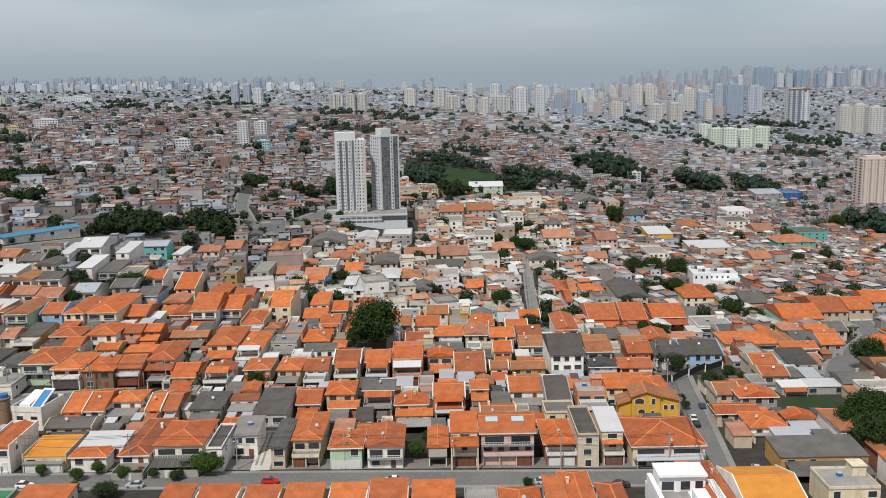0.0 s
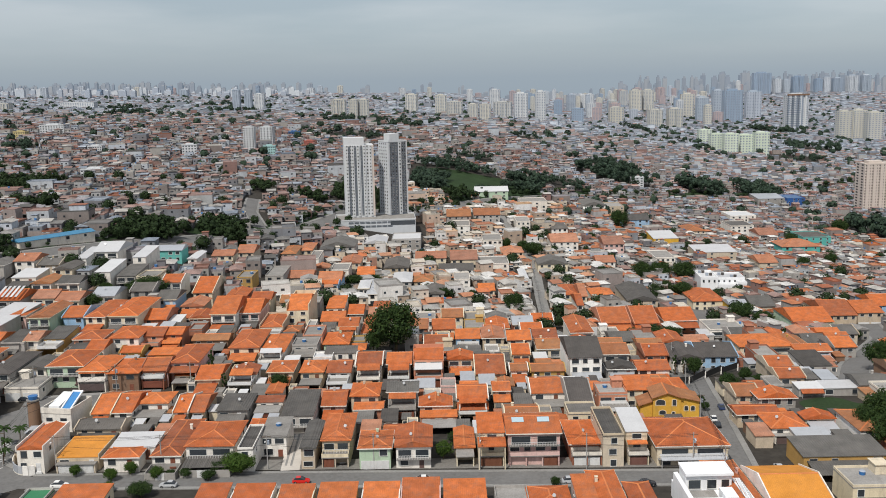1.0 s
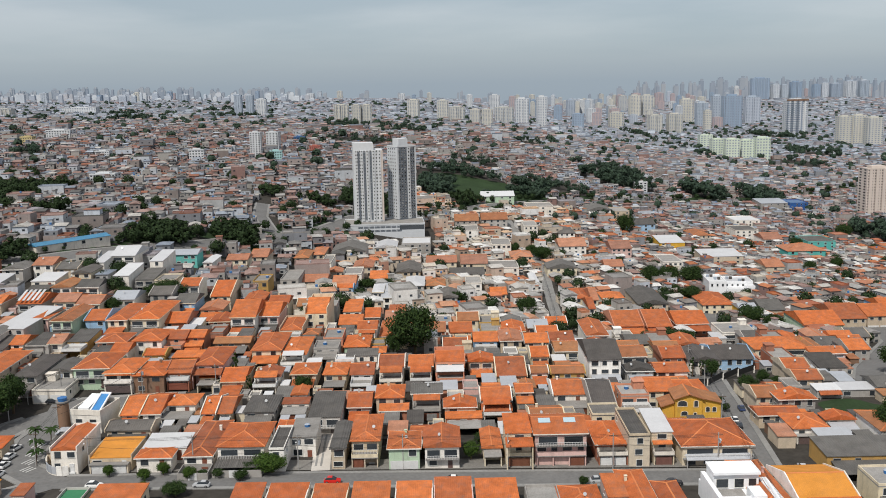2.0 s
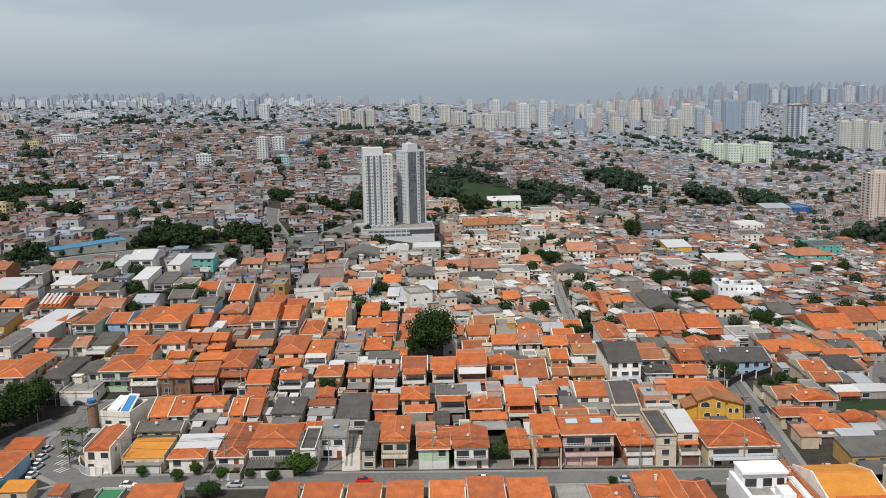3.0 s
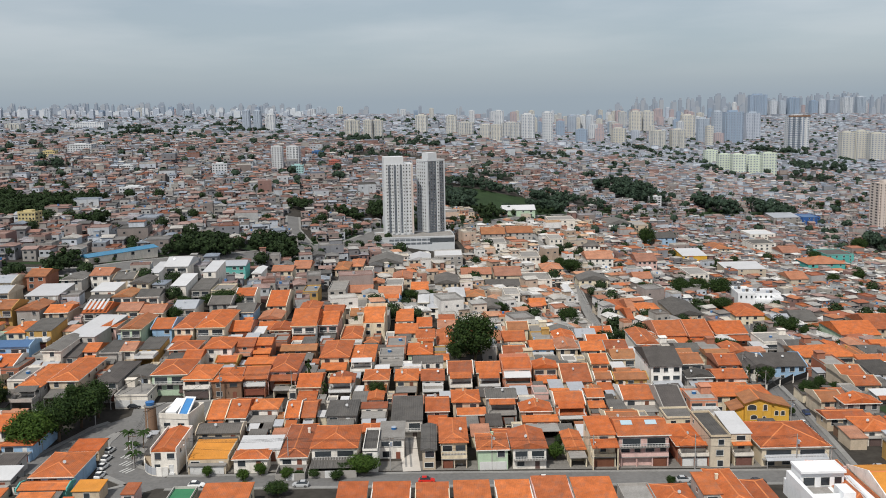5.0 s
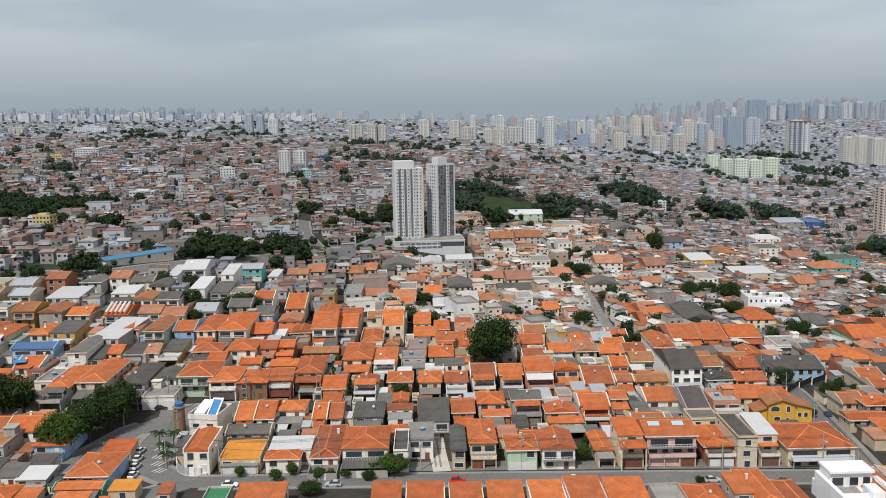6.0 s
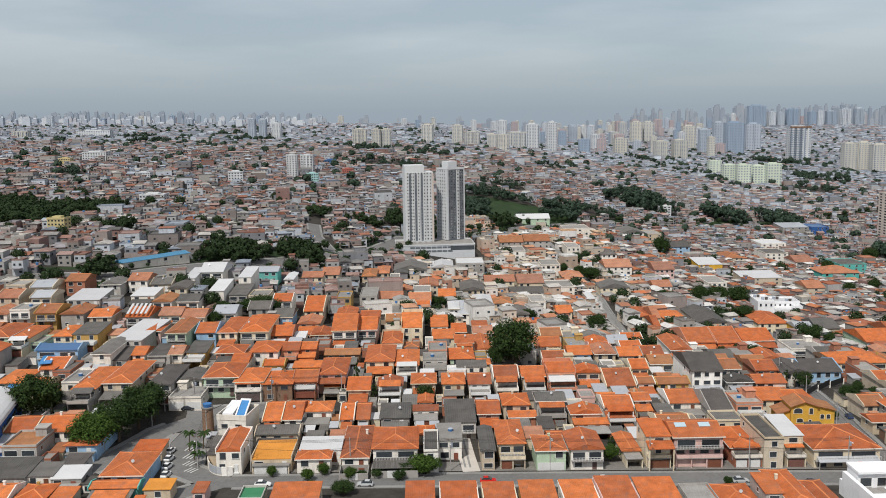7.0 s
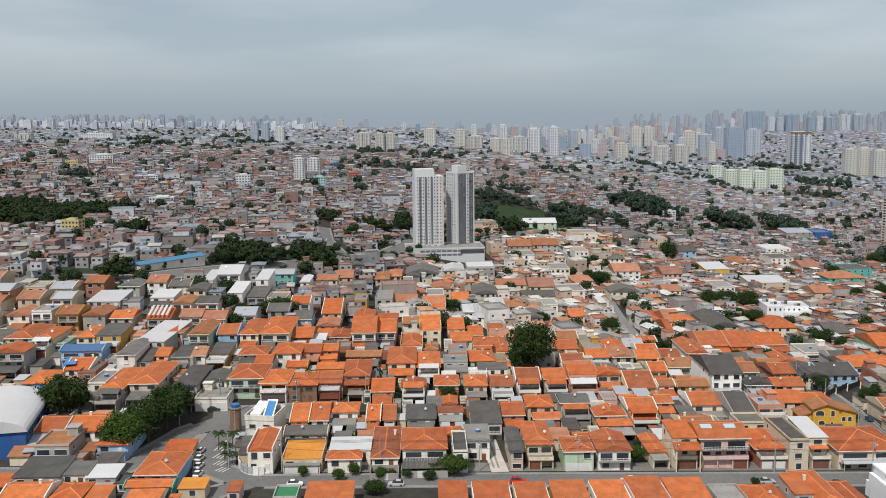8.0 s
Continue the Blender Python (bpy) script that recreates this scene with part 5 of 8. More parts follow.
for px, pz, pw, ph in ((-2.6, 5.2, 2.4, 1.5), (1.2, 5.0, 1.0, 1.7), (-2.0, 2.4, 1.7, 1.2), (1.0, 2.2, 0.7, 1.0)):
    arched_window(villa, px, -4.4, pz, pw, ph)
for px in (4.6, 6.4):
    arched_window(villa, px, -4.0, 3.4, 1.0, 1.3)
bm = bmesh.new()
box(bm, -4.5, 2.9, -5.3, -4.42, 1.0, 1.2)
box(bm, -4.5, 2.9, -5.3, -5.15, 1.2, 2.0)
part("balcony", bm, "brown_wall", villa)
bm = bmesh.new()
tube(bm, (2.6, -6.4, -1), (2.6, -6.4, 1.9), 0.62, 0.75, 12)
part("water_tank", bm, "render_white", villa, "white water tank beside the wall")

# white building of flat-roofed terraces with pairs of dark tanks
clinic = new("white_building")
clinic.matrix_basis = pose(190.3, 576.3, ground_z(190, 576), 0, 0, -4)
tagged(clinic, "white stepped building with flat terraces and paired dark roof tanks", "building")
for x0, x1, y0, y1, high in ((-13.5, -3.2, -9.0, 13.0, 8.6), (-3.15, 14.0, -3.0, 13.0, 7.2), (-3.15, 9.0, -11.0, -3.05, 4.2), (9.05, 14.0, -9.0, -3.05, 5.4)):
    bm = bmesh.new()
    box(bm, x0, x1, y0, y1, -3, high)
    block_ = part("block", bm, "render_white", clinic)
    bm = bmesh.new()
    rim_wall(bm, x0 - 0.1, x1 + 0.1, y0 - 0.1, y1 + 0.1, high - 0.3, high + 0.9, 0.3)
    part("parapet", bm, "render_white", block_)
    bm = bmesh.new()
    box(bm, x0 + 0.3, x1 - 0.3, y0 + 0.3, y1 - 0.3, high, high + 0.06)
    part("terrace", bm, "white_metal", block_)
    for k in range(int((x1 - x0) / 3.2)):
        window(clinic, x0 + 1.8 + 3.2 * k, y0, high - 1.6, 0, 1.0, 1.5)
for px, py, pz in ((-10.0, 8.0, 8.7), (-7.0, 0.0, 8.7), (2.0, 8.0, 7.3), (8.0, 1.0, 7.3)):
    for off in (-1.1, 1.1):
        bm = bmesh.new()
        tube(bm, (0, 0, 0), (0, 0, 1.5), 0.85, 1.0, 12)
        part("water_tank", bm, "tank_grey" if off < 0 else "dark_roof", clinic).location = (px + off, py, pz)

# worn white bars painted on the street at the corner
for px, py, rz, long in ((-94.5, 240.0, 72, 3.6), (-93.2, 234.5, 66, 3.2), (-91.6, 229.6, 60, 3.0), (-95.6, 246.0, 78, 3.4)):
    for k in range(3):
        bm = bmesh.new()
        box(bm, -long / 2, long / 2, -0.22, 0.22, 0, 0.012)
        marking = part("road_marking", bm, "road_paint")
        marking.matrix_basis = pose(px, py, ground_z(px, py) + 0.12, 0, 0, rz) @ pose(0, 1.1 * (k - 1), 0)
        tagged(marking, "worn white painted bar on the asphalt", "road marking", "painted bars at the corner", kind="structure")

# modern white house of stepped terraces at the street corner
FOOT.append((78.2, 201.4, 7.6, 10.6))
modern = new("modern_house")
modern.matrix_basis = Matrix.LocRotScale((78.2, 201.4, ground_z(78, 201)), None, (1, 1.55, 1))
tagged(modern, "modern white cubic house with stepped roof terraces and dark glazing", "house")
bm = bmesh.new()
box(bm, -7.2, 7.2, -6.5, 6.5, -2, 3.8)
part("wall", bm, "render_white", modern)
bm = bmesh.new()
box(bm, -5.6, 4.6, 2.6, 6.3, 3.8, 7.4)
upper = part("upper_storey", bm, "render_white", modern)
bm = bmesh.new()
box(bm, -5.8, 4.8, 2.1, 6.5, 7.4, 7.6)
part("roof_slab", bm, "render_white", upper)
bm = bmesh.new()
rim_wall(bm, -5.8, 4.8, 2.1, 6.5, 7.6, 7.95, 0.2)
part("parapet", bm, "render_white", upper)
for px, wide in ((-3.6, 2.6), (0.2, 2.0), (3.2, 1.6)):
    window(upper, px, 2.6, 5.2, 0, wide, 2.0)
bm = bmesh.new()
prism(bm, [(-7.2, -6.5), (-6.2, -6.5), (-6.2, 5.6), (-7.2, 5.6)], 3.8, 6.2)
part("side_wall", bm, "render_white", modern)
bm = bmesh.new()
prism(bm, [(5.4, -6.5), (7.2, -6.5), (7.2, 4.4), (5.4, 4.4)], 3.8, 5.3)
part("side_wall", bm, "render_white", modern)
bm = bmesh.new()
box(bm, 0.8, 3.6, -3.0, 0.4, 3.8, 6.0)
part("stair_box", bm, "render_white", modern)
bm = bmesh.new()
box(bm, -6.2, 5.4, -6.5, -6.25, 3.8, 4.8)
part("balustrade", bm, "render_white", modern)
bm = bmesh.new()
box(bm, -6.2, 0.8, -1.6, -1.4, 3.8, 4.9)
part("balustrade", bm, "render_white", modern)
bm = bmesh.new()
box(bm, -6.1, 0.7, -1.35, 2.5, 3.802, 3.83)
part("terrace", bm, "concrete", modern)
bm = bmesh.new()
box(bm, 3.7, 5.3, -4.8, -3.2, 3.8, 4.5)
part("air_conditioner", bm, "grey_metal", modern)
for px in (-4.5, -0.5, 3.5):
    window(modern, px, -6.5, 1.9, 0, 1.8, 1.6)

# dark railing between white posts along the bending lane
fence = new("fence")
tagged(fence, "dark metal railing between white posts along the lane", "fence")
rail = [(91.3, 299.4), (98.5, 300.6), (106.0, 308.9), (113.5, 316.5), (121.0, 322.4)]
for (ax, ay), (bx, by) in zip(rail, rail[1:]):
    bm = bmesh.new()
    span, tilt = math.hypot(bx - ax, by - ay), math.degrees(math.atan2(by - ay, bx - ax))
    box(bm, 0.2, span - 0.2, -0.04, 0.04, 0.3, 2.2)
    for z in (0.25, 2.15):
        box(bm, 0.15, span - 0.15, -0.07, 0.07, z, z + 0.12)
    part("panel", bm, "cable", fence).matrix_basis = pose(ax, ay, ground_z(ax, ay), 0, 0, tilt)
for px, py in rail:
    bm = bmesh.new()
    box(bm, -0.2, 0.2, -0.2, 0.2, -1, 2.5)
    part("post", bm, "white_wall", fence).matrix_basis = pose(px, py, ground_z(px, py))

# sports hall with a white barrel roof and blue walls
hall = new("sports_hall")
hall.matrix_basis = Matrix.LocRotScale((-163.2, 251.8, ground_z(-163, 252)), Euler((0, 0, radians(11))), (1, 1.5, 0.95))
tagged(hall, "sports hall with a white barrel-vaulted roof and blue painted walls", "hall")
bm = bmesh.new()
box(bm, -14, 14, -10.5, 12, -2, 8.0)
part("wall", bm, "deep_blue_wall", hall)
bm = bmesh.new()
arc = [(-14.6 * math.cos(math.pi * k / 16), 7.9 + 4.2 * math.sin(math.pi * k / 16)) for k in range(17)]
rows = [[bm.verts.new((px, yy, pz)) for px, pz in arc] for yy in (-10.9, 12.4)]
for k in range(16):
    bm.faces.new((rows[0][k], rows[0][k + 1], rows[1][k + 1], rows[1][k]))
for r, flip in ((rows[0], 1), (rows[1], -1)):
    bm.faces.new(r[::flip])
part("vault", bm, "white_metal", hall, "white sheet-metal barrel vault")
for k in range(5):
    bm = bmesh.new()
    box(bm, 14.0, 14.12, -9 + 4.2 * k, -6.4 + 4.2 * k, 4.6, 6.0)
    part("window", bm, "glass_dark", hall)
bm = bmesh.new()
box(bm, 14.2, 18, -14, -2, -2, 3.6)
part("annex", bm, "deep_blue_wall", hall)
bm = bmesh.new()
box(bm, 14.05, 18.3, -14.3, -1.7, 3.6, 3.85)
part("annex_roof", bm, "grey_metal", hall)

# blue covered walkway by the blue house
for x, y, w, d, rz in ((-162.6, 292.3, 5, 24, 15), (-162.4, 321.8, 4, 36, 13)):
    cover = new("covered_walkway")
    cover.matrix_basis = pose(x, y, ground_z(x, y), 0, 0, rz)
    tagged(cover, "covered walkway with a bright blue metal roof", "canopy")
    bm = bmesh.new()
    box(bm, -w / 2, w / 2, -d / 2, d / 2, 3.2, 3.4)
    part("roof", bm, "blue_metal", cover)
    for s in (-1, 1):
        for q in (-1, 0, 1):
            bm = bmesh.new()
            tube(bm, (s * w * 0.42, q * d * 0.42, -1), (s * w * 0.42, q * d * 0.42, 3.25), 0.09, 0.09, 6)
            part("post", bm, "pole_concrete", cover)

# round brown water tower beside a white house with a blue slide
tower = new("water_tower")
tower.matrix_basis = pose(-93.7, 259.1, ground_z(-94, 259))
tagged(tower, "round brown water tower with a blue tank on top", "water tower")
bm = bmesh.new()
tube(bm, (0, 0, -1), (0, 0, 7.6), 1.7, 1.55, 20)
part("shaft", bm, "brown_wall", tower)
bm = bmesh.new()
tube(bm, (0, 0, 7.6), (0, 0, 7.9), 1.8, 1.8, 20)
part("rim", bm, "concrete", tower)
bm = bmesh.new()
tube(bm, (0, 0, 7.9), (0, 0, 8.9), 1.1, 1.3, 16)
part("tank", bm, "tank_blue", tower)
studio = new("corner_building")
studio.matrix_basis = Matrix.LocRotScale((-85.2, 260.7, ground_z(-85, 261)), Euler((0, 0, radians(-10))), (1, 1.5, 1))
tagged(studio, "white corner building with a roof terrace and a blue slope", "building")
bm = bmesh.new()
box(bm, -4.4, 4.4, -3.6, 3.6, -1, 5.2)
part("wall", bm, "white_wall", studio)
bm = bmesh.new()
for x0, x1, y0, y1 in ((-4.5, 4.5, -3.7, -3.45), (-4.5, 4.5, 3.45, 3.7), (-4.5, -4.25, -3.45, 3.45), (4.25, 4.5, -3.45, 3.45)):
    box(bm, x0, x1, y0, y1, 5.0, 6.5)
part("parapet", bm, "white_wall", studio)
bm = bmesh.new()
box(bm, -4.2, 4.2, -3.4, 3.4, 5.2, 5.4)
part("terrace", bm, "concrete", studio)
bm = bmesh.new()
v = box(bm, 0.4, 2.8, -2.9, 2.9, 5.75, 5.9)
for q in v:
    q.co.z += (q.co.y + 2.9) * 0.34
    q.co.x -= q.co.y * 0.25
slope = part("slope", bm, "blue_metal", studio, "bright blue sloping panel")
bm = bmesh.new()
rim_wall(bm, 0.0, 3.2, -3.3, 3.3, 5.7, 6.15, 0.4)
for q in bm.verts:
    q.co.z += (q.co.y + 2.9) * 0.34
    q.co.x -= q.co.y * 0.25
part("frame", bm, "render_white", slope, "white frame round the blue panel")
bm = bmesh.new()
for q in box(bm, -3.6, -0.4, -2.0, 3.2, 5.5, 6.2):
    q.co.z += max(0.0, (q.co.y + 2.0) * 0.3) if q.co.z > 6 else 0.0
part("awning", bm, "render_white", studio, "white stretched awning")
for k in (-1, 1):
    window(studio, 2.1 * k, -3.6, 3.2, 0, 1.8, 1.1)


# ---- the two apartment towers ----
def tower_windows(parent, w, y, z0, floors, step, cols, size, rz=0.0, x=0.0):
    """Framed windows, row on row, on a facade w wide."""
    for f in range(floors):
        for c in cols:
            ob_x, ob_y = (x + c * w, y) if rz == 0 else (y, x + c * w)
            window(parent, ob_x, ob_y, z0 + (f + 0.5) * step, rz, *size, False)


podium = new("parking_podium")
podium.matrix_basis = Matrix.LocRotScale((-24.0, 641.0, -3.6), Euler((0, 0, radians(4))), (0.92, 0.9, 0.9))
tagged(podium, "long pale grey parking podium with louvred bays under two towers", "building")
bm = bmesh.new()
box(bm, -29, 29, -11, 20.5, -9, 6.4)
part("body", bm, "tower_pale", podium)
bm = bmesh.new()
for x0, x1, y0, y1 in ((-29.2, 29.2, -11.2, -10.9), (-29.2, 29.2, 20.4, 20.7), (-29.2, -28.9, -10.9, 20.4), (28.9, 29.2, -10.9, 20.4)):
    box(bm, x0, x1, y0, y1, 6.4, 7.4)
part("parapet", bm, "tower_white", podium)
bm = bmesh.new()
box(bm, -28.9, 28.9, -10.9, 20.4, 6.4, 6.46)
part("deck", bm, "concrete", podium, "grey concrete deck round the towers")
for k in range(8):
    for row, z in enumerate((1.4, 4.2)):
        bm = bmesh.new()
        for q in range(4):
            box(bm, -12 + k * 4.0 - 7, -8.6 + k * 4.0 - 7, -11.12, -10.98, z + q * 0.4, z + q * 0.4 + 0.22)
        part("louvre", bm, "tower_grey", podium)
bm = bmesh.new()
box(bm, 11, 28.6, -11.2, -10.95, 2.8, 5.9)
part("dark_bay", bm, "glass_dark", podium, "dark glazed bay")

white_tower = new("apartment_tower")
white_tower.matrix_basis = Matrix.LocRotScale((-35.1, 654.5, 3.0), Euler((0, 0, radians(8))), (0.9, 0.9, 0.925))
tagged(white_tower, "slender white apartment tower with rows of small square windows", "tower", "twin towers")
bm = bmesh.new()
box(bm, -11, 11, -8.5, 8.5, -3, 52.0)
part("body", bm, "tower_white", white_tower)
for k in range(5):
    px = (-9.0, -4.6, -0.6, 4.0, 8.6)[k]
    bm = bmesh.new()
    box(bm, px - 0.9, px + 0.9, -9.15, -8.45, 0, 51.6)
    part("pier", bm, "tower_white", white_tower)
bm = bmesh.new()
box(bm, -11, 4, -8.2, 6, 52.0, 57.2)
part("crown", bm, "tower_white", white_tower, "white rooftop plant block")
for px in (-7.0, -2.6, 2.0):
    bm = bmesh.new()
    box(bm, px - 0.8, px + 0.8, -8.62, -8.4, 0.5, 51.0)
    part("recess", bm, "tower_grey", white_tower, "dark grey recessed strip")
bm = bmesh.new()
box(bm, 9.6, 11.1, -8.7, -8.4, 0.2, 51.6)
part("stripe", bm, "tower_beige", white_tower, "beige corner strip")
for f in range(21):
    bm = bmesh.new()
    box(bm, -11.08, 11.08, -8.58, 8.58, 0.9 + f * 2.46, 1.02 + f * 2.46)
    part("floor_band", bm, "tower_pale", white_tower)
tower_windows(white_tower, 1.0, -8.5, 0.6, 21, 2.46, (-8.0, -6.2, -2.8, 1.9, 6.3), (0.9, 1.1))
tower_windows(white_tower, 1.0, -9.15, 0.6, 21, 2.46, (-9.0, -4.6, -0.6, 4.0, 8.6), (0.7, 0.9))
tower_windows(white_tower, 1.0, 11.0, 0.6, 21, 2.46, (-4.0, 3.0), (1.1, 1.0), 90)

grey_tower = new("apartment_tower")
grey_tower.matrix_basis = Matrix.LocRotScale((-12.0, 663.0, 2.6), Euler((0, 0, radians(32))), (0.9, 0.9, 0.925))
tagged(grey_tower, "slender dark grey apartment tower with a pale side and white stripe", "tower", "twin towers")
bm = bmesh.new()
box(bm, -8.0, 8.0, -7.5, 7.5, -3, 53.5)
part("body", bm, "tower_grey", grey_tower)
for x0, x1, y0, y1, mat, word in ((-8.3, -7.0, -7.8, 7.6, "tower_pale", "pale grey flank"), (0.4, 2.9, -8.1, -7.3, "tower_white", "white vertical stripe"), (-8.4, -7.9, -7.9, -7.3, "tower_white", "white corner strip"), (7.2, 8.2, -7.7, -6.9, "tower_white", "white corner strip")):
    bm = bmesh.new()
    box(bm, x0, x1, y0, y1, 0, 53.2)
    part("stripe", bm, mat, grey_tower, word)
bm = bmesh.new()
box(bm, -5.0, 3.0, -4.5, 4.5, 53.5, 59.5)
part("crown", bm, "tower_white", grey_tower, "white rooftop plant block")
bm = bmesh.new()
for x0, x1, y0, y1 in ((-8.2, 8.2, -7.7, -7.45), (-8.2, 8.2, 7.45, 7.7), (-8.2, -7.95, -7.45, 7.45), (7.95, 8.2, -7.45, 7.45)):
    box(bm, x0, x1, y0, y1, 53.5, 54.6)
part("parapet", bm, "tower_white", grey_tower)
tower_windows(grey_tower, 1.0, -7.5, 0.6, 21, 2.52, (-6.2, -4.0, -1.4, 4.3, 6.2), (1.0, 1.1))
tower_windows(grey_tower, 1.0, -8.1, 0.6, 21, 2.52, (1.6,), (0.9, 1.0))
tower_windows(grey_tower, 1.0, -8.3, 0.6, 21, 2.52, (-4.6, -1.4, 1.8, 5.0), (1.0, 1.0), -90)


# ---- apartment blocks of the wider town ----
for key, c in {"teal": (0.36, 0.56, 0.55), "yellow": (0.50, 0.42, 0.22), "pink": (0.44, 0.36, 0.36), "blue": (0.06, 0.14, 0.30), "brick": (0.42, 0.14, 0.11)}.items():
    surface("tower_" + key, [c], 0.85, grain=0.4, mottle=0.12, stain=0.1)
WORDS = {"tower_beige": "beige", "tower_white": "white", "tower_cream": "cream", "tower_haze_grey": "haze-pale grey", "tower_haze_glass": "haze-pale blue glass", "tower_green": "pale green", "tower_teal": "teal", "tower_yellow": "yellow", "tower_pink": "pinkish brick", "tower_blue": "dark blue", "tower_brick": "red brick", "tower_grey": "dark grey", "tower_pale": "pale grey"}


def apartment_block(x, y, w, d, h, floors, cols, mat):
    """A block of flats: body, plant room, parapet, rows of windows, floor bands."""
    FOOT.append((x, y, w / 2, d / 2))
    top = new("apartment_block")
    top.matrix_basis = pose(x, y, ground_z(x, y), 0, 0, dice.uniform(-6, 6))
    tagged(top, f"{WORDS[mat]} block of flats, {floors} storeys, with rows of windows", "apartment block", "blocks of flats")
    bm = bmesh.new()
    box(bm, -w / 2, w / 2, -d / 2, d / 2, -4, h)
    if floors > 6:
        n = 2 + cols // 3
        for k in range(n):
            px = -w / 2 + (k + 0.5) * w / n
            box(bm, px - w / n * 0.22, px + w / n * 0.22, -d / 2 - w * 0.05, -d / 2 + 0.1, -4, h - 0.5)
    part("body", bm, mat, top)
    bm = bmesh.new()
    box(bm, -w * 0.28, w * 0.22, -d * 0.25, d * 0.25, h, h + max(1.4, h * 0.06))
    part("plant_room", bm, mat, top)
    bm = bmesh.new()
    for x0, x1, y0, y1 in ((-w / 2 - 0.2, w / 2 + 0.2, -d / 2 - 0.2, -d / 2 + 0.15), (-w / 2 - 0.2, -w / 2 + 0.15, -d / 2 + 0.15, d / 2), (w / 2 - 0.15, w / 2 + 0.2, -d / 2 + 0.15, d / 2)):
        box(bm, x0, x1, y0, y1, h - 0.2, h + 0.8)
    part("parapet", bm, mat, top)
    bm = bmesh.new()
    step = h / floors
    for f in range(floors):
        z0, z1 = f * step + step * 0.34, f * step + step * 0.78
        for c in range(cols):
            px = -w / 2 + (c + 0.5) * w / cols
            lip = -d / 2 - 0.08
            if floors > 6:
                n = 2 + cols // 3
                off = min(abs(px + w / 2 - (k + 0.5) * w / n) for k in range(n))
                if off < w / n * 0.22:
                    lip -= w * 0.05
            box(bm, px - w / cols * 0.24, px + w / cols * 0.24, lip, -d / 2 + 0.05, z0, z1)
        for s in (-1, 1):
            for c in range(2):
                py = -d / 2 + (c + 0.5) * d / 2
                box(bm, s * w / 2 - 0.08, s * w / 2 + 0.08, py - d * 0.1, py + d * 0.1, z0, z1)
    tagged(part("glazing", bm, "haze_glass" if y > 1200 else "glass_dark", top, "dark glazed windows in rows"), kind="stuff")
    return top


apartment_block(-155.7, 896.3, 10.0, 8.0, 23.7, 14, 4, "tower_white")
apartment_block(-146.9, 940.4, 12.1, 9.7, 19.3, 12, 4, "tower_white")
apartment_block(-135.9, 887.0, 10.9, 8.7, 8.9, 4, 5, "tower_teal")
apartment_block(-366.8, 1861.7, 14.1, 11.3, 38.9, 18, 4, "tower_haze_grey")
apartment_block(-353.4, 1907.1, 14.5, 11.6, 38.7, 18, 4, "tower_haze_grey")
apartment_block(-298.8, 1732.4, 17.2, 13.8, 33.1, 15, 4, "tower_white")
apartment_block(-364.2, 968.3, 23.5, 18.8, 8.4, 5, 9, "tower_white")
apartment_block(-284.1, 856.2, 12.5, 10.0, 6.5, 4, 6, "tower_white")
apartment_block(-377.5, 920.1, 11.2, 9.0, 7.6, 4, 5, "tower_yellow")
apartment_block(-757.5, 1729.3, 28.0, 21.1, 16.9, 8, 6, "tower_cream")
apartment_block(-678.6, 1883.4, 65.4, 21.1, 15.2, 6, 14, "tower_white")
apartment_block(-131.4, 1474.5, 23.2, 18.6, 28.2, 14, 6, "tower_cream")
apartment_block(-101.6, 1391.7, 13.1, 10.4, 29.1, 14, 4, "tower_cream")
apartment_block(-87.2, 1397.6, 14.8, 11.8, 29.3, 14, 4, "tower_cream")
apartment_block(-25.5, 1691.3, 20.8, 16.6, 35.3, 15, 5, "tower_cream")
apartment_block(25.3, 1621.8, 19.1, 15.2, 35.8, 15, 5, "tower_cream")
apartment_block(47.3, 1570.8, 24.0, 19.1, 27.3, 12, 6, "tower_cream")
apartment_block(73.2, 1465.5, 15.5, 12.4, 27.4, 14, 4, "tower_cream")
apartment_block(94.7, 1525.6, 17.1, 13.6, 28.4, 14, 4, "tower_cream")
apartment_block(137.2, 1745.1, 33.7, 25.2, 33.4, 13, 7, "tower_cream")
apartment_block(184.5, 1910.4, 25.9, 20.7, 53.3, 18, 5, "tower_white")
apartment_block(219.2, 1871.6, 17.7, 14.2, 62.3, 20, 4, "tower_white")
apartment_block(446.8, 3082.4, 26.0, 26.2, 56.0, 16, 5, "tower_haze_grey")
apartment_block(352.2, 2288.3, 27.0, 21.6, 36.1, 9, 5, "tower_haze_glass")
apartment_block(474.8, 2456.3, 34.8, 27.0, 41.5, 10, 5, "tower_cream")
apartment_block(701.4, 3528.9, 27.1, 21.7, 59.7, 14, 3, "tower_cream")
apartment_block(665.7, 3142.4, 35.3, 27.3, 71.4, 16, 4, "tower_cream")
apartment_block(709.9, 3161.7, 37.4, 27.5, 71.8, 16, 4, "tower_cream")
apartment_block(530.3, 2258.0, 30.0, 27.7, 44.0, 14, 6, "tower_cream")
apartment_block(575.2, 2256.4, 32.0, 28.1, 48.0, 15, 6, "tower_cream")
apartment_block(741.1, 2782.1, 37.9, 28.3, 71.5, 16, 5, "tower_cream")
apartment_block(735.5, 2603.6, 30.0, 28.6, 68.0, 18, 6, "tower_haze_grey")
apartment_block(841.4, 2825.0, 30.1, 24.1, 82.5, 18, 4, "tower_haze_grey")
apartment_block(821.0, 2616.2, 50.0, 29.2, 88.0, 20, 7, "tower_haze_glass")
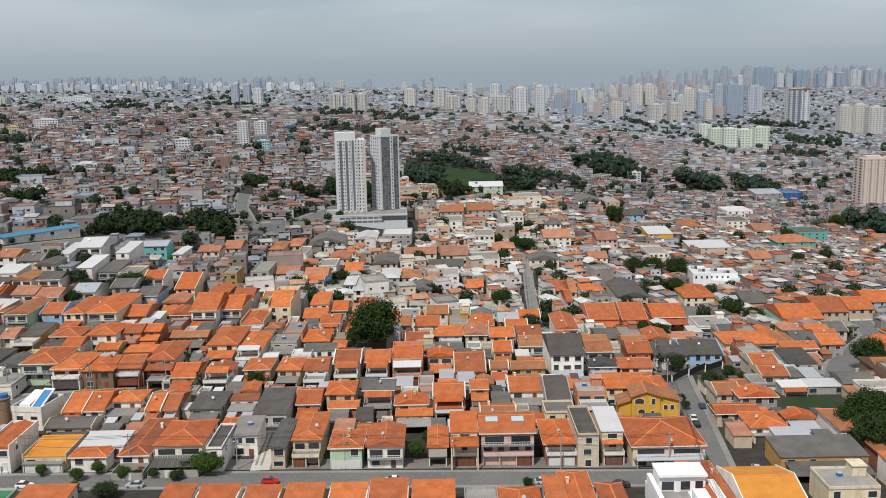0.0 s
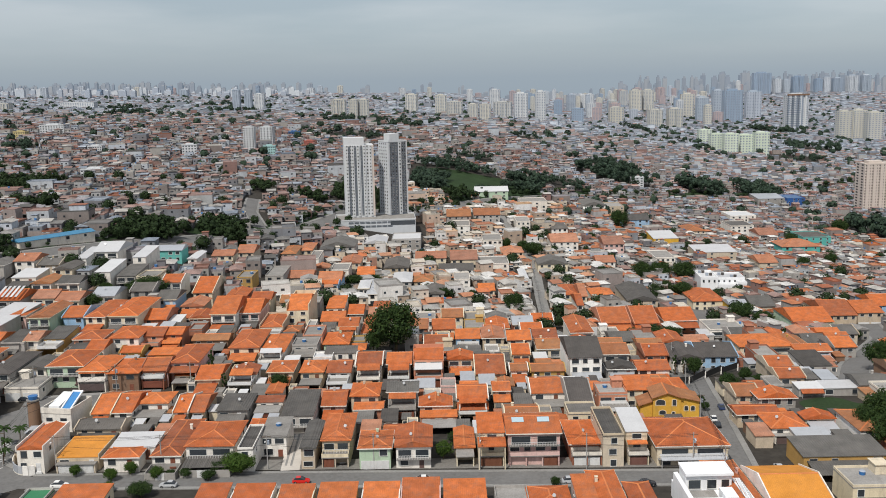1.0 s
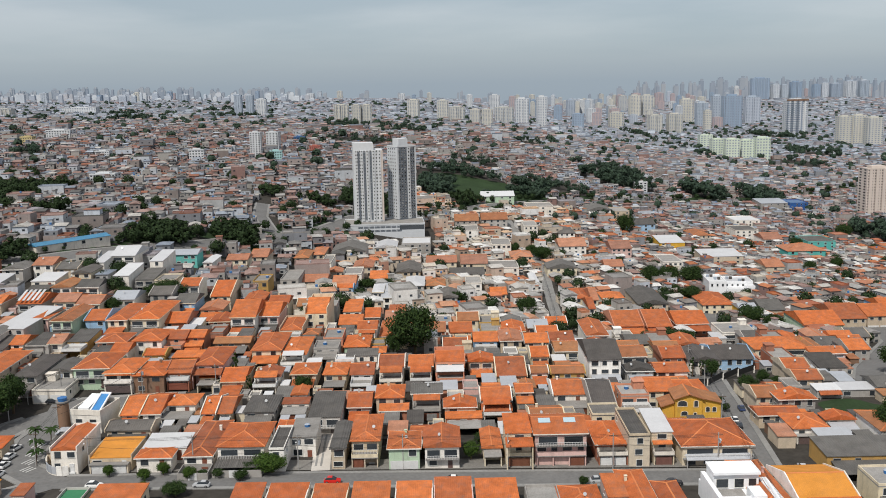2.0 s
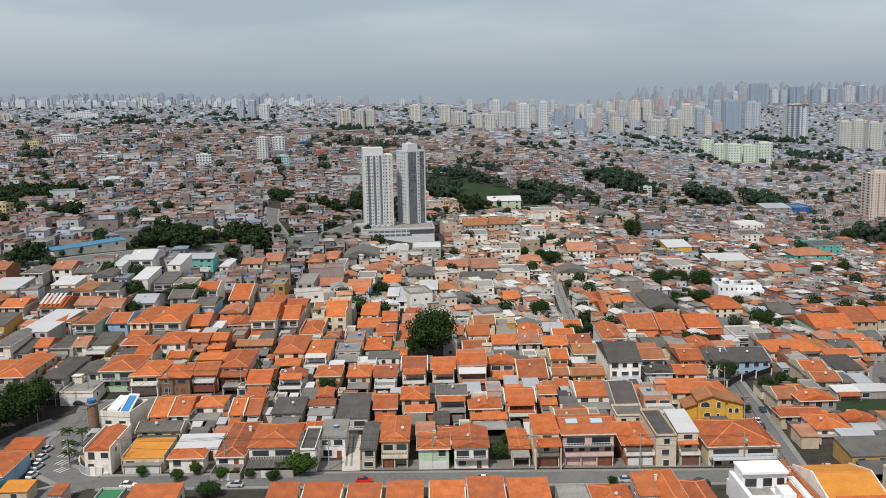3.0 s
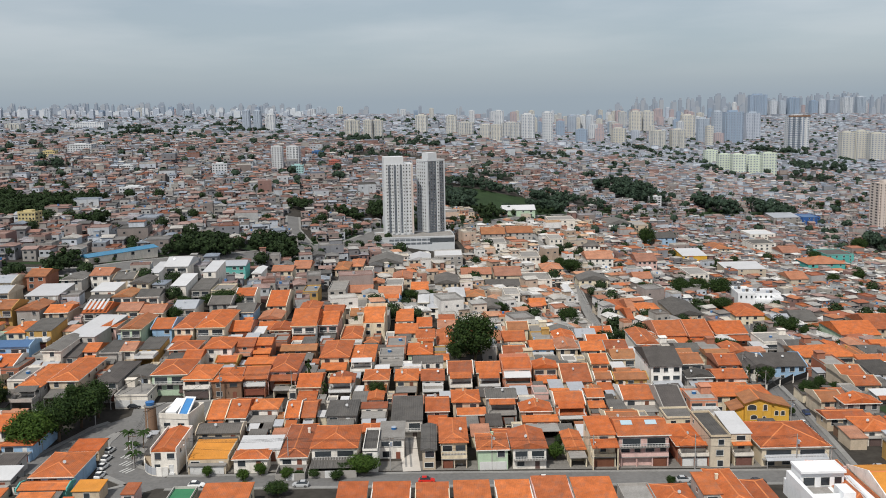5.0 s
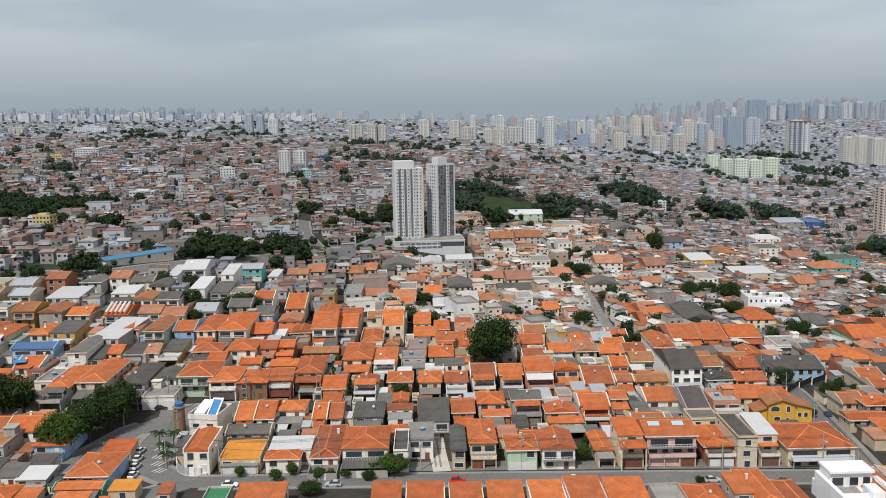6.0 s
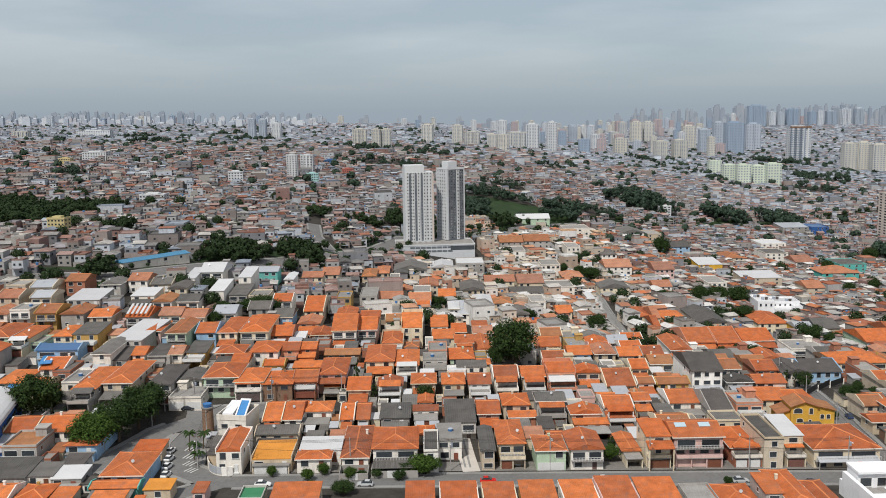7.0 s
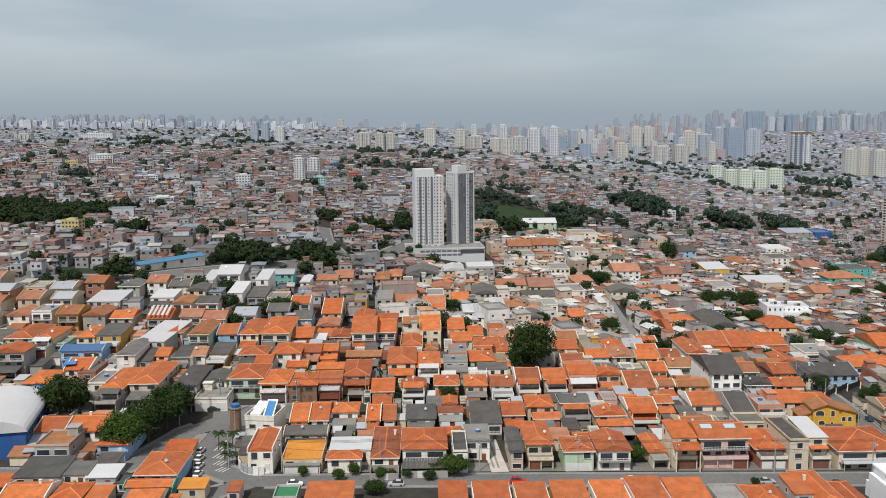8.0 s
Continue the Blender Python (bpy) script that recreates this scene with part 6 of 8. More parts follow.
apartment_block(964.1, 2880.4, 44.0, 29.5, 80.0, 18, 6, "tower_haze_grey")
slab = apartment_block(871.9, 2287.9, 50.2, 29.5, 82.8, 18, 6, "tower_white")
for x0, x1, z0, z1, mat, word in ((8.0, 11.0, 2.0, 81.8, "haze_glass", "dark vertical recess"), (-25.4, 25.4, 82.7, 86.4, "brown_wall", "dark brown roof storey")):
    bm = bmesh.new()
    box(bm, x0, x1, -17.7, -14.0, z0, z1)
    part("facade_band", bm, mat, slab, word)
# Dark strips stacked across the left part of the facade.
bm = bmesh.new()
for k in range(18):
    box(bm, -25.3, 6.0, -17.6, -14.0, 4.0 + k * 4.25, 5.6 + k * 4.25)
tagged(part("balcony_band", bm, "haze_glass", slab, "rows of dark horizontal bands"), kind="stuff")
apartment_block(1482.6, 4349.2, 80.0, 29.5, 98.0, 22, 9, "tower_haze_glass")
apartment_block(1552.6, 4349.5, 32.0, 29.5, 68.0, 18, 4, "tower_haze_grey")
apartment_block(1593.7, 4349.6, 30.0, 29.5, 64.0, 18, 4, "tower_haze_grey")
apartment_block(1645.4, 4349.8, 50.0, 29.5, 76.0, 18, 6, "tower_haze_glass")
apartment_block(1739.1, 4349.6, 34.0, 28.9, 62.0, 18, 4, "tower_haze_glass")
apartment_block(1773.7, 4344.8, 28.3, 22.6, 70.0, 18, 4, "tower_haze_grey")
apartment_block(1826.0, 4350.4, 44.0, 29.5, 66.0, 18, 6, "tower_haze_grey")
apartment_block(1892.5, 4350.6, 46.0, 29.5, 78.0, 20, 6, "tower_haze_grey")
apartment_block(1954.4, 4350.8, 40.0, 29.5, 80.0, 20, 6, "tower_haze_grey")
apartment_block(814.5, 1879.2, 25.8, 20.6, 57.4, 15, 4, "tower_cream")
apartment_block(841.7, 1876.7, 26.8, 21.5, 59.5, 15, 5, "tower_cream")
apartment_block(855.0, 1838.9, 29.5, 23.6, 56.1, 15, 5, "tower_cream")
apartment_block(505.8, 1750.3, 22.9, 18.3, 26.8, 7, 4, "tower_green")
apartment_block(471.4, 1556.0, 22.2, 17.7, 30.3, 8, 5, "tower_green")
apartment_block(485.6, 1527.8, 21.9, 17.5, 33.3, 8, 5, "tower_green")
apartment_block(514.2, 1544.0, 23.9, 19.1, 31.9, 8, 5, "tower_green")
apartment_block(534.4, 1528.7, 22.7, 18.2, 36.1, 8, 5, "tower_green")
apartment_block(778.0, 3976.4, 30.0, 27.0, 52.0, 14, 5, "tower_pink")
apartment_block(853.7, 4018.7, 34.0, 27.3, 56.0, 14, 5, "tower_pink")
apartment_block(964.1, 4080.3, 36.0, 27.7, 54.0, 14, 6, "tower_pink")
apartment_block(468.7, 986.0, 27.7, 22.2, 49.3, 17, 8, "tower_beige")
apartment_block(234.7, 1038.7, 13.7, 10.9, 10.0, 4, 3, "tower_white")
apartment_block(-203.1, 864.8, 13.1, 10.5, 9.2, 4, 5, "tower_white")
apartment_block(-132.5, 1020.9, 11.9, 9.6, 6.1, 2, 4, "tower_blue")
apartment_block(-109.4, 964.2, 10.2, 8.2, 5.1, 3, 5, "tower_brick")
apartment_block(-237.0, 528.8, 10.0, 8.0, 10.5, 5, 5, "tower_yellow")
apartment_block(-239.0, 725.7, 18.7, 15.0, 6.9, 3, 8, "tower_white")
# the belt of flats across the far plain
belt = random.Random(77)
for low_b, high_b, y0, y1, count, h0, h1 in ((0.06, 0.30, 2350, 4300, 78, 30, 58), (0.30, 0.47, 4400, 4680, 16, 36, 66), (-0.42, 0.05, 2900, 4400, 20, 24, 42)):
    made = 0
    while made < count:
        y = belt.uniform(y0, y1)
        x, w, d = belt.uniform(low_b, high_b) * y, belt.uniform(13, 26), belt.uniform(13, 20)
        if any(abs(x - fx) < fw + w and abs(y - fy) < fd + d for fx, fy, fw, fd in FOOT):
            continue
        apartment_block(x, y, w, d, belt.uniform(h0, h1), belt.randint(12, 18), belt.randint(3, 5), belt.choice(("tower_cream", "tower_cream", "tower_haze_grey", "tower_haze_grey", "tower_white", "tower_pale", "tower_haze_glass", "tower_pink")))
        made += 1




# ---- trees ----
tree(1.9, 335.0, 18.2, 16.3)
tree(-4.4, 331.8, 8.2, 7.3)
tree(19.4, 233.8, 4.9, 4.5, bright=True)
tree(22.0, 244.0, 3.6, 3.3)
tree(-30.5, 226.3, 5.3, 8.2, bright=True)
tree(-35.8, 225.7, 3.2, 3.8)
tree(-40.1, 264.3, 4.4, 5.3)
tree(-30.6, 285.9, 5.6, 5.8)
tree(-148.0, 269.7, 14.3, 14.1)
tree(-145.7, 276.8, 7.6, 7.0)
tree(-121.5, 243.0, 11.5, 12.5, bright=True)
tree(-118.2, 252.2, 12.2, 12.6)
tree(-115.1, 261.8, 13.0, 13.0)
tree(-113.2, 269.7, 11.5, 10.5)
tree(-102.2, 233.6, 3.8, 3.6)
tree(-112.9, 330.6, 5.0, 4.5)
tree(169.1, 319.5, 11.4, 10.3)
tree(172.1, 314.9, 7.4, 6.7)
tree(131.9, 246.6, 9.0, 8.2)
tree(138.3, 250.6, 12.0, 11.3)
tree(139.9, 244.1, 12.9, 11.8)
tree(132.6, 233.7, 11.6, 10.8)
tree(136.1, 230.0, 11.6, 10.7)
tree(139.7, 259.1, 7.1, 7)
tree(146.1, 260.4, 8.2, 8.4)
tree(107.9, 289.2, 6.4, 5.9)
tree(117.8, 304.6, 4.7, 4.2)
tree(119.2, 295.8, 4.4, 4.1)
tree(95.5, 276.5, 2.9, 2.7)
tree(95.0, 269.9, 2.8, 2.6)
tree(100.5, 395.3, 5.8, 6.6)
tree(105.7, 383.4, 8.6, 11.9)
tree(118.2, 403.9, 6.4, 8.9)
tree(97.7, 316.7, 8.3, 2.1, slim=True)
tree(100.8, 316.7, 7.5, 2.1, slim=True)
tree(104.2, 315.7, 6.2, 5.7)
tree(116.8, 561.5, 10.4, 9.9)
tree(142.4, 577.1, 12.9, 12.7)
tree(153.6, 579.1, 13.7, 14.0)
tree(171.1, 590.8, 13.2, 14.3)
tree(144.5, 533.4, 10.5, 12.9)
tree(156.8, 535.9, 9.9, 11.8)
tree(171.6, 472.4, 10.6, 13.6)
tree(176.4, 458.3, 8.5, 10.2)
tree(292.0, 658.1, 10.5, 9.4)
tree(19.7, 457.4, 7.8, 7.5)
tree(-23.9, 469.7, 6.2, 9.2)
tree(-14.1, 482.5, 5.7, 8.0)
tree(35.1, 474.6, 5.2, 4.7)
tree(53.4, 447.6, 10.6, 9.9)
tree(39.7, 366.6, 6.3, 6.9)
tree(7.1, 238.1, 1.9, 1.9)
tree(-114.9, 364.9, 6.2, 8.0)
tree(-114.0, 377.9, 6.9, 8.2)
tree(-98.8, 385.6, 8.6, 13.9)
tree(-106.1, 387.1, 5.5, 6.3)
tree(-92.8, 350.1, 5.0, 5.8, bright=True)
tree(-142.6, 368.6, 5.7, 8.0)
tree(163.0, 762.0, 17.0, 15.0)
tree(80.5, 615.3, 10.5, 12.1)
tree(74.3, 625.5, 8.3, 8.2)
tree(63.2, 628.1, 7.8, 6.9)
tree(101.1, 718.4, 8.6, 8.6)
tree(305.9, 770.8, 11.5, 10.1)
tree(267.9, 644.7, 9.5, 8.5)
tree(129.7, 696.6, 6.4, 8.4)
tree(-52.9, 294.5, 12.4, 2.3, slim=True)
tree(-46.5, 283.3, 8.2, 2.1, slim=True)
tree(-50.4, 286.7, 3.8, 4.2, bright=True)
tree(-56.9, 289.2, 3.4, 3.9)
tree(-69.8, 224.8, 3.0, 2.8, bright=True)
tree(-42.9, 223.8, 2.3, 3)
tree(-46.6, 223.7, 2.0, 2.5)
tree(-49.4, 222.5, 3.4, 3.3, bright=True)
tree(-37.1, 222.0, 2.6, 3.3)
tree(-60.4, 222.0, 3.2, 3, bright=True)
tree(-56.6, 225.4, 3.3, 3.1, bright=True)
tree(-50.5, 212.8, 3.6, 5.3)
tree(-58.6, 215.7, 2.6, 2.4, bright=True)
tree(45.1, 216.3, 2.6, 2.5)
tree(378.2, 848.5, 14.7, 13.9)


wood("wood", -301, 616, 29, 58, 206, 9.8, "dark green stand of broad-leaved trees among the roofs", 1)
wood("wood", -271, 633, 23, 59, 131, 10.1, "dark green stand of broad-leaved trees among the roofs", 2)
wood("wood", -340, 684, 24, 28, 75, 9.3, "dark green stand of broad-leaved trees among the roofs", 3)
wood("wood", -132, 496, 14, 20, 64, 9.0, "dark green stand of broad-leaved trees among the roofs", 4)
wood("wood", -102, 536, 11, 23, 49, 9.8, "dark green stand of broad-leaved trees among the roofs", 5)
wood("wood", -180, 424, 7, 11, 18, 8.4, "dark green stand of broad-leaved trees among the roofs", 6)
wood("wood", -30, 736, 5, 12, 5, 11.7, "dark green stand of broad-leaved trees among the roofs", 7)
wood("wood", 13, 822, 15, 21, 41, 13.1, "dark green stand of broad-leaved trees among the roofs", 8)
wood("wood", 103, 917, 18, 21, 22, 12.5, "dark green stand of broad-leaved trees among the roofs", 9)
wood("wood", 36, 798, 11, 18, 16, 11.0, "dark green stand of broad-leaved trees among the roofs", 10)
wood("wood", 15, 860, 18, 11, 22, 10.5, "dark green stand of broad-leaved trees in the park", 40)
wood("wood", 97, 878, 20, 12, 20, 10.4, "dark green stand of broad-leaved trees in the park", 41)
wood("wood", 60, 834, 7, 9, 8, 7.6, "dark green stand of broad-leaved trees among the roofs", 11)
wood("wood", 211, 1051, 41, 33, 49, 16.7, "dark green stand of broad-leaved trees among the roofs", 12)
wood("wood", 227, 1129, 29, 26, 26, 12.8, "dark green stand of broad-leaved trees among the roofs", 13)
wood("wood", 319, 1079, 21, 30, 26, 17.8, "dark green stand of broad-leaved trees among the roofs", 14)
wood("wood", 388, 1094, 25, 34, 30, 17.5, "dark green stand of broad-leaved trees among the roofs", 15)
wood("wood", 408, 851, 16, 43, 22, 18.2, "dark green stand of broad-leaved trees among the roofs", 16)
wood("wood", -210, 551, 7, 20, 15, 8.8, "dark green stand of broad-leaved trees among the roofs", 17)
wood("wood", -254, 650, 10, 40, 15, 10.3, "dark green stand of broad-leaved trees among the roofs", 18)
wood("wood", -54, 729, 7, 22, 16, 11.6, "dark green stand of broad-leaved trees among the roofs", 19)
wood("wood", -77, 698, 13, 15, 19, 8.0, "dark green stand of broad-leaved trees among the roofs", 20)
wood("wood", 36, 923, 38, 15, 38, 10.4, "dark green stand of broad-leaved trees among the roofs", 21)
wood("wood", -450, 2170, 20, 244, 19, 13.3, "dark green stand of broad-leaved trees among the roofs", 22)
wood("wood", -332, 1761, 38, 176, 30, 11.7, "dark green stand of broad-leaved trees among the roofs", 23)
wood("wood", -95, 1337, 42, 132, 41, 8.9, "dark green stand of broad-leaved trees among the roofs", 24)
wood("wood", -31, 1205, 25, 60, 26, 9.3, "dark green stand of broad-leaved trees among the roofs", 25)
wood("wood", 132, 1233, 21, 28, 15, 8.4, "dark green stand of broad-leaved trees among the roofs", 26)
wood("wood", 796, 2221, 35, 183, 26, 18.2, "dark green stand of broad-leaved trees among the roofs", 27)
wood("wood", 660, 1641, 33, 106, 26, 14.8, "dark green stand of broad-leaved trees among the roofs", 28)
wood("wood", 470, 2051, 13, 523, 19, 13.8, "dark green stand of broad-leaved trees among the roofs", 29)
wood("wood", 562, 1455, 32, 84, 19, 9.9, "dark green stand of broad-leaved trees among the roofs", 30)
wood("wood", -476, 1576, 37, 122, 22, 10.6, "dark green stand of broad-leaved trees among the roofs", 31)
wood("wood", -589, 1819, 40, 113, 22, 12.2, "dark green stand of broad-leaved trees among the roofs", 32)
wood("wood", -351, 875, 17, 24, 15, 7.9, "dark green stand of broad-leaved trees among the roofs", 33)
wood("wood", -109, 705, 6, 21, 9, 9.6, "dark green stand of broad-leaved trees among the roofs", 34)
wood("wood", 169, 826, 14, 17, 8, 9.4, "dark green stand of broad-leaved trees among the roofs", 35)
wood("wood", -145, 476, 5, 6, 9, 5.3, "dark green stand of broad-leaved trees among the roofs", 36)
wood("wood", -69, 1064, 63, 32, 30, 7.2, "dark green stand of broad-leaved trees among the roofs", 37)
wood("wood", 52, 1001, 25, 21, 19, 7.9, "dark green stand of broad-leaved trees among the roofs", 38)
wood("wood", 141, 951, 25, 27, 19, 9.7, "dark green stand of broad-leaved trees among the roofs", 39)



# ---- the town filling the ground between ----


def in_wood(x, y):
    return any(((x - a) / (c + 3)) ** 2 + ((y - b) / (d + 3)) ** 2 < 1 for a, b, c, d in WOODS)


# garages and terraces that reach the pavement along the near street
fill = random.Random(5)
for keep_free in ((-97.0, 232.0, 3.6, 13.0), (134.5, 271.0, 9.5, 9.5), (101.5, 231.0, 5.0, 7.5)):  # parked cars, a vacant lot, a yard
    FOOT.append(keep_free)
FRONTED = set()
for top, x, y, w, d, h, wall, gated, floors in list(BUILT):
    gap = y - d / 2 - 228.5
    if not (-74 < x < 83 and 1.0 < gap < 12.6) or gated:
        continue
    deep, a = min(gap, 8.0), w * 0.48
    if any(abs(x - fx) < fw + a - 0.5 and abs(y - d / 2 - deep / 2 - fy) < fd + deep / 2 - 0.3 for fx, fy, fw, fd in FOOT):
        continue
    FRONTED.add(top.name)
    FOOT.append((x, y - d / 2 - deep / 2, a, deep / 2))
    y0, y1, tall = -d / 2 - deep, -d / 2 - 0.02, 2.75
    bays = 1 if w < 6.5 else 2 if w < 10 else 3
    bm = bmesh.new()
    prism(bm, [(-a, y0 + 0.25), (-a + 0.25, y0 + 0.25), (-a + 0.25, y1 - 0.25), (a - 0.25, y1 - 0.25), (a - 0.25, y0 + 0.25), (a, y0 + 0.25), (a, y1), (-a, y1)], -1.5, tall)
    body = part("garage", bm, wall + "_wall", top)
    bm = bmesh.new()
    box(bm, -a - 0.08, a + 0.08, y0, y1, tall, tall + 0.22)
    part("terrace", bm, "concrete", body)
    if floors > 1:
        bm = bmesh.new()
        rim_wall(bm, -a - 0.03, a + 0.03, y0 + 0.05, y1 - 0.02, tall + 0.22, tall + 1.05, 0.12)
        part("balustrade", bm, fill.choice((wall + "_wall", "white_wall", "cream_wall")), body)
    for k in range(bays + 1):
        px = -a + 0.125 + k * (2 * a - 0.25) / bays
        if 0 < k < bays:
            bm = bmesh.new()
            box(bm, px - 0.15, px + 0.15, y0 + 0.25, y0 + 0.55, -1.5, tall)
            part("pier", bm, wall + "_wall", body)
    for k in range(bays):
        if fill.random() < 0.6:
            put("garage_gate", gate_mesh(round((2 * a - 0.25) / bays - 0.6, 1), 2.3, fill.choice(("gate_brown", "gate_brown", "gate_white"))), body, -a + 0.125 + (k + 0.5) * (2 * a - 0.25) / bays, y0 + 0.45, 0.05)
    if floors > 1 and fill.random() < 0.45:
        eave, far = tall + 2.4, deep * 0.55
        bm = bmesh.new()
        for q in box(bm, -a, a * fill.choice((0.0, 1.0)), y1 - far, y1, eave, eave + 0.16):
            q.co.z += (q.co.y - y1 + far) * 0.22
        part("terrace_roof", bm, fill.choice(("terracotta", "terracotta", "grey_metal")), top)

# front terraces over garages where the plot leaves room
for top, x, y, w, d, h, wall, gated, floors in list(BUILT):
    if y > 393 or gated or top.name in FRONTED or wall == "yellow" or fill.random() < 0.08:
        continue
    for deep in (6.4, 5.0, 3.8, 2.8, 2.0):
        if is_free(x, y - d / 2 - deep / 2 - 0.05, w * 0.46, deep / 2 - 0.1, 0.05):
            break
    else:
        continue
    FOOT.append((x, y - d / 2 - deep / 2, w * 0.46, deep / 2))
    tall = 2.9 if floors > 1 else 2.3
    a, y0, y1 = w * 0.46, -d / 2 - deep, -d / 2 - 0.02
    style = fill.random()
    bm = bmesh.new()
    if style < 0.55:
        prism(bm, [(-a, y0 + 0.3), (-a + 0.3, y0 + 0.3), (-a + 0.3, y1 - 0.3), (a - 0.3, y1 - 0.3), (a - 0.3, y0 + 0.3), (a, y0 + 0.3), (a, y1), (-a, y1)], -1.5, tall)
        body = part("garage", bm, wall + "_wall", top)
        bm = bmesh.new()
        box(bm, -a - 0.1, a + 0.1, y0, y1, tall, tall + 0.2)
        part("terrace", bm, "concrete", body)
        if floors > 1:
            bm = bmesh.new()
            rim_wall(bm, -a - 0.05, a + 0.05, y0 + 0.05, y1 - 0.02, tall + 0.2, tall + 1.1, 0.12)
            part("balustrade", bm, wall + "_wall" if fill.random() < 0.6 else "gate_white", body)
        if floors > 1 and fill.random() < 0.6:
            far = deep * fill.uniform(0.45, 0.75)
            eave = tall + 2.35
            bm = bmesh.new()
            for q in box(bm, -a, a, y1 - far, y1, eave, eave + 0.16):
                q.co.z += (q.co.y - y1 + far) * 0.25
            cover = part("terrace_roof", bm, fill.choice(("terracotta", "terracotta", "terracotta", "white_metal", "fibre_cement")), top)
            for px in (-a + 0.2, a - 0.2):
                bm = bmesh.new()
                box(bm, px - 0.12, px + 0.12, y1 - far + 0.1, y1 - far + 0.34, tall + 0.2, eave + 0.02)
                part("pier", bm, wall + "_wall", cover)
        if fill.random() < 0.6:
            put("garage_gate", gate_mesh(2 * a - 0.9, 2.2, fill.choice(("gate_white", "gate_brown", "gate_brown"))), body, 0, y0 + 0.42, 0.05)
    else:
        v = box(bm, -a, a, y0, y1, tall - 0.5, tall - 0.35)
        for q in v:
            q.co.z += (q.co.y - y0) / deep * 0.9
        roof = part("porch_roof", bm, fill.choice(("terracotta", "terracotta", "fibre_cement", "grey_metal")), top)
        for px in (-a + 0.15, a - 0.15):
            bm = bmesh.new()
            tube(bm, (px, y0 + 0.2, -1), (px, y0 + 0.2, tall - 0.45), 0.12, 0.12, 6)
            part("post", bm, "pole_concrete", roof)

made = 0
for hw, hd, hh in ((4.4, 7.6, 5.6), (3.2, 5.8, 5.0), (2.4, 4.2, 3.1), (1.7, 3.0, 2.9), (1.2, 2.3, 2.6)):
    yy = 197.0
    while yy < (415 if hw > 3 else 371):
        span = 0.456 * yy + 34
        xx = -span - 22
        while xx < span + 14:
            x, y = xx + fill.uniform(-1, 1), yy + fill.uniform(-1, 1)
            if made < (110 if hw > 3 else 400) and is_free(x, y, hw, hd, 0.25) and not in_wood(x, y) and not (hw < 3 and y < 233 and x > -84):
                roof = fill.choice(("terracotta", "terracotta", "terracotta", "fibre_cement", "concrete", "brown_tile", "terracotta")) if hw > 3 else fill.choice(("fibre_cement", "concrete", "fibre_cement", "grey_metal", "concrete", "brown_tile", "white_metal", "terracotta", "faded_tile", "dark_roof"))
                kind = fill.choice(("hip", "gx", "gx", "gy")) if roof in ("terracotta", "brown_tile") and hw > 2 else ("shed" if roof != "concrete" else "flat")
                if y > 333 and hw > 3:
                    roof = fill.choice(("terracotta", "concrete", "faded_tile", "fibre_cement", "terracotta", "terracotta", "grey_metal", "brown_tile", "dark_roof"))
                    kind = fill.choice(("gx", "gy", "gx")) if "t" in roof[-4:] and roof != "concrete" else ("shed" if roof != "concrete" else "flat")
                wall = fill.choice(("white", "cream", "beige", "grey", "white", "cream", "brick", "cream", "beige"))
                # Duller roofs in the west imitate the shade lying over it.
                if x < -100 and roof == "terracotta" and fill.random() < 0.6:
                    roof = fill.choice(("faded_tile", "brown_tile", "fibre_cement"))
                    kind = "shed" if roof == "fibre_cement" else kind
                # Darker wall paints on the east side stand in for shade.
                if x > 95:
                    wall = fill.choice(("beige", "grey", "brick", "white", "beige", "brown"))
                if y < 216:
                    roof, kind = "terracotta", "shed"
                    if hw > 3 and -84 < x < 90:
                        xx += hw * 1.1
                        continue
                if hw > 3:
                    house(x, y, hw * 2 * fill.uniform(0.85, 1), hd * 2 * fill.uniform(0.85, 1), hh * fill.uniform(0.75, 1.15), kind, roof, wall, plain=True, tank=roof == "concrete" and fill.random() < 0.4)
                else:
                    house(x, y, hw * 2 * fill.uniform(0.85, 1.05), hd * 2 * fill.uniform(0.85, 1.05), hh * fill.uniform(0.8, 1.1), kind, roof, wall, plain=True, name="annex")
                made += 1
            xx += hw * 1.1
        yy += hd * 1.1

# the rest of the town, roof upon roof
rng = np.random.default_rng(7)


def lots(y0, y1, dx, dy, street_every, keep):
    rows = []
    y = y0
    r = 0
    while y < y1:
        span = 0.507 * y + 44
        x = -span
        c = 0
        while x < span:
            rows.append((x, y, r, c))
            c += 1
            x += dx if c % (street_every * 2) else dx * 1.8
        r += 1
        y += dy if r % street_every else dy * 1.55
    a = np.array(rows)
    a = a[rng.random(len(a)) < keep]
    warp = 20 * np.sin(a[:, 0] / 170 + a[:, 1] / 363)
    px = a[:, 0] + 12 * np.sin(a[:, 1] / 221) + rng.uniform(-1, 1, len(a)) * dx * 0.14
    py = a[:, 1] + warp + rng.uniform(-1, 1, len(a)) * dy * 0.16
    return px, py, np.full(len(a), dx), np.full(len(a), dy)


bands = [lots(344, 560, 6.6, 11.0, 4, 0.98), lots(560, 841, 6.2, 9.6, 4, 0.98), lots(841, 1566, 6.4, 9.6, 5, 0.97), lots(1566, 2703, 8.4, 13.5, 5, 0.95), lots(2703, 4600, 15.0, 26.0, 4, 0.92)]
tx, ty, tw, td = (np.concatenate([b[k] for b in bands]) for k in range(4))
ok = np.ones(len(tx), bool)
for fx, fy, fw, fd in FOOT:
    ok &= ~((np.abs(tx - fx) < fw + tw * 0.44) & (np.abs(ty - fy) < fd + td * 0.44))
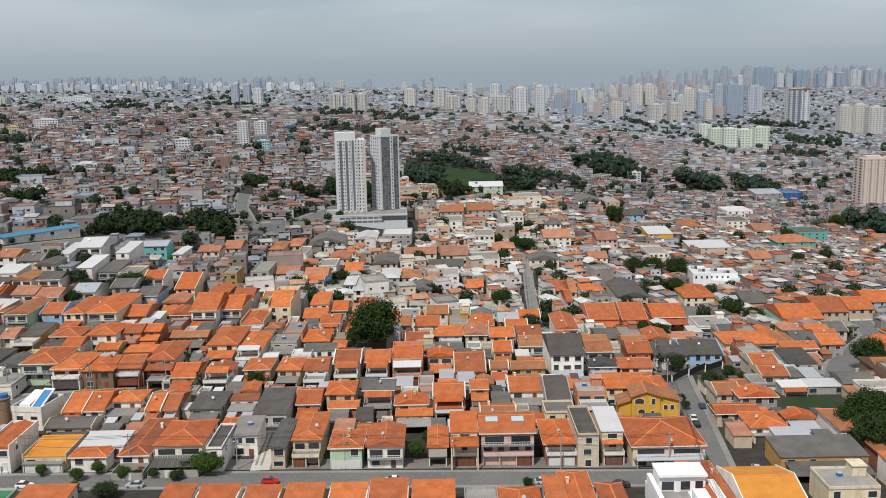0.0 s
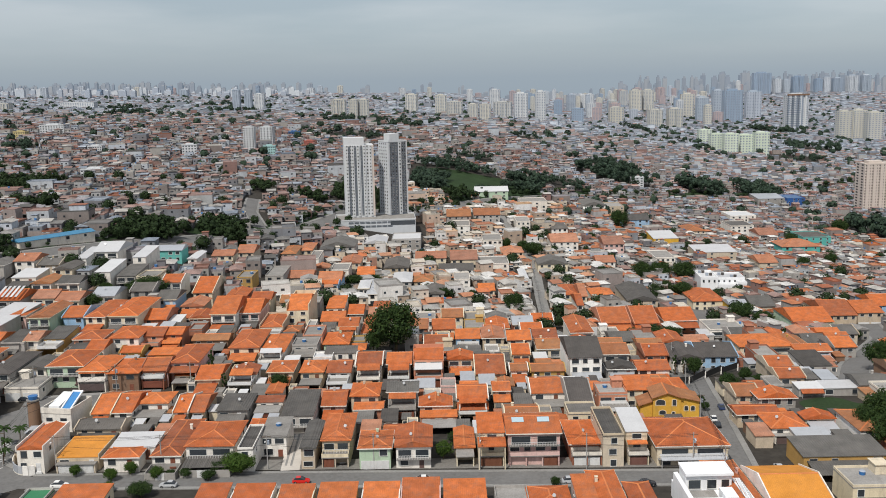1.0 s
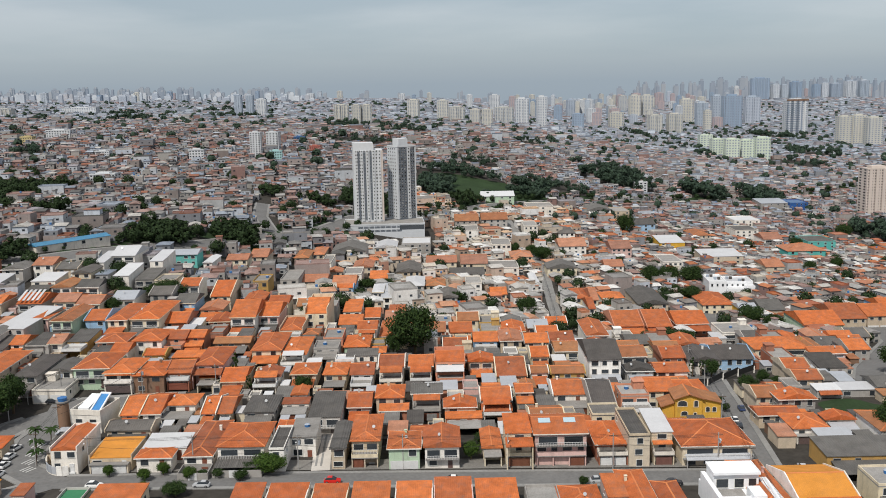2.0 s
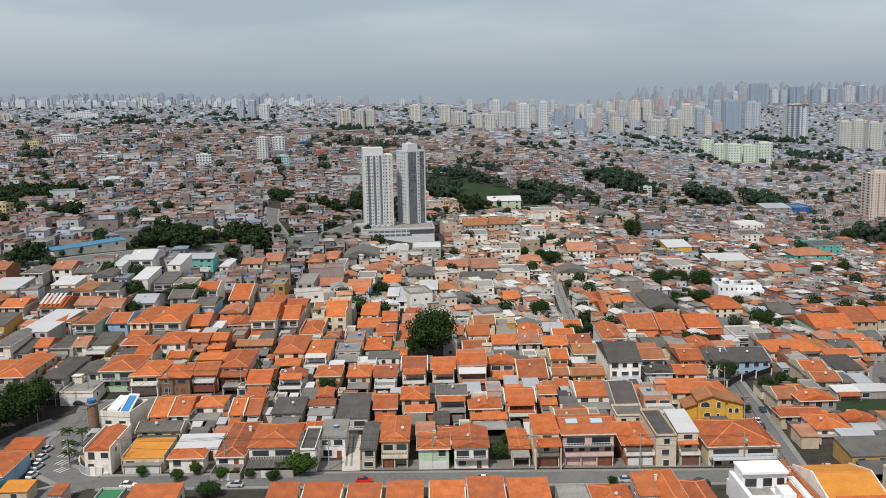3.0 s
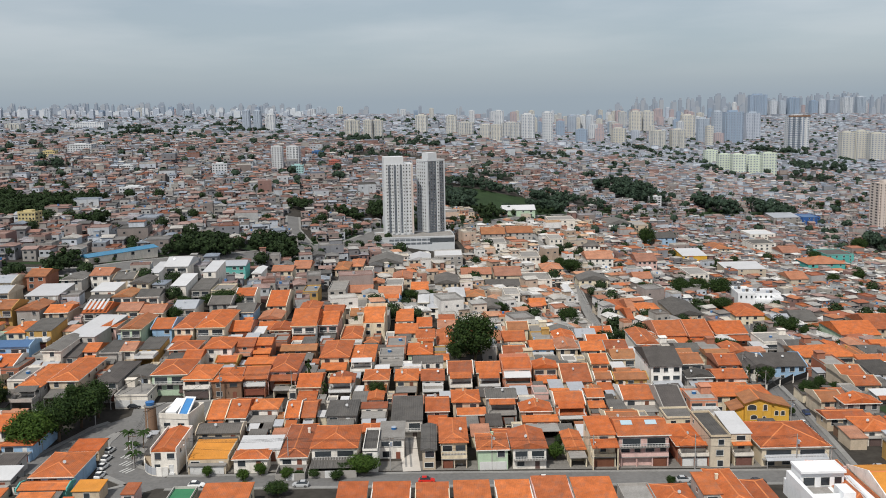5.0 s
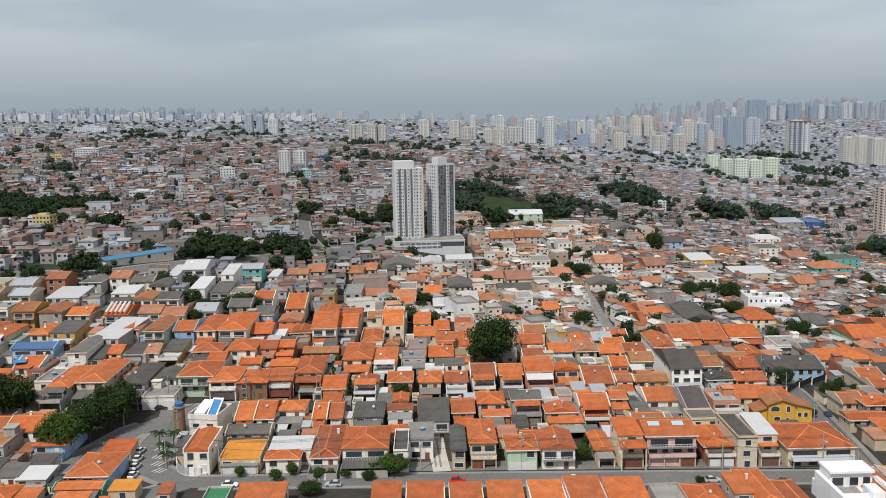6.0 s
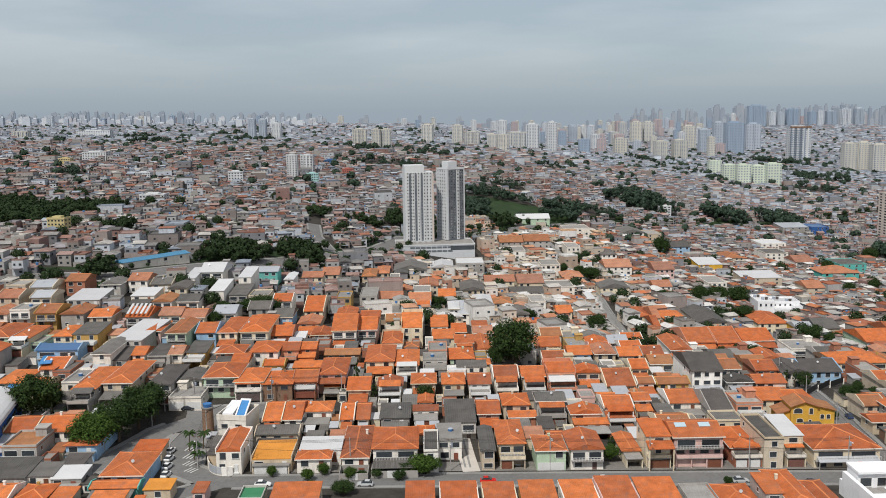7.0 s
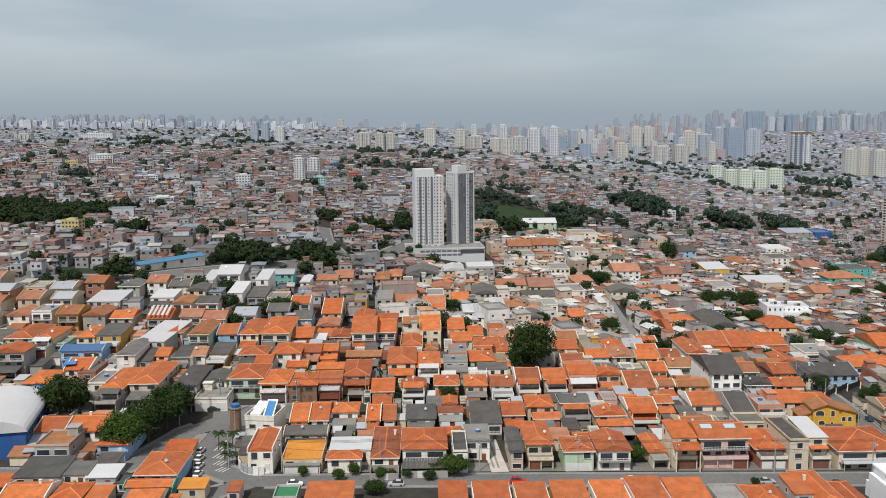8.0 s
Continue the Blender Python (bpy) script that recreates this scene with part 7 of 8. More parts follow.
for a, b, c, d in WOODS:
    ok &= ((tx - a) / (c + 4)) ** 2 + ((ty - b) / (d + 4)) ** 2 > 1
for line, half, _, _ in STREETS:
    for (ax, ay), (bx, by) in zip(line, line[1:]):
        t = np.clip(((tx - ax) * (bx - ax) + (ty - ay) * (by - ay)) / ((bx - ax) ** 2 + (by - ay) ** 2), 0, 1)
        ok &= np.hypot(tx - ax - t * (bx - ax), ty - ay - t * (by - ay)) > half + tw * 0.4 + (11 if half > 10 else 0)
tx, ty, tw, td = tx[ok], ty[ok], tw[ok], td[ok]
# lean-tos and back rooms built against the houses
low = np.flatnonzero((ty < 1172) & (rng.random(len(tx)) < 0.6))
tx = np.concatenate([tx, tx[low] + tw[low] * rng.uniform(-0.4, 0.4, len(low))])
ty = np.concatenate([ty, ty[low] - td[low] * rng.uniform(0.30, 0.45, len(low))])
tw, td = np.concatenate([tw, tw[low] * rng.uniform(0.35, 0.6, len(low))]), np.concatenate([td, td[low] * 0.42])


def town(name, pick, roof_mat, wall_mat, label, fine=True):
    """Houses as stuff: wall boxes, hipped, gabled and parapeted roofs, upper rooms, yard walls, tanks and window boxes."""
    x, y, n = tx[pick], ty[pick], int(pick.sum())
    w, d = tw[pick] * rng.uniform(0.40, 0.56, n), td[pick] * rng.uniform(0.34, 0.48, n)
    h = rng.choice([3.0, 4.2, 5.4, 6.0, 7.8], n, p=[0.36, 0.24, 0.22, 0.12, 0.06]) * rng.uniform(0.85, 1.15, n) * np.clip(tw[pick] / 7.0, 0.62, 1.1)
    big = rng.random(n) < 0.025
    w, d, h = np.where(big, w * rng.uniform(1.6, 2.4, n), w), np.where(big, d * rng.uniform(1.2, 1.6, n), d), np.where(big, h + 3.2, h)
    z = land(x, y)
    ang = rng.normal(0, 0.06, n) + 0.25 * np.sin(x / 260 + y / 520)
    ca, sa = np.cos(ang), np.sin(ang)
    flat = (rng.random(n) < 0.42) | big
    rise = 0.30 * np.minimum(w, d) + 0.1
    ridge = rng.choice([0.0, 0.45, 1.0], n, p=[0.12, 0.33, 0.55])
    turned = rng.random(n) < 0.45

    def world_of(keep, lx, ly, lz):
        c, s = ca[keep, None], sa[keep, None]
        return np.stack([x[keep, None] + lx * c - ly * s, y[keep, None] + lx * s + ly * c, z[keep, None] + lz], -1)

    sx, sy = np.array([-1, 1, 1, -1]), np.array([-1, -1, 1, 1])
    sides = [(0, 1, 5, 4), (1, 2, 6, 5), (2, 3, 7, 6), (3, 0, 4, 7)]
    lid = [(4, 5, 6, 7)]
    heaps = {key: [[], [], 0] for key in ("walls", "roofs", "windows", "tanks")}

    def heap(key, pts, faces):
        verts_, faces_, count = heaps[key]
        m = pts.shape[1]
        verts_.append(pts.reshape(-1, 3))
        faces_ += (np.arange(len(pts))[:, None, None] * m + count + np.array(faces)[None]).reshape(-1, 4).tolist()
        heaps[key][2] += len(pts) * m

    def block(key, keep, cx, cy, hx, hy, z0, z1, faces):
        lx = np.concatenate([cx[:, None] + sx * hx[:, None]] * 2, 1)
        ly = np.concatenate([cy[:, None] + sy * hy[:, None]] * 2, 1)
        lz = np.concatenate([z0[:, None] + 0 * sx, z1[:, None] + 0 * sx], 1)
        heap(key, world_of(keep, lx, ly, lz), faces)

    every, none = np.arange(n), np.zeros(n)
    block("walls", every, none, none, w, d, none - 3.0, h, sides)
    # pitched roofs: an eave ring and a ridge
    k = np.flatnonzero(~flat)
    ew, ed, hk = w[k] + 0.45, d[k] + 0.45, h[k]
    rx = np.where(turned[k, None], 0.0, sx * (ew * ridge[k])[:, None])
    ry = np.where(turned[k, None], sy * (ed * ridge[k])[:, None], 0.0)
    eave = world_of(k, sx * ew[:, None], sy * ed[:, None], hk[:, None] + 0 * sx)
    heap("roofs", np.concatenate([eave, world_of(k, rx, ry, (hk + rise[k])[:, None] + 0 * sx)], 1), sides + lid)
    # flat roofs behind a parapet
    k = np.flatnonzero(flat)
    hk, lip = h[k, None] + 0 * sx, rng.uniform(0.3, 1.0, len(k))[:, None]
    rings = [world_of(k, sx * (w[k, None] - inset), sy * (d[k, None] - inset), hk + up) for inset, up in ((0.0, 0 * lip), (0.0, lip), (0.22, lip), (0.22, 0 * lip + 0.08))]
    faces = [tuple(4 * r + q for q in (a, b)) + tuple(4 * (r + 1) + q for q in (b, a)) for r in range(3) for a, b in ((0, 1), (1, 2), (2, 3), (3, 0))]
    heap("roofs", np.concatenate(rings, 1), faces + [(12, 13, 14, 15)])
    if fine:
        # upper rooms and stair heads on flat roofs
        k = np.flatnonzero(flat & (rng.random(n) < 0.24))
        hx, hy = w[k] * rng.uniform(0.3, 0.6, len(k)), d[k] * rng.uniform(0.25, 0.55, len(k))
        cx, cy = (w[k] - hx) * rng.uniform(-0.9, 0.9, len(k)), (d[k] - hy) * rng.uniform(-0.3, 0.9, len(k))
        top = h[k] + rng.uniform(2.2, 2.8, len(k))
        block("walls", k, cx, cy, hx, hy, h[k], top, sides)
        block("roofs", k, cx, cy, hx + 0.3, hy + 0.3, top, top + 0.25, sides + lid)
        # low yard walls in front and lean-to roofs at the side
        k = np.flatnonzero(rng.random(n) < 0.45)
        block("walls", k, none[k], -d[k] - 1.6, w[k], none[k] + 0.1, none[k] - 1, none[k] + rng.uniform(1.4, 2.6, len(k)), sides + lid)
        k = np.flatnonzero(rng.random(n) < 0.35)
        reach = rng.uniform(0.8, 1.7, len(k))
        block("roofs", k, none[k], -d[k] - reach, w[k] * rng.uniform(0.4, 1.0, len(k)), reach, h[k] * 0.5, h[k] * 0.5 + 0.14, sides + lid)
        # round water tanks
        k = np.flatnonzero(flat & (rng.random(n) < 0.35))
        turn = np.arange(8) * math.tau / 8
        cx, cy = w[k] * rng.uniform(-0.6, 0.6, len(k)), d[k] * rng.uniform(-0.4, 0.6, len(k))
        low_, high_ = [world_of(k, cx[:, None] + r * np.cos(turn), cy[:, None] + r * np.sin(turn), h[k, None] + up + 0 * turn) for r, up in ((0.55, 0.1), (0.7, 1.15))]
        heap("tanks", np.concatenate([low_, high_], 1), [(q, (q + 1) % 8, 8 + (q + 1) % 8, 8 + q) for q in range(8)] + [(8, 9, 10, 11), (8, 11, 12, 15), (12, 13, 14, 15)])
        # window boxes on the sides that face the valley
        for fx, fz in ((-0.55, 0.74), (0.45, 0.74), (-0.5, 0.28), (0.5, 0.26)):
            k = np.flatnonzero(rng.random(n) < 0.72)
            half = rng.uniform(0.45, 0.8, len(k))
            block("windows", k, fx * w[k], -d[k] - 0.01, half, none[k] + 0.06, h[k] * fz - 0.5, h[k] * fz + 0.5, sides + lid)
        for s_ in (-1, 1):
            k = np.flatnonzero(rng.random(n) < 0.5)
            block("windows", k, s_ * (w[k] + 0.01), d[k] * rng.uniform(-0.5, 0.3, len(k)), none[k] + 0.06, none[k] + 0.5, h[k] * 0.72 - 0.45, h[k] * 0.72 + 0.45, sides + lid)
    top = tagged(new(name), label, "houses", kind="stuff")
    for key, mat in (("walls", wall_mat), ("roofs", roof_mat), ("windows", "glass_dark"), ("tanks", "town_tank")):
        verts_, faces_, count = heaps[key]
        if count:
            data = bpy.data.meshes.new(name + "_" + key)
            data.from_pydata(np.concatenate(verts_).tolist(), [], faces_)
            data.materials.append(MATS[mat])
            tagged(part(key, data, None, top), kind="stuff")


# West takes the palette darkened for cloud shade, the middle the sunlit one.
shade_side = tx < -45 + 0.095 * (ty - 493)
east_side = tx > 105 + 0.076 * (ty - 493)
town("eastside_houses", (ty < 841) & east_side, "eastside_roof", "town_wall", "crowded low houses with clay and dark grey roofs")
town("valley_houses", (ty < 841) & ~shade_side & ~east_side, "valley_sunlit_roof", "valley_sunlit_wall", "crowded low houses with clay and grey roofs in the valley")
town("riverside_houses", (ty < 841) & shade_side, "riverside_shade_roof", "town_wall", "crowded low houses with brown and grey roofs beyond the avenue")
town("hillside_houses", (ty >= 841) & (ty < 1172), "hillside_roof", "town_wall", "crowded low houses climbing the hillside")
town("hilltop_houses", (ty >= 1172) & (ty < 1566), "haze_uphill_roof", "town_wall", "small brown and grey roofs towards the hilltop", False)
town("far_houses", ty >= 1566, "haze_roof", "haze_wall", "distant carpet of small roofs", False)

# trees scattered through the town, too many to count
def scattered(name, spots_xyh, label, seed, leaves=60):
    g = np.random.default_rng(seed)
    x, y, h = (np.repeat(v, leaves) for v in spots_xyh)
    n = len(x)
    u = g.normal(size=(n, 3)) * (1, 1, 0.9)
    u /= np.linalg.norm(u, axis=1, keepdims=True)
    u *= g.uniform(0.55, 1.0, (n, 1))
    mid = np.stack([x, y, land(x, y) + h * 0.56], -1) + u * np.stack([h * 0.46, h * 0.46, h * 0.40], -1)
    a = np.cross(u, g.normal(size=(n, 3)))
    a /= np.linalg.norm(a, axis=1, keepdims=True)
    b = np.cross(u, a)
    b /= np.linalg.norm(b, axis=1, keepdims=True)
    s = (h * g.uniform(0.12, 0.22, n) * math.sqrt(60 / leaves))[:, None]
    pts = np.stack([mid - a * s, mid + b * s * 0.7 - u * s * 0.3, mid + a * s, mid - b * s * 0.7 - u * s * 0.2], 1)
    data = bpy.data.meshes.new(name)
    data.from_pydata(pts.reshape(-1, 3).tolist(), [], np.arange(4 * n).reshape(-1, 4).tolist())
    data.materials.append(MATS["leaf_haze" if leaves < 100 else "leaf_mid"])
    return tagged(new(name, data), label, "trees", kind="stuff")


sp = np.random.default_rng(21)
many = 1900
sy_ = 383 + 2680 * sp.random(many) ** 1.5
sx_ = sp.uniform(-0.50, 0.50, many) * (sy_ + 30)
sh_ = sp.uniform(4.5, 9.5, many) * (1 + sy_ / 3950)
keep_ = np.ones(many, bool)
for fx, fy, fw, fd in FOOT:
    keep_ &= ~((np.abs(sx_ - fx) < fw + 1.5) & (np.abs(sy_ - fy) < fd + 1.5))
for line, _, wide, _ in STREETS:
    for (ax, ay), (bx, by) in zip(line, line[1:]):
        t = np.clip(((sx_ - ax) * (bx - ax) + (sy_ - ay) * (by - ay)) / ((bx - ax) ** 2 + (by - ay) ** 2), 0, 1)
        keep_ &= np.hypot(sx_ - ax - t * (bx - ax), sy_ - ay - t * (by - ay)) > wide / 2 + 2
near_, far_ = keep_ & (sy_ < 778) & (sp.random(many) < 0.6), keep_ & (sy_ >= 778)
scattered("garden_trees", (sx_[near_], sy_[near_], sh_[near_]), "small dark green garden trees between the roofs", 8, 420)
plain_y = sp.uniform(1500, 3900, 400)
plain_x = sp.uniform(0.2, 0.46, 400) * plain_y + 60 * np.sin(plain_y / 90)
scattered("plain_trees", (plain_x, plain_y, sp.uniform(8, 15, 400)), "dark green trees in loose rows over the far plain", 12)
scattered("hillside_trees", (sx_[far_], sy_[far_], sh_[far_]), "small dark green trees dotted over the hillside", 10)
# rows of trees along the avenue
row_x, row_y = [], []
for (ax, ay), (bx, by) in zip(STREETS[10][0], STREETS[10][0][1:]):
    length = math.hypot(bx - ax, by - ay)
    for k in range(int(length / 7)):
        for side in (-1, 1):
            if fill.random() < 0.7:
                t, off = (k + fill.random()) * 7 / length, side * (9.5 + fill.uniform(0, 3))
                row_x.append(ax + t * (bx - ax) - off * (by - ay) / length)
                row_y.append(ay + t * (by - ay) + off * (bx - ax) / length)
row_x, row_y = np.array(row_x), np.array(row_y)
scattered("avenue_trees", (row_x, row_y, np.where(row_y < 478, 0.5, 1.0) * sp.uniform(4.2, 8, len(row_x))), "rows of dark green trees along the avenue", 9, 260)

# ---- remote skyline ----
def skyline(name, n, r0, r1, mat, high, label, seed, west=-0.50, east=0.54):
    q = np.random.default_rng(seed)
    bearing = q.uniform(west, east, n * 3)
    thin = np.where(bearing < -0.115, 0.95, np.where(bearing < 0.05, 0.16, np.where(bearing < 0.19, 0.5, 0.95)))
    bearing = bearing[q.random(n * 3) < thin][:n]
    m = len(bearing)
    far = q.uniform(r0, r1, m)
    x, y = far * np.sin(bearing), far * np.cos(bearing)
    w, d = q.uniform(9, 26, m), q.uniform(9, 18, m)
    h = high * q.uniform(0.35, 1.0, m) ** 1.2 * np.where(bearing > 0.19, 1.1, np.where(bearing < -0.115, 0.65, 0.6))
    z = land(x, y)
    sx, sy = np.array([-1, 1, 1, -1, -1, 1, 1, -1]), np.array([-1, -1, 1, 1, -1, -1, 1, 1])
    lift8 = np.where(np.arange(8)[None] < 4, -6.0, h[:, None])
    main = np.stack([x[:, None] + sx * w[:, None] / 2, y[:, None] + sy * d[:, None] / 2, z[:, None] + lift8], -1)
    lift8 = np.where(np.arange(8)[None] < 4, h[:, None], h[:, None] * 1.08 + 2)
    cap = np.stack([x[:, None] + w[:, None] * 0.1 + sx * w[:, None] / 3.4, y[:, None] + sy * d[:, None] / 5, z[:, None] + lift8], -1)
    pts = np.concatenate([main, cap])
    fs = np.array([(0, 1, 5, 4), (1, 2, 6, 5), (2, 3, 7, 6), (3, 0, 4, 7), (4, 5, 6, 7)])
    faces = (np.arange(len(pts))[:, None, None] * 8 + fs[None]).reshape(-1, 4)
    data = bpy.data.meshes.new(name)
    data.from_pydata(pts.reshape(-1, 3).tolist(), [], faces.tolist())
    data.materials.append(MATS[mat])
    return tagged(new(name, data), label, "skyline", kind="structure")


# These far blocks carry haze in their pale bluish base colours.
surface("haze_tower", [(0.46, 0.50, 0.55), (0.36, 0.40, 0.46), (0.52, 0.55, 0.58), (0.42, 0.43, 0.46)], 0.9, by="island", grain=0.1, mottle=0.12, steps=True)
skyline("backdrop", 150, 3100, 4650, "haze_tower", 50, "scattered haze-pale blocks of flats on the far plain", 5, east=-0.08)
skyline("backdrop", 1000, 4720, 5900, "haze_glow_near", 92, "hazy distant city blocks", 3)
skyline("backdrop", 1500, 5900, 7650, "haze_glow_far", 135, "remote hazy skyline of towers on the horizon", 4)


# ---- parked cars ----
CAR = {}


def car_parts():
    def loft(rows, caps=True):
        bm = bmesh.new()
        rings = [[bm.verts.new(p) for p in row] for row in rows]
        n = len(rings[0])
        for a, b in zip(rings, rings[1:]):
            for k in range(n):
                bm.faces.new((a[k], a[(k + 1) % n], b[(k + 1) % n], b[k]))
        bm.faces.new(rings[0][::-1])
        bm.faces.new(rings[-1])
        return bm

    def section(x, w, z0, z1):
        return [(x, -w, z0), (x, w, z0), (x, w * 1.02, (z0 + z1) / 2), (x, w * 0.9, z1), (x, -w * 0.9, z1), (x, -w * 1.02, (z0 + z1) / 2)]

    CAR["body"] = [section(-2.05, 0.70, 0.35, 0.72), section(-1.9, 0.82, 0.24, 0.88), section(-0.9, 0.86, 0.22, 0.93), section(0.7, 0.86, 0.22, 0.93), section(1.7, 0.82, 0.24, 0.80), section(2.05, 0.66, 0.35, 0.62)]
    cabin = [section(-1.75, 0.72, 0.86, 0.95), section(-1.25, 0.72, 0.88, 1.40), section(0.1, 0.72, 0.90, 1.45), section(0.95, 0.74, 0.88, 0.96)]
    CAR["cabin"] = mesh_of("cabin", loft(cabin), "glass_dark")
    bm = bmesh.new()
    box(bm, -1.15, 0.0, -0.63, 0.63, 1.41, 1.48)
    CAR["roof"] = bm
    bm = bmesh.new()
    tube(bm, (0, -0.11, 0), (0, 0.11, 0), 0.31, 0.31, 14)
    CAR["tyre"] = mesh_of("wheel", bm, "tyre")
    bm = bmesh.new()
    tube(bm, (0, -0.125, 0), (0, 0.125, 0), 0.19, 0.19, 10)
    CAR["rim"] = mesh_of("rim", bm, "rim")
    CAR["loft"] = loft


def car(x, y, heading, paint, label):
    if not CAR:
        car_parts()
    key = "body_" + paint
    if key not in CAR:
        CAR[key] = mesh_of("body", CAR["loft"](CAR["body"]), paint)
        data = bpy.data.meshes.new("roof_panel")
        CAR["roof"].to_mesh(data)
        data.materials.append(MATS[paint])
        CAR["top_" + paint] = data
    top = new("car")
    top.matrix_basis = pose(x, y, ground_z(x, y) + 0.22, 0, 0, heading)
    tagged(top, label, "car", "parked cars")
    put("body", CAR[key], top)
    put("cabin", CAR["cabin"], top)
    put("roof_panel", CAR["top_" + paint], top)
    for px in (-1.25, 1.3):
        for py in (-0.78, 0.78):
            wheel = put("wheel", CAR["tyre"], top, px, py, 0.31)
            put("rim", CAR["rim"], wheel)


car(-14.6, 219.6, -2, "car_red", "bright red small car parked at the kerb")
car(-71.0, 218.1, -2, "car_white", "white hatchback parked on the street")
car(-45.5, 217.8, 178, "car_silver", "silver hatchback parked at the kerb")
car(66.6, 216.6, 2, "car_black", "black saloon parked at the kerb")
car(100.2, 271.4, 84, "car_blue", "dark blue car parked on the sloping street")
car(94.8, 260.7, 84, "car_white", "white car parked at the kerb")
car(94.5, 255.9, 84, "car_black", "black car parked behind a white one")
car(100.5, 225.3, 86, "car_silver", "silver car parked beside a wall")
car(-100.4, 243.0, 80, "car_white", "white car in a row along the kerb")
car(-99.2, 237.0, 80, "car_white", "white car in a row along the kerb")
car(-98.1, 231.2, 80, "car_white", "white car in a row along the kerb")
car(-96.9, 225.2, 82, "car_white", "white car in a row along the kerb")
car(-104.1, 277.4, 4, "car_black", "dark saloon parked by the square")
car(49.0, 218.4, 0, "car_silver", "silver car parked on the street")
car(13.8, 219.7, 180, "car_white", "white car parked on the street")



# ---- poles and overhead lines ----
POLE = {}


def utility_pole(x, y, lamp=0):
    if not POLE:
        bm = bmesh.new()
        tube(bm, (0, 0, -1), (0, 0, 9.2), 0.17, 0.11, 8)
        POLE["shaft"] = mesh_of("shaft", bm, "pole_concrete")
        bm = bmesh.new()
        box(bm, -1.1, 1.1, -0.06, 0.06, 8.5, 8.64)
        POLE["crossarm"] = mesh_of("crossarm", bm, "bark")
        bm = bmesh.new()
        tube(bm, (0.4, 0, 6.6), (0.4, 0, 7.6), 0.28, 0.28, 10)
        POLE["transformer"] = mesh_of("transformer", bm, "tank_grey")
        bm = bmesh.new()
        tube(bm, (0, 0, 7.4), (0, -1.8, 8.0), 0.04, 0.04, 6)
        POLE["lamp_arm"] = mesh_of("lamp_arm", bm, "pole_concrete")
        bm = bmesh.new()
        box(bm, -0.14, 0.14, -2.3, -1.7, 7.95, 8.08)
        POLE["lamp_head"] = mesh_of("lamp_head", bm, "gate_white")
    top = new("utility_pole")
    top.matrix_basis = pose(x, y, ground_z(x, y), 0, 0, 0)
    tagged(top, "grey concrete utility pole with a crossarm carrying cables", "utility pole", "street poles")
    put("shaft", POLE["shaft"], top)
    put("crossarm", POLE["crossarm"], top)
    if lamp:
        arm = put("lamp_arm", POLE["lamp_arm"], top)
        put("lamp_head", POLE["lamp_head"], arm)
    if lamp == 2:
        put("transformer", POLE["transformer"], top)
    return top


def cable_run(spots):
    """Sagging lines from pole to pole."""
    for a, b in zip(spots, spots[1:]):
        for off, z, sag in ((-0.9, 8.66, 0.5), (0.0, 8.66, 0.5), (0.9, 8.66, 0.55), (0.15, 6.4, 0.7)):
            rings = []
            bm = bmesh.new()
            p = Vector((a[0] + off * 0.3, a[1] + off, ground_z(*a) + z))
            q = Vector((b[0] + off * 0.3, b[1] + off, ground_z(*b) + z))
            side = Vector((q.y - p.y, p.x - q.x, 0)).normalized() * 0.035
            for k in range(9):
                s = k / 8
                mid = p.lerp(q, s) - Vector((0, 0, 4 * sag * s * (1 - s)))
                rings.append([bm.verts.new(mid + e) for e in (side, Vector((0, 0, 0.035)), -side, Vector((0, 0, -0.035)))])
            for u, v in zip(rings, rings[1:]):
                for k in range(4):
                    bm.faces.new((u[k], u[(k + 1) % 4], v[(k + 1) % 4], v[k]))
            tagged(part("overhead_cable", bm, "cable"), "thin black overhead cable sagging between two poles", "cable", "overhead cables")


RUNS = [
    [(-75.8, 228.4), (-49.9, 228.2), (-23.9, 227.9), (2.1, 227.7), (28.1, 227.5), (54.1, 227.2), (80.1, 227.0)],
    [(-118.8, 244.0), (-111.6, 264.5), (-102.8, 281.4)],
    [(81.9, 184.7), (85.1, 217.9), (90.1, 257.3), (95.1, 292.3), (99.3, 327.5)],
    [(-90.3, 231.5), (-92.5, 252.0), (-78.9, 282.8), (-57.1, 285.2)],
    [(62.9, 406.9), (68.1, 474.2), (72.1, 538.2)],
]
for run in RUNS:
    for k, (x, y) in enumerate(run):
        utility_pole(x, y, (1, 0, 2, 0)[k % 4])
    cable_run(run)


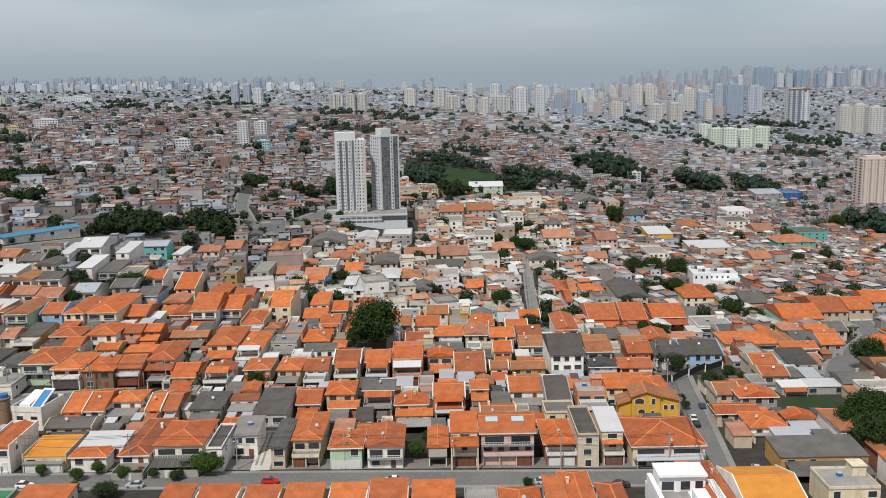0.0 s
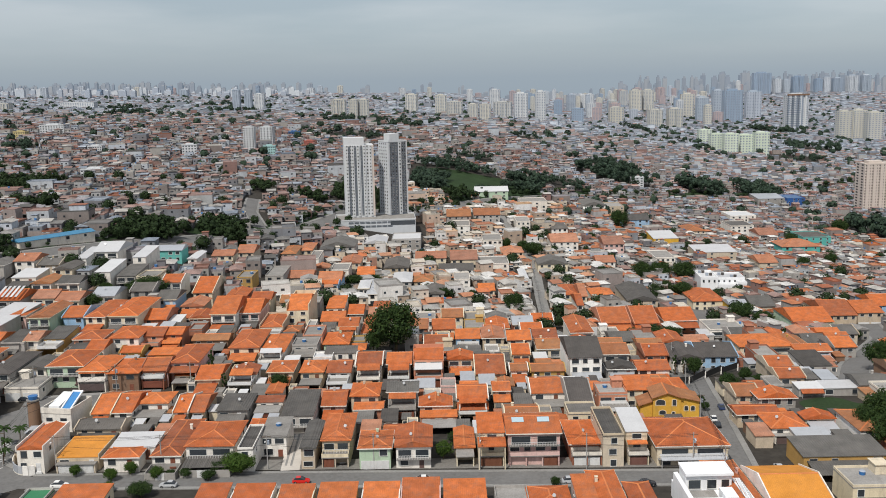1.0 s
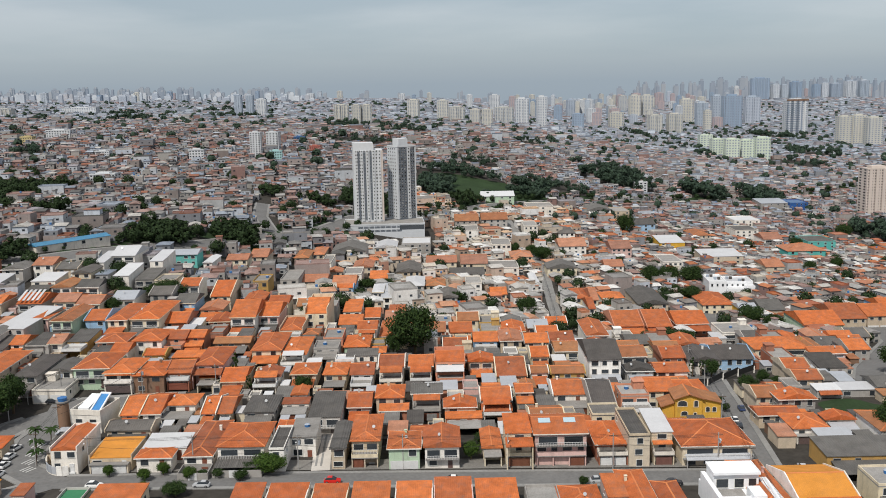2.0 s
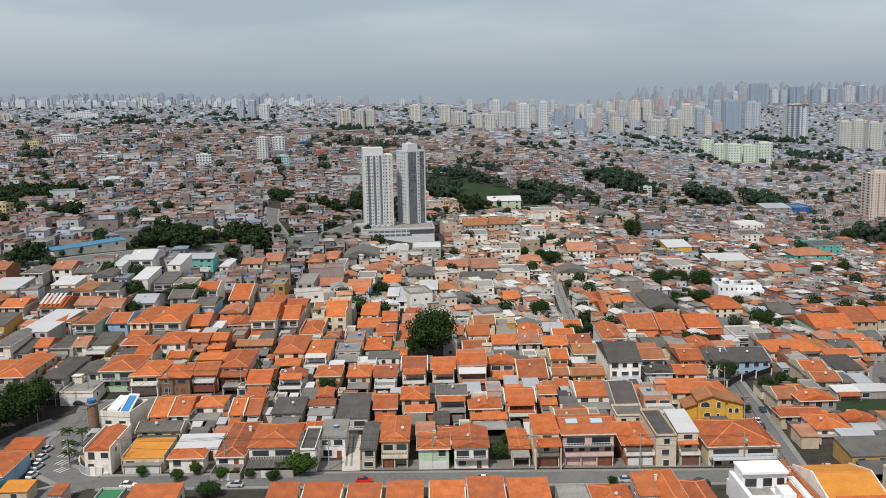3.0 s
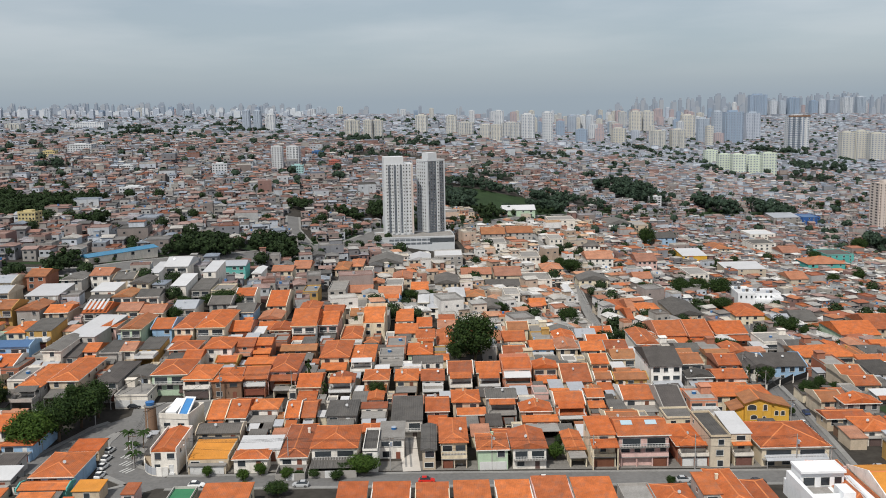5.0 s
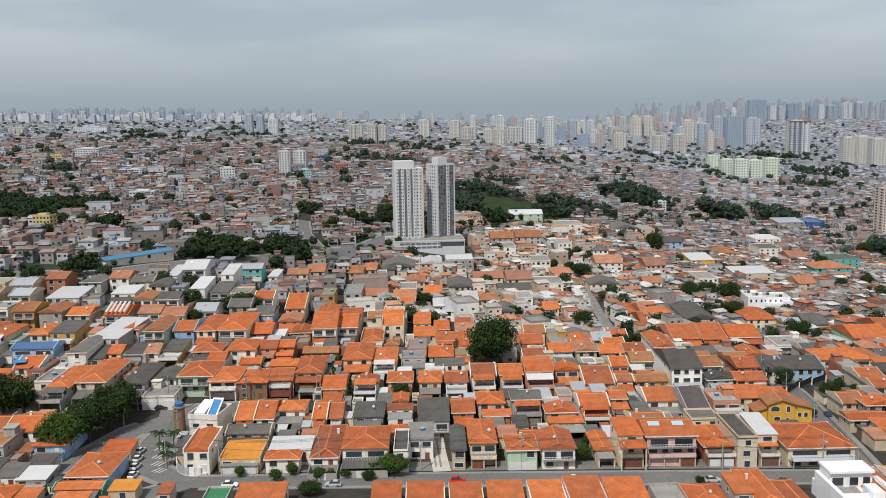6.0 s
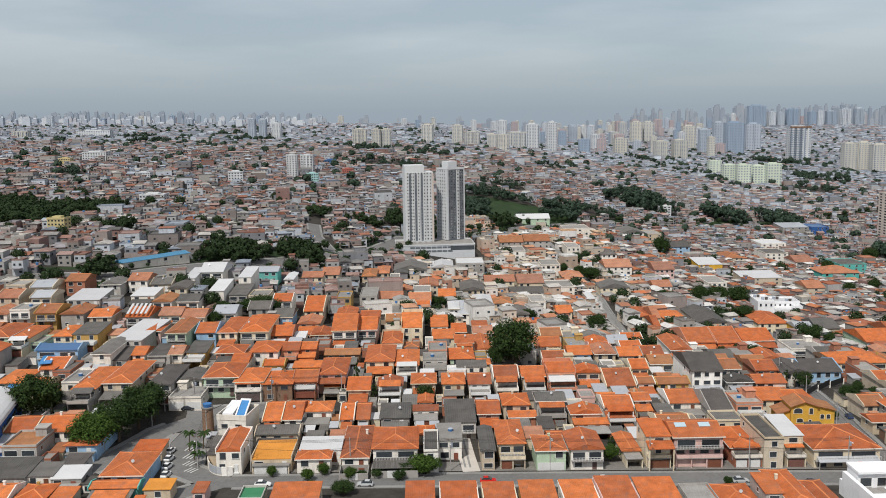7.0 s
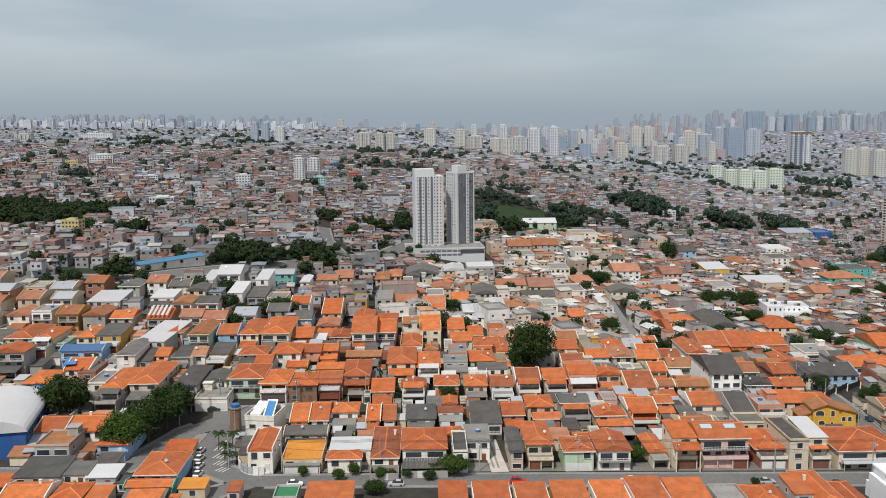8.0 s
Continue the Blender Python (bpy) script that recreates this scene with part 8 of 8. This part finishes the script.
# ---- palms by the square ----
def palm(x, y, high, seed):
    r = random.Random(seed)
    top = new("palm_tree")
    top.matrix_basis = pose(x, y, ground_z(x, y))
    tagged(top, "feathery green palm on a slim grey trunk by the kerb", "palm tree", "palms by the square")
    bm = bmesh.new()
    for k in range(5):
        tube(bm, (0.06 * k, 0, high * k / 5 - (0.5 if k == 0 else 0)), (0.06 * (k + 1), 0, high * (k + 1) / 5), 0.2 - 0.02 * k, 0.18 - 0.02 * k, 8)
    part("trunk", bm, "bark", top)
    for q in range(13):
        t = q * math.tau / 13 + r.uniform(-0.2, 0.2)
        reach, lift_ = r.uniform(1.9, 2.7), r.uniform(0.3, 1.3)
        bm = bmesh.new()
        spine = []
        for k in range(7):
            s = k / 6
            spine.append(Vector((0.3 + math.cos(t) * reach * s, math.sin(t) * reach * s, high + lift_ * math.sin(s * 2.4) - 0.9 * s * s)))
        side = Vector((-math.sin(t), math.cos(t), 0))
        rows_ = []
        for k, p in enumerate(spine):
            wide = 0.42 * math.sin(math.pi * (0.12 + 0.86 * k / 6))
            rows_.append([bm.verts.new(p - side * wide - Vector((0, 0, wide * 0.6))), bm.verts.new(p), bm.verts.new(p + side * wide - Vector((0, 0, wide * 0.6)))])
        for a, b in zip(rows_, rows_[1:]):
            bm.faces.new((a[0], a[1], b[1], b[0]))
            bm.faces.new((a[1], a[2], b[2], b[1]))
        part("frond", bm, "leaf", top)


palm(-92.7, 237.6, 4.2, 3)
palm(-95.8, 244.6, 5.0, 4)
palm(-92.2, 245.8, 4.6, 5)
palm(-90.8, 232.9, 3.4, 6)


# curved white boundary wall with a grey fence at the street corner
corner_wall = new("corner_wall")
corner_wall.matrix_basis = pose(-81.8, 236.3, ground_z(-82, 236))
tagged(corner_wall, "curved white boundary wall with a grey slatted gate at the corner", "wall")
for k in range(9):
    t0, t1 = math.radians(170 + k * 13), math.radians(170 + (k + 1) * 13 - 0.8)
    outline = [(6.6 * math.cos(t0), 11.0 * math.sin(t0)), (6.6 * math.cos(t1), 11.0 * math.sin(t1)), (6.35 * math.cos(t1), 10.75 * math.sin(t1)), (6.35 * math.cos(t0), 10.75 * math.sin(t0))]
    bm = bmesh.new()
    prism(bm, outline, -0.5, 2.6 if k not in (4, 5, 6) else 0.5)
    part("wall_panel", bm, "white_wall", corner_wall)
    if k in (4, 5, 6):
        bm = bmesh.new()
        prism(bm, outline, 0.5, 2.4)
        part("fence_panel", bm, "grey_metal", corner_wall, "grey metal fence panel")
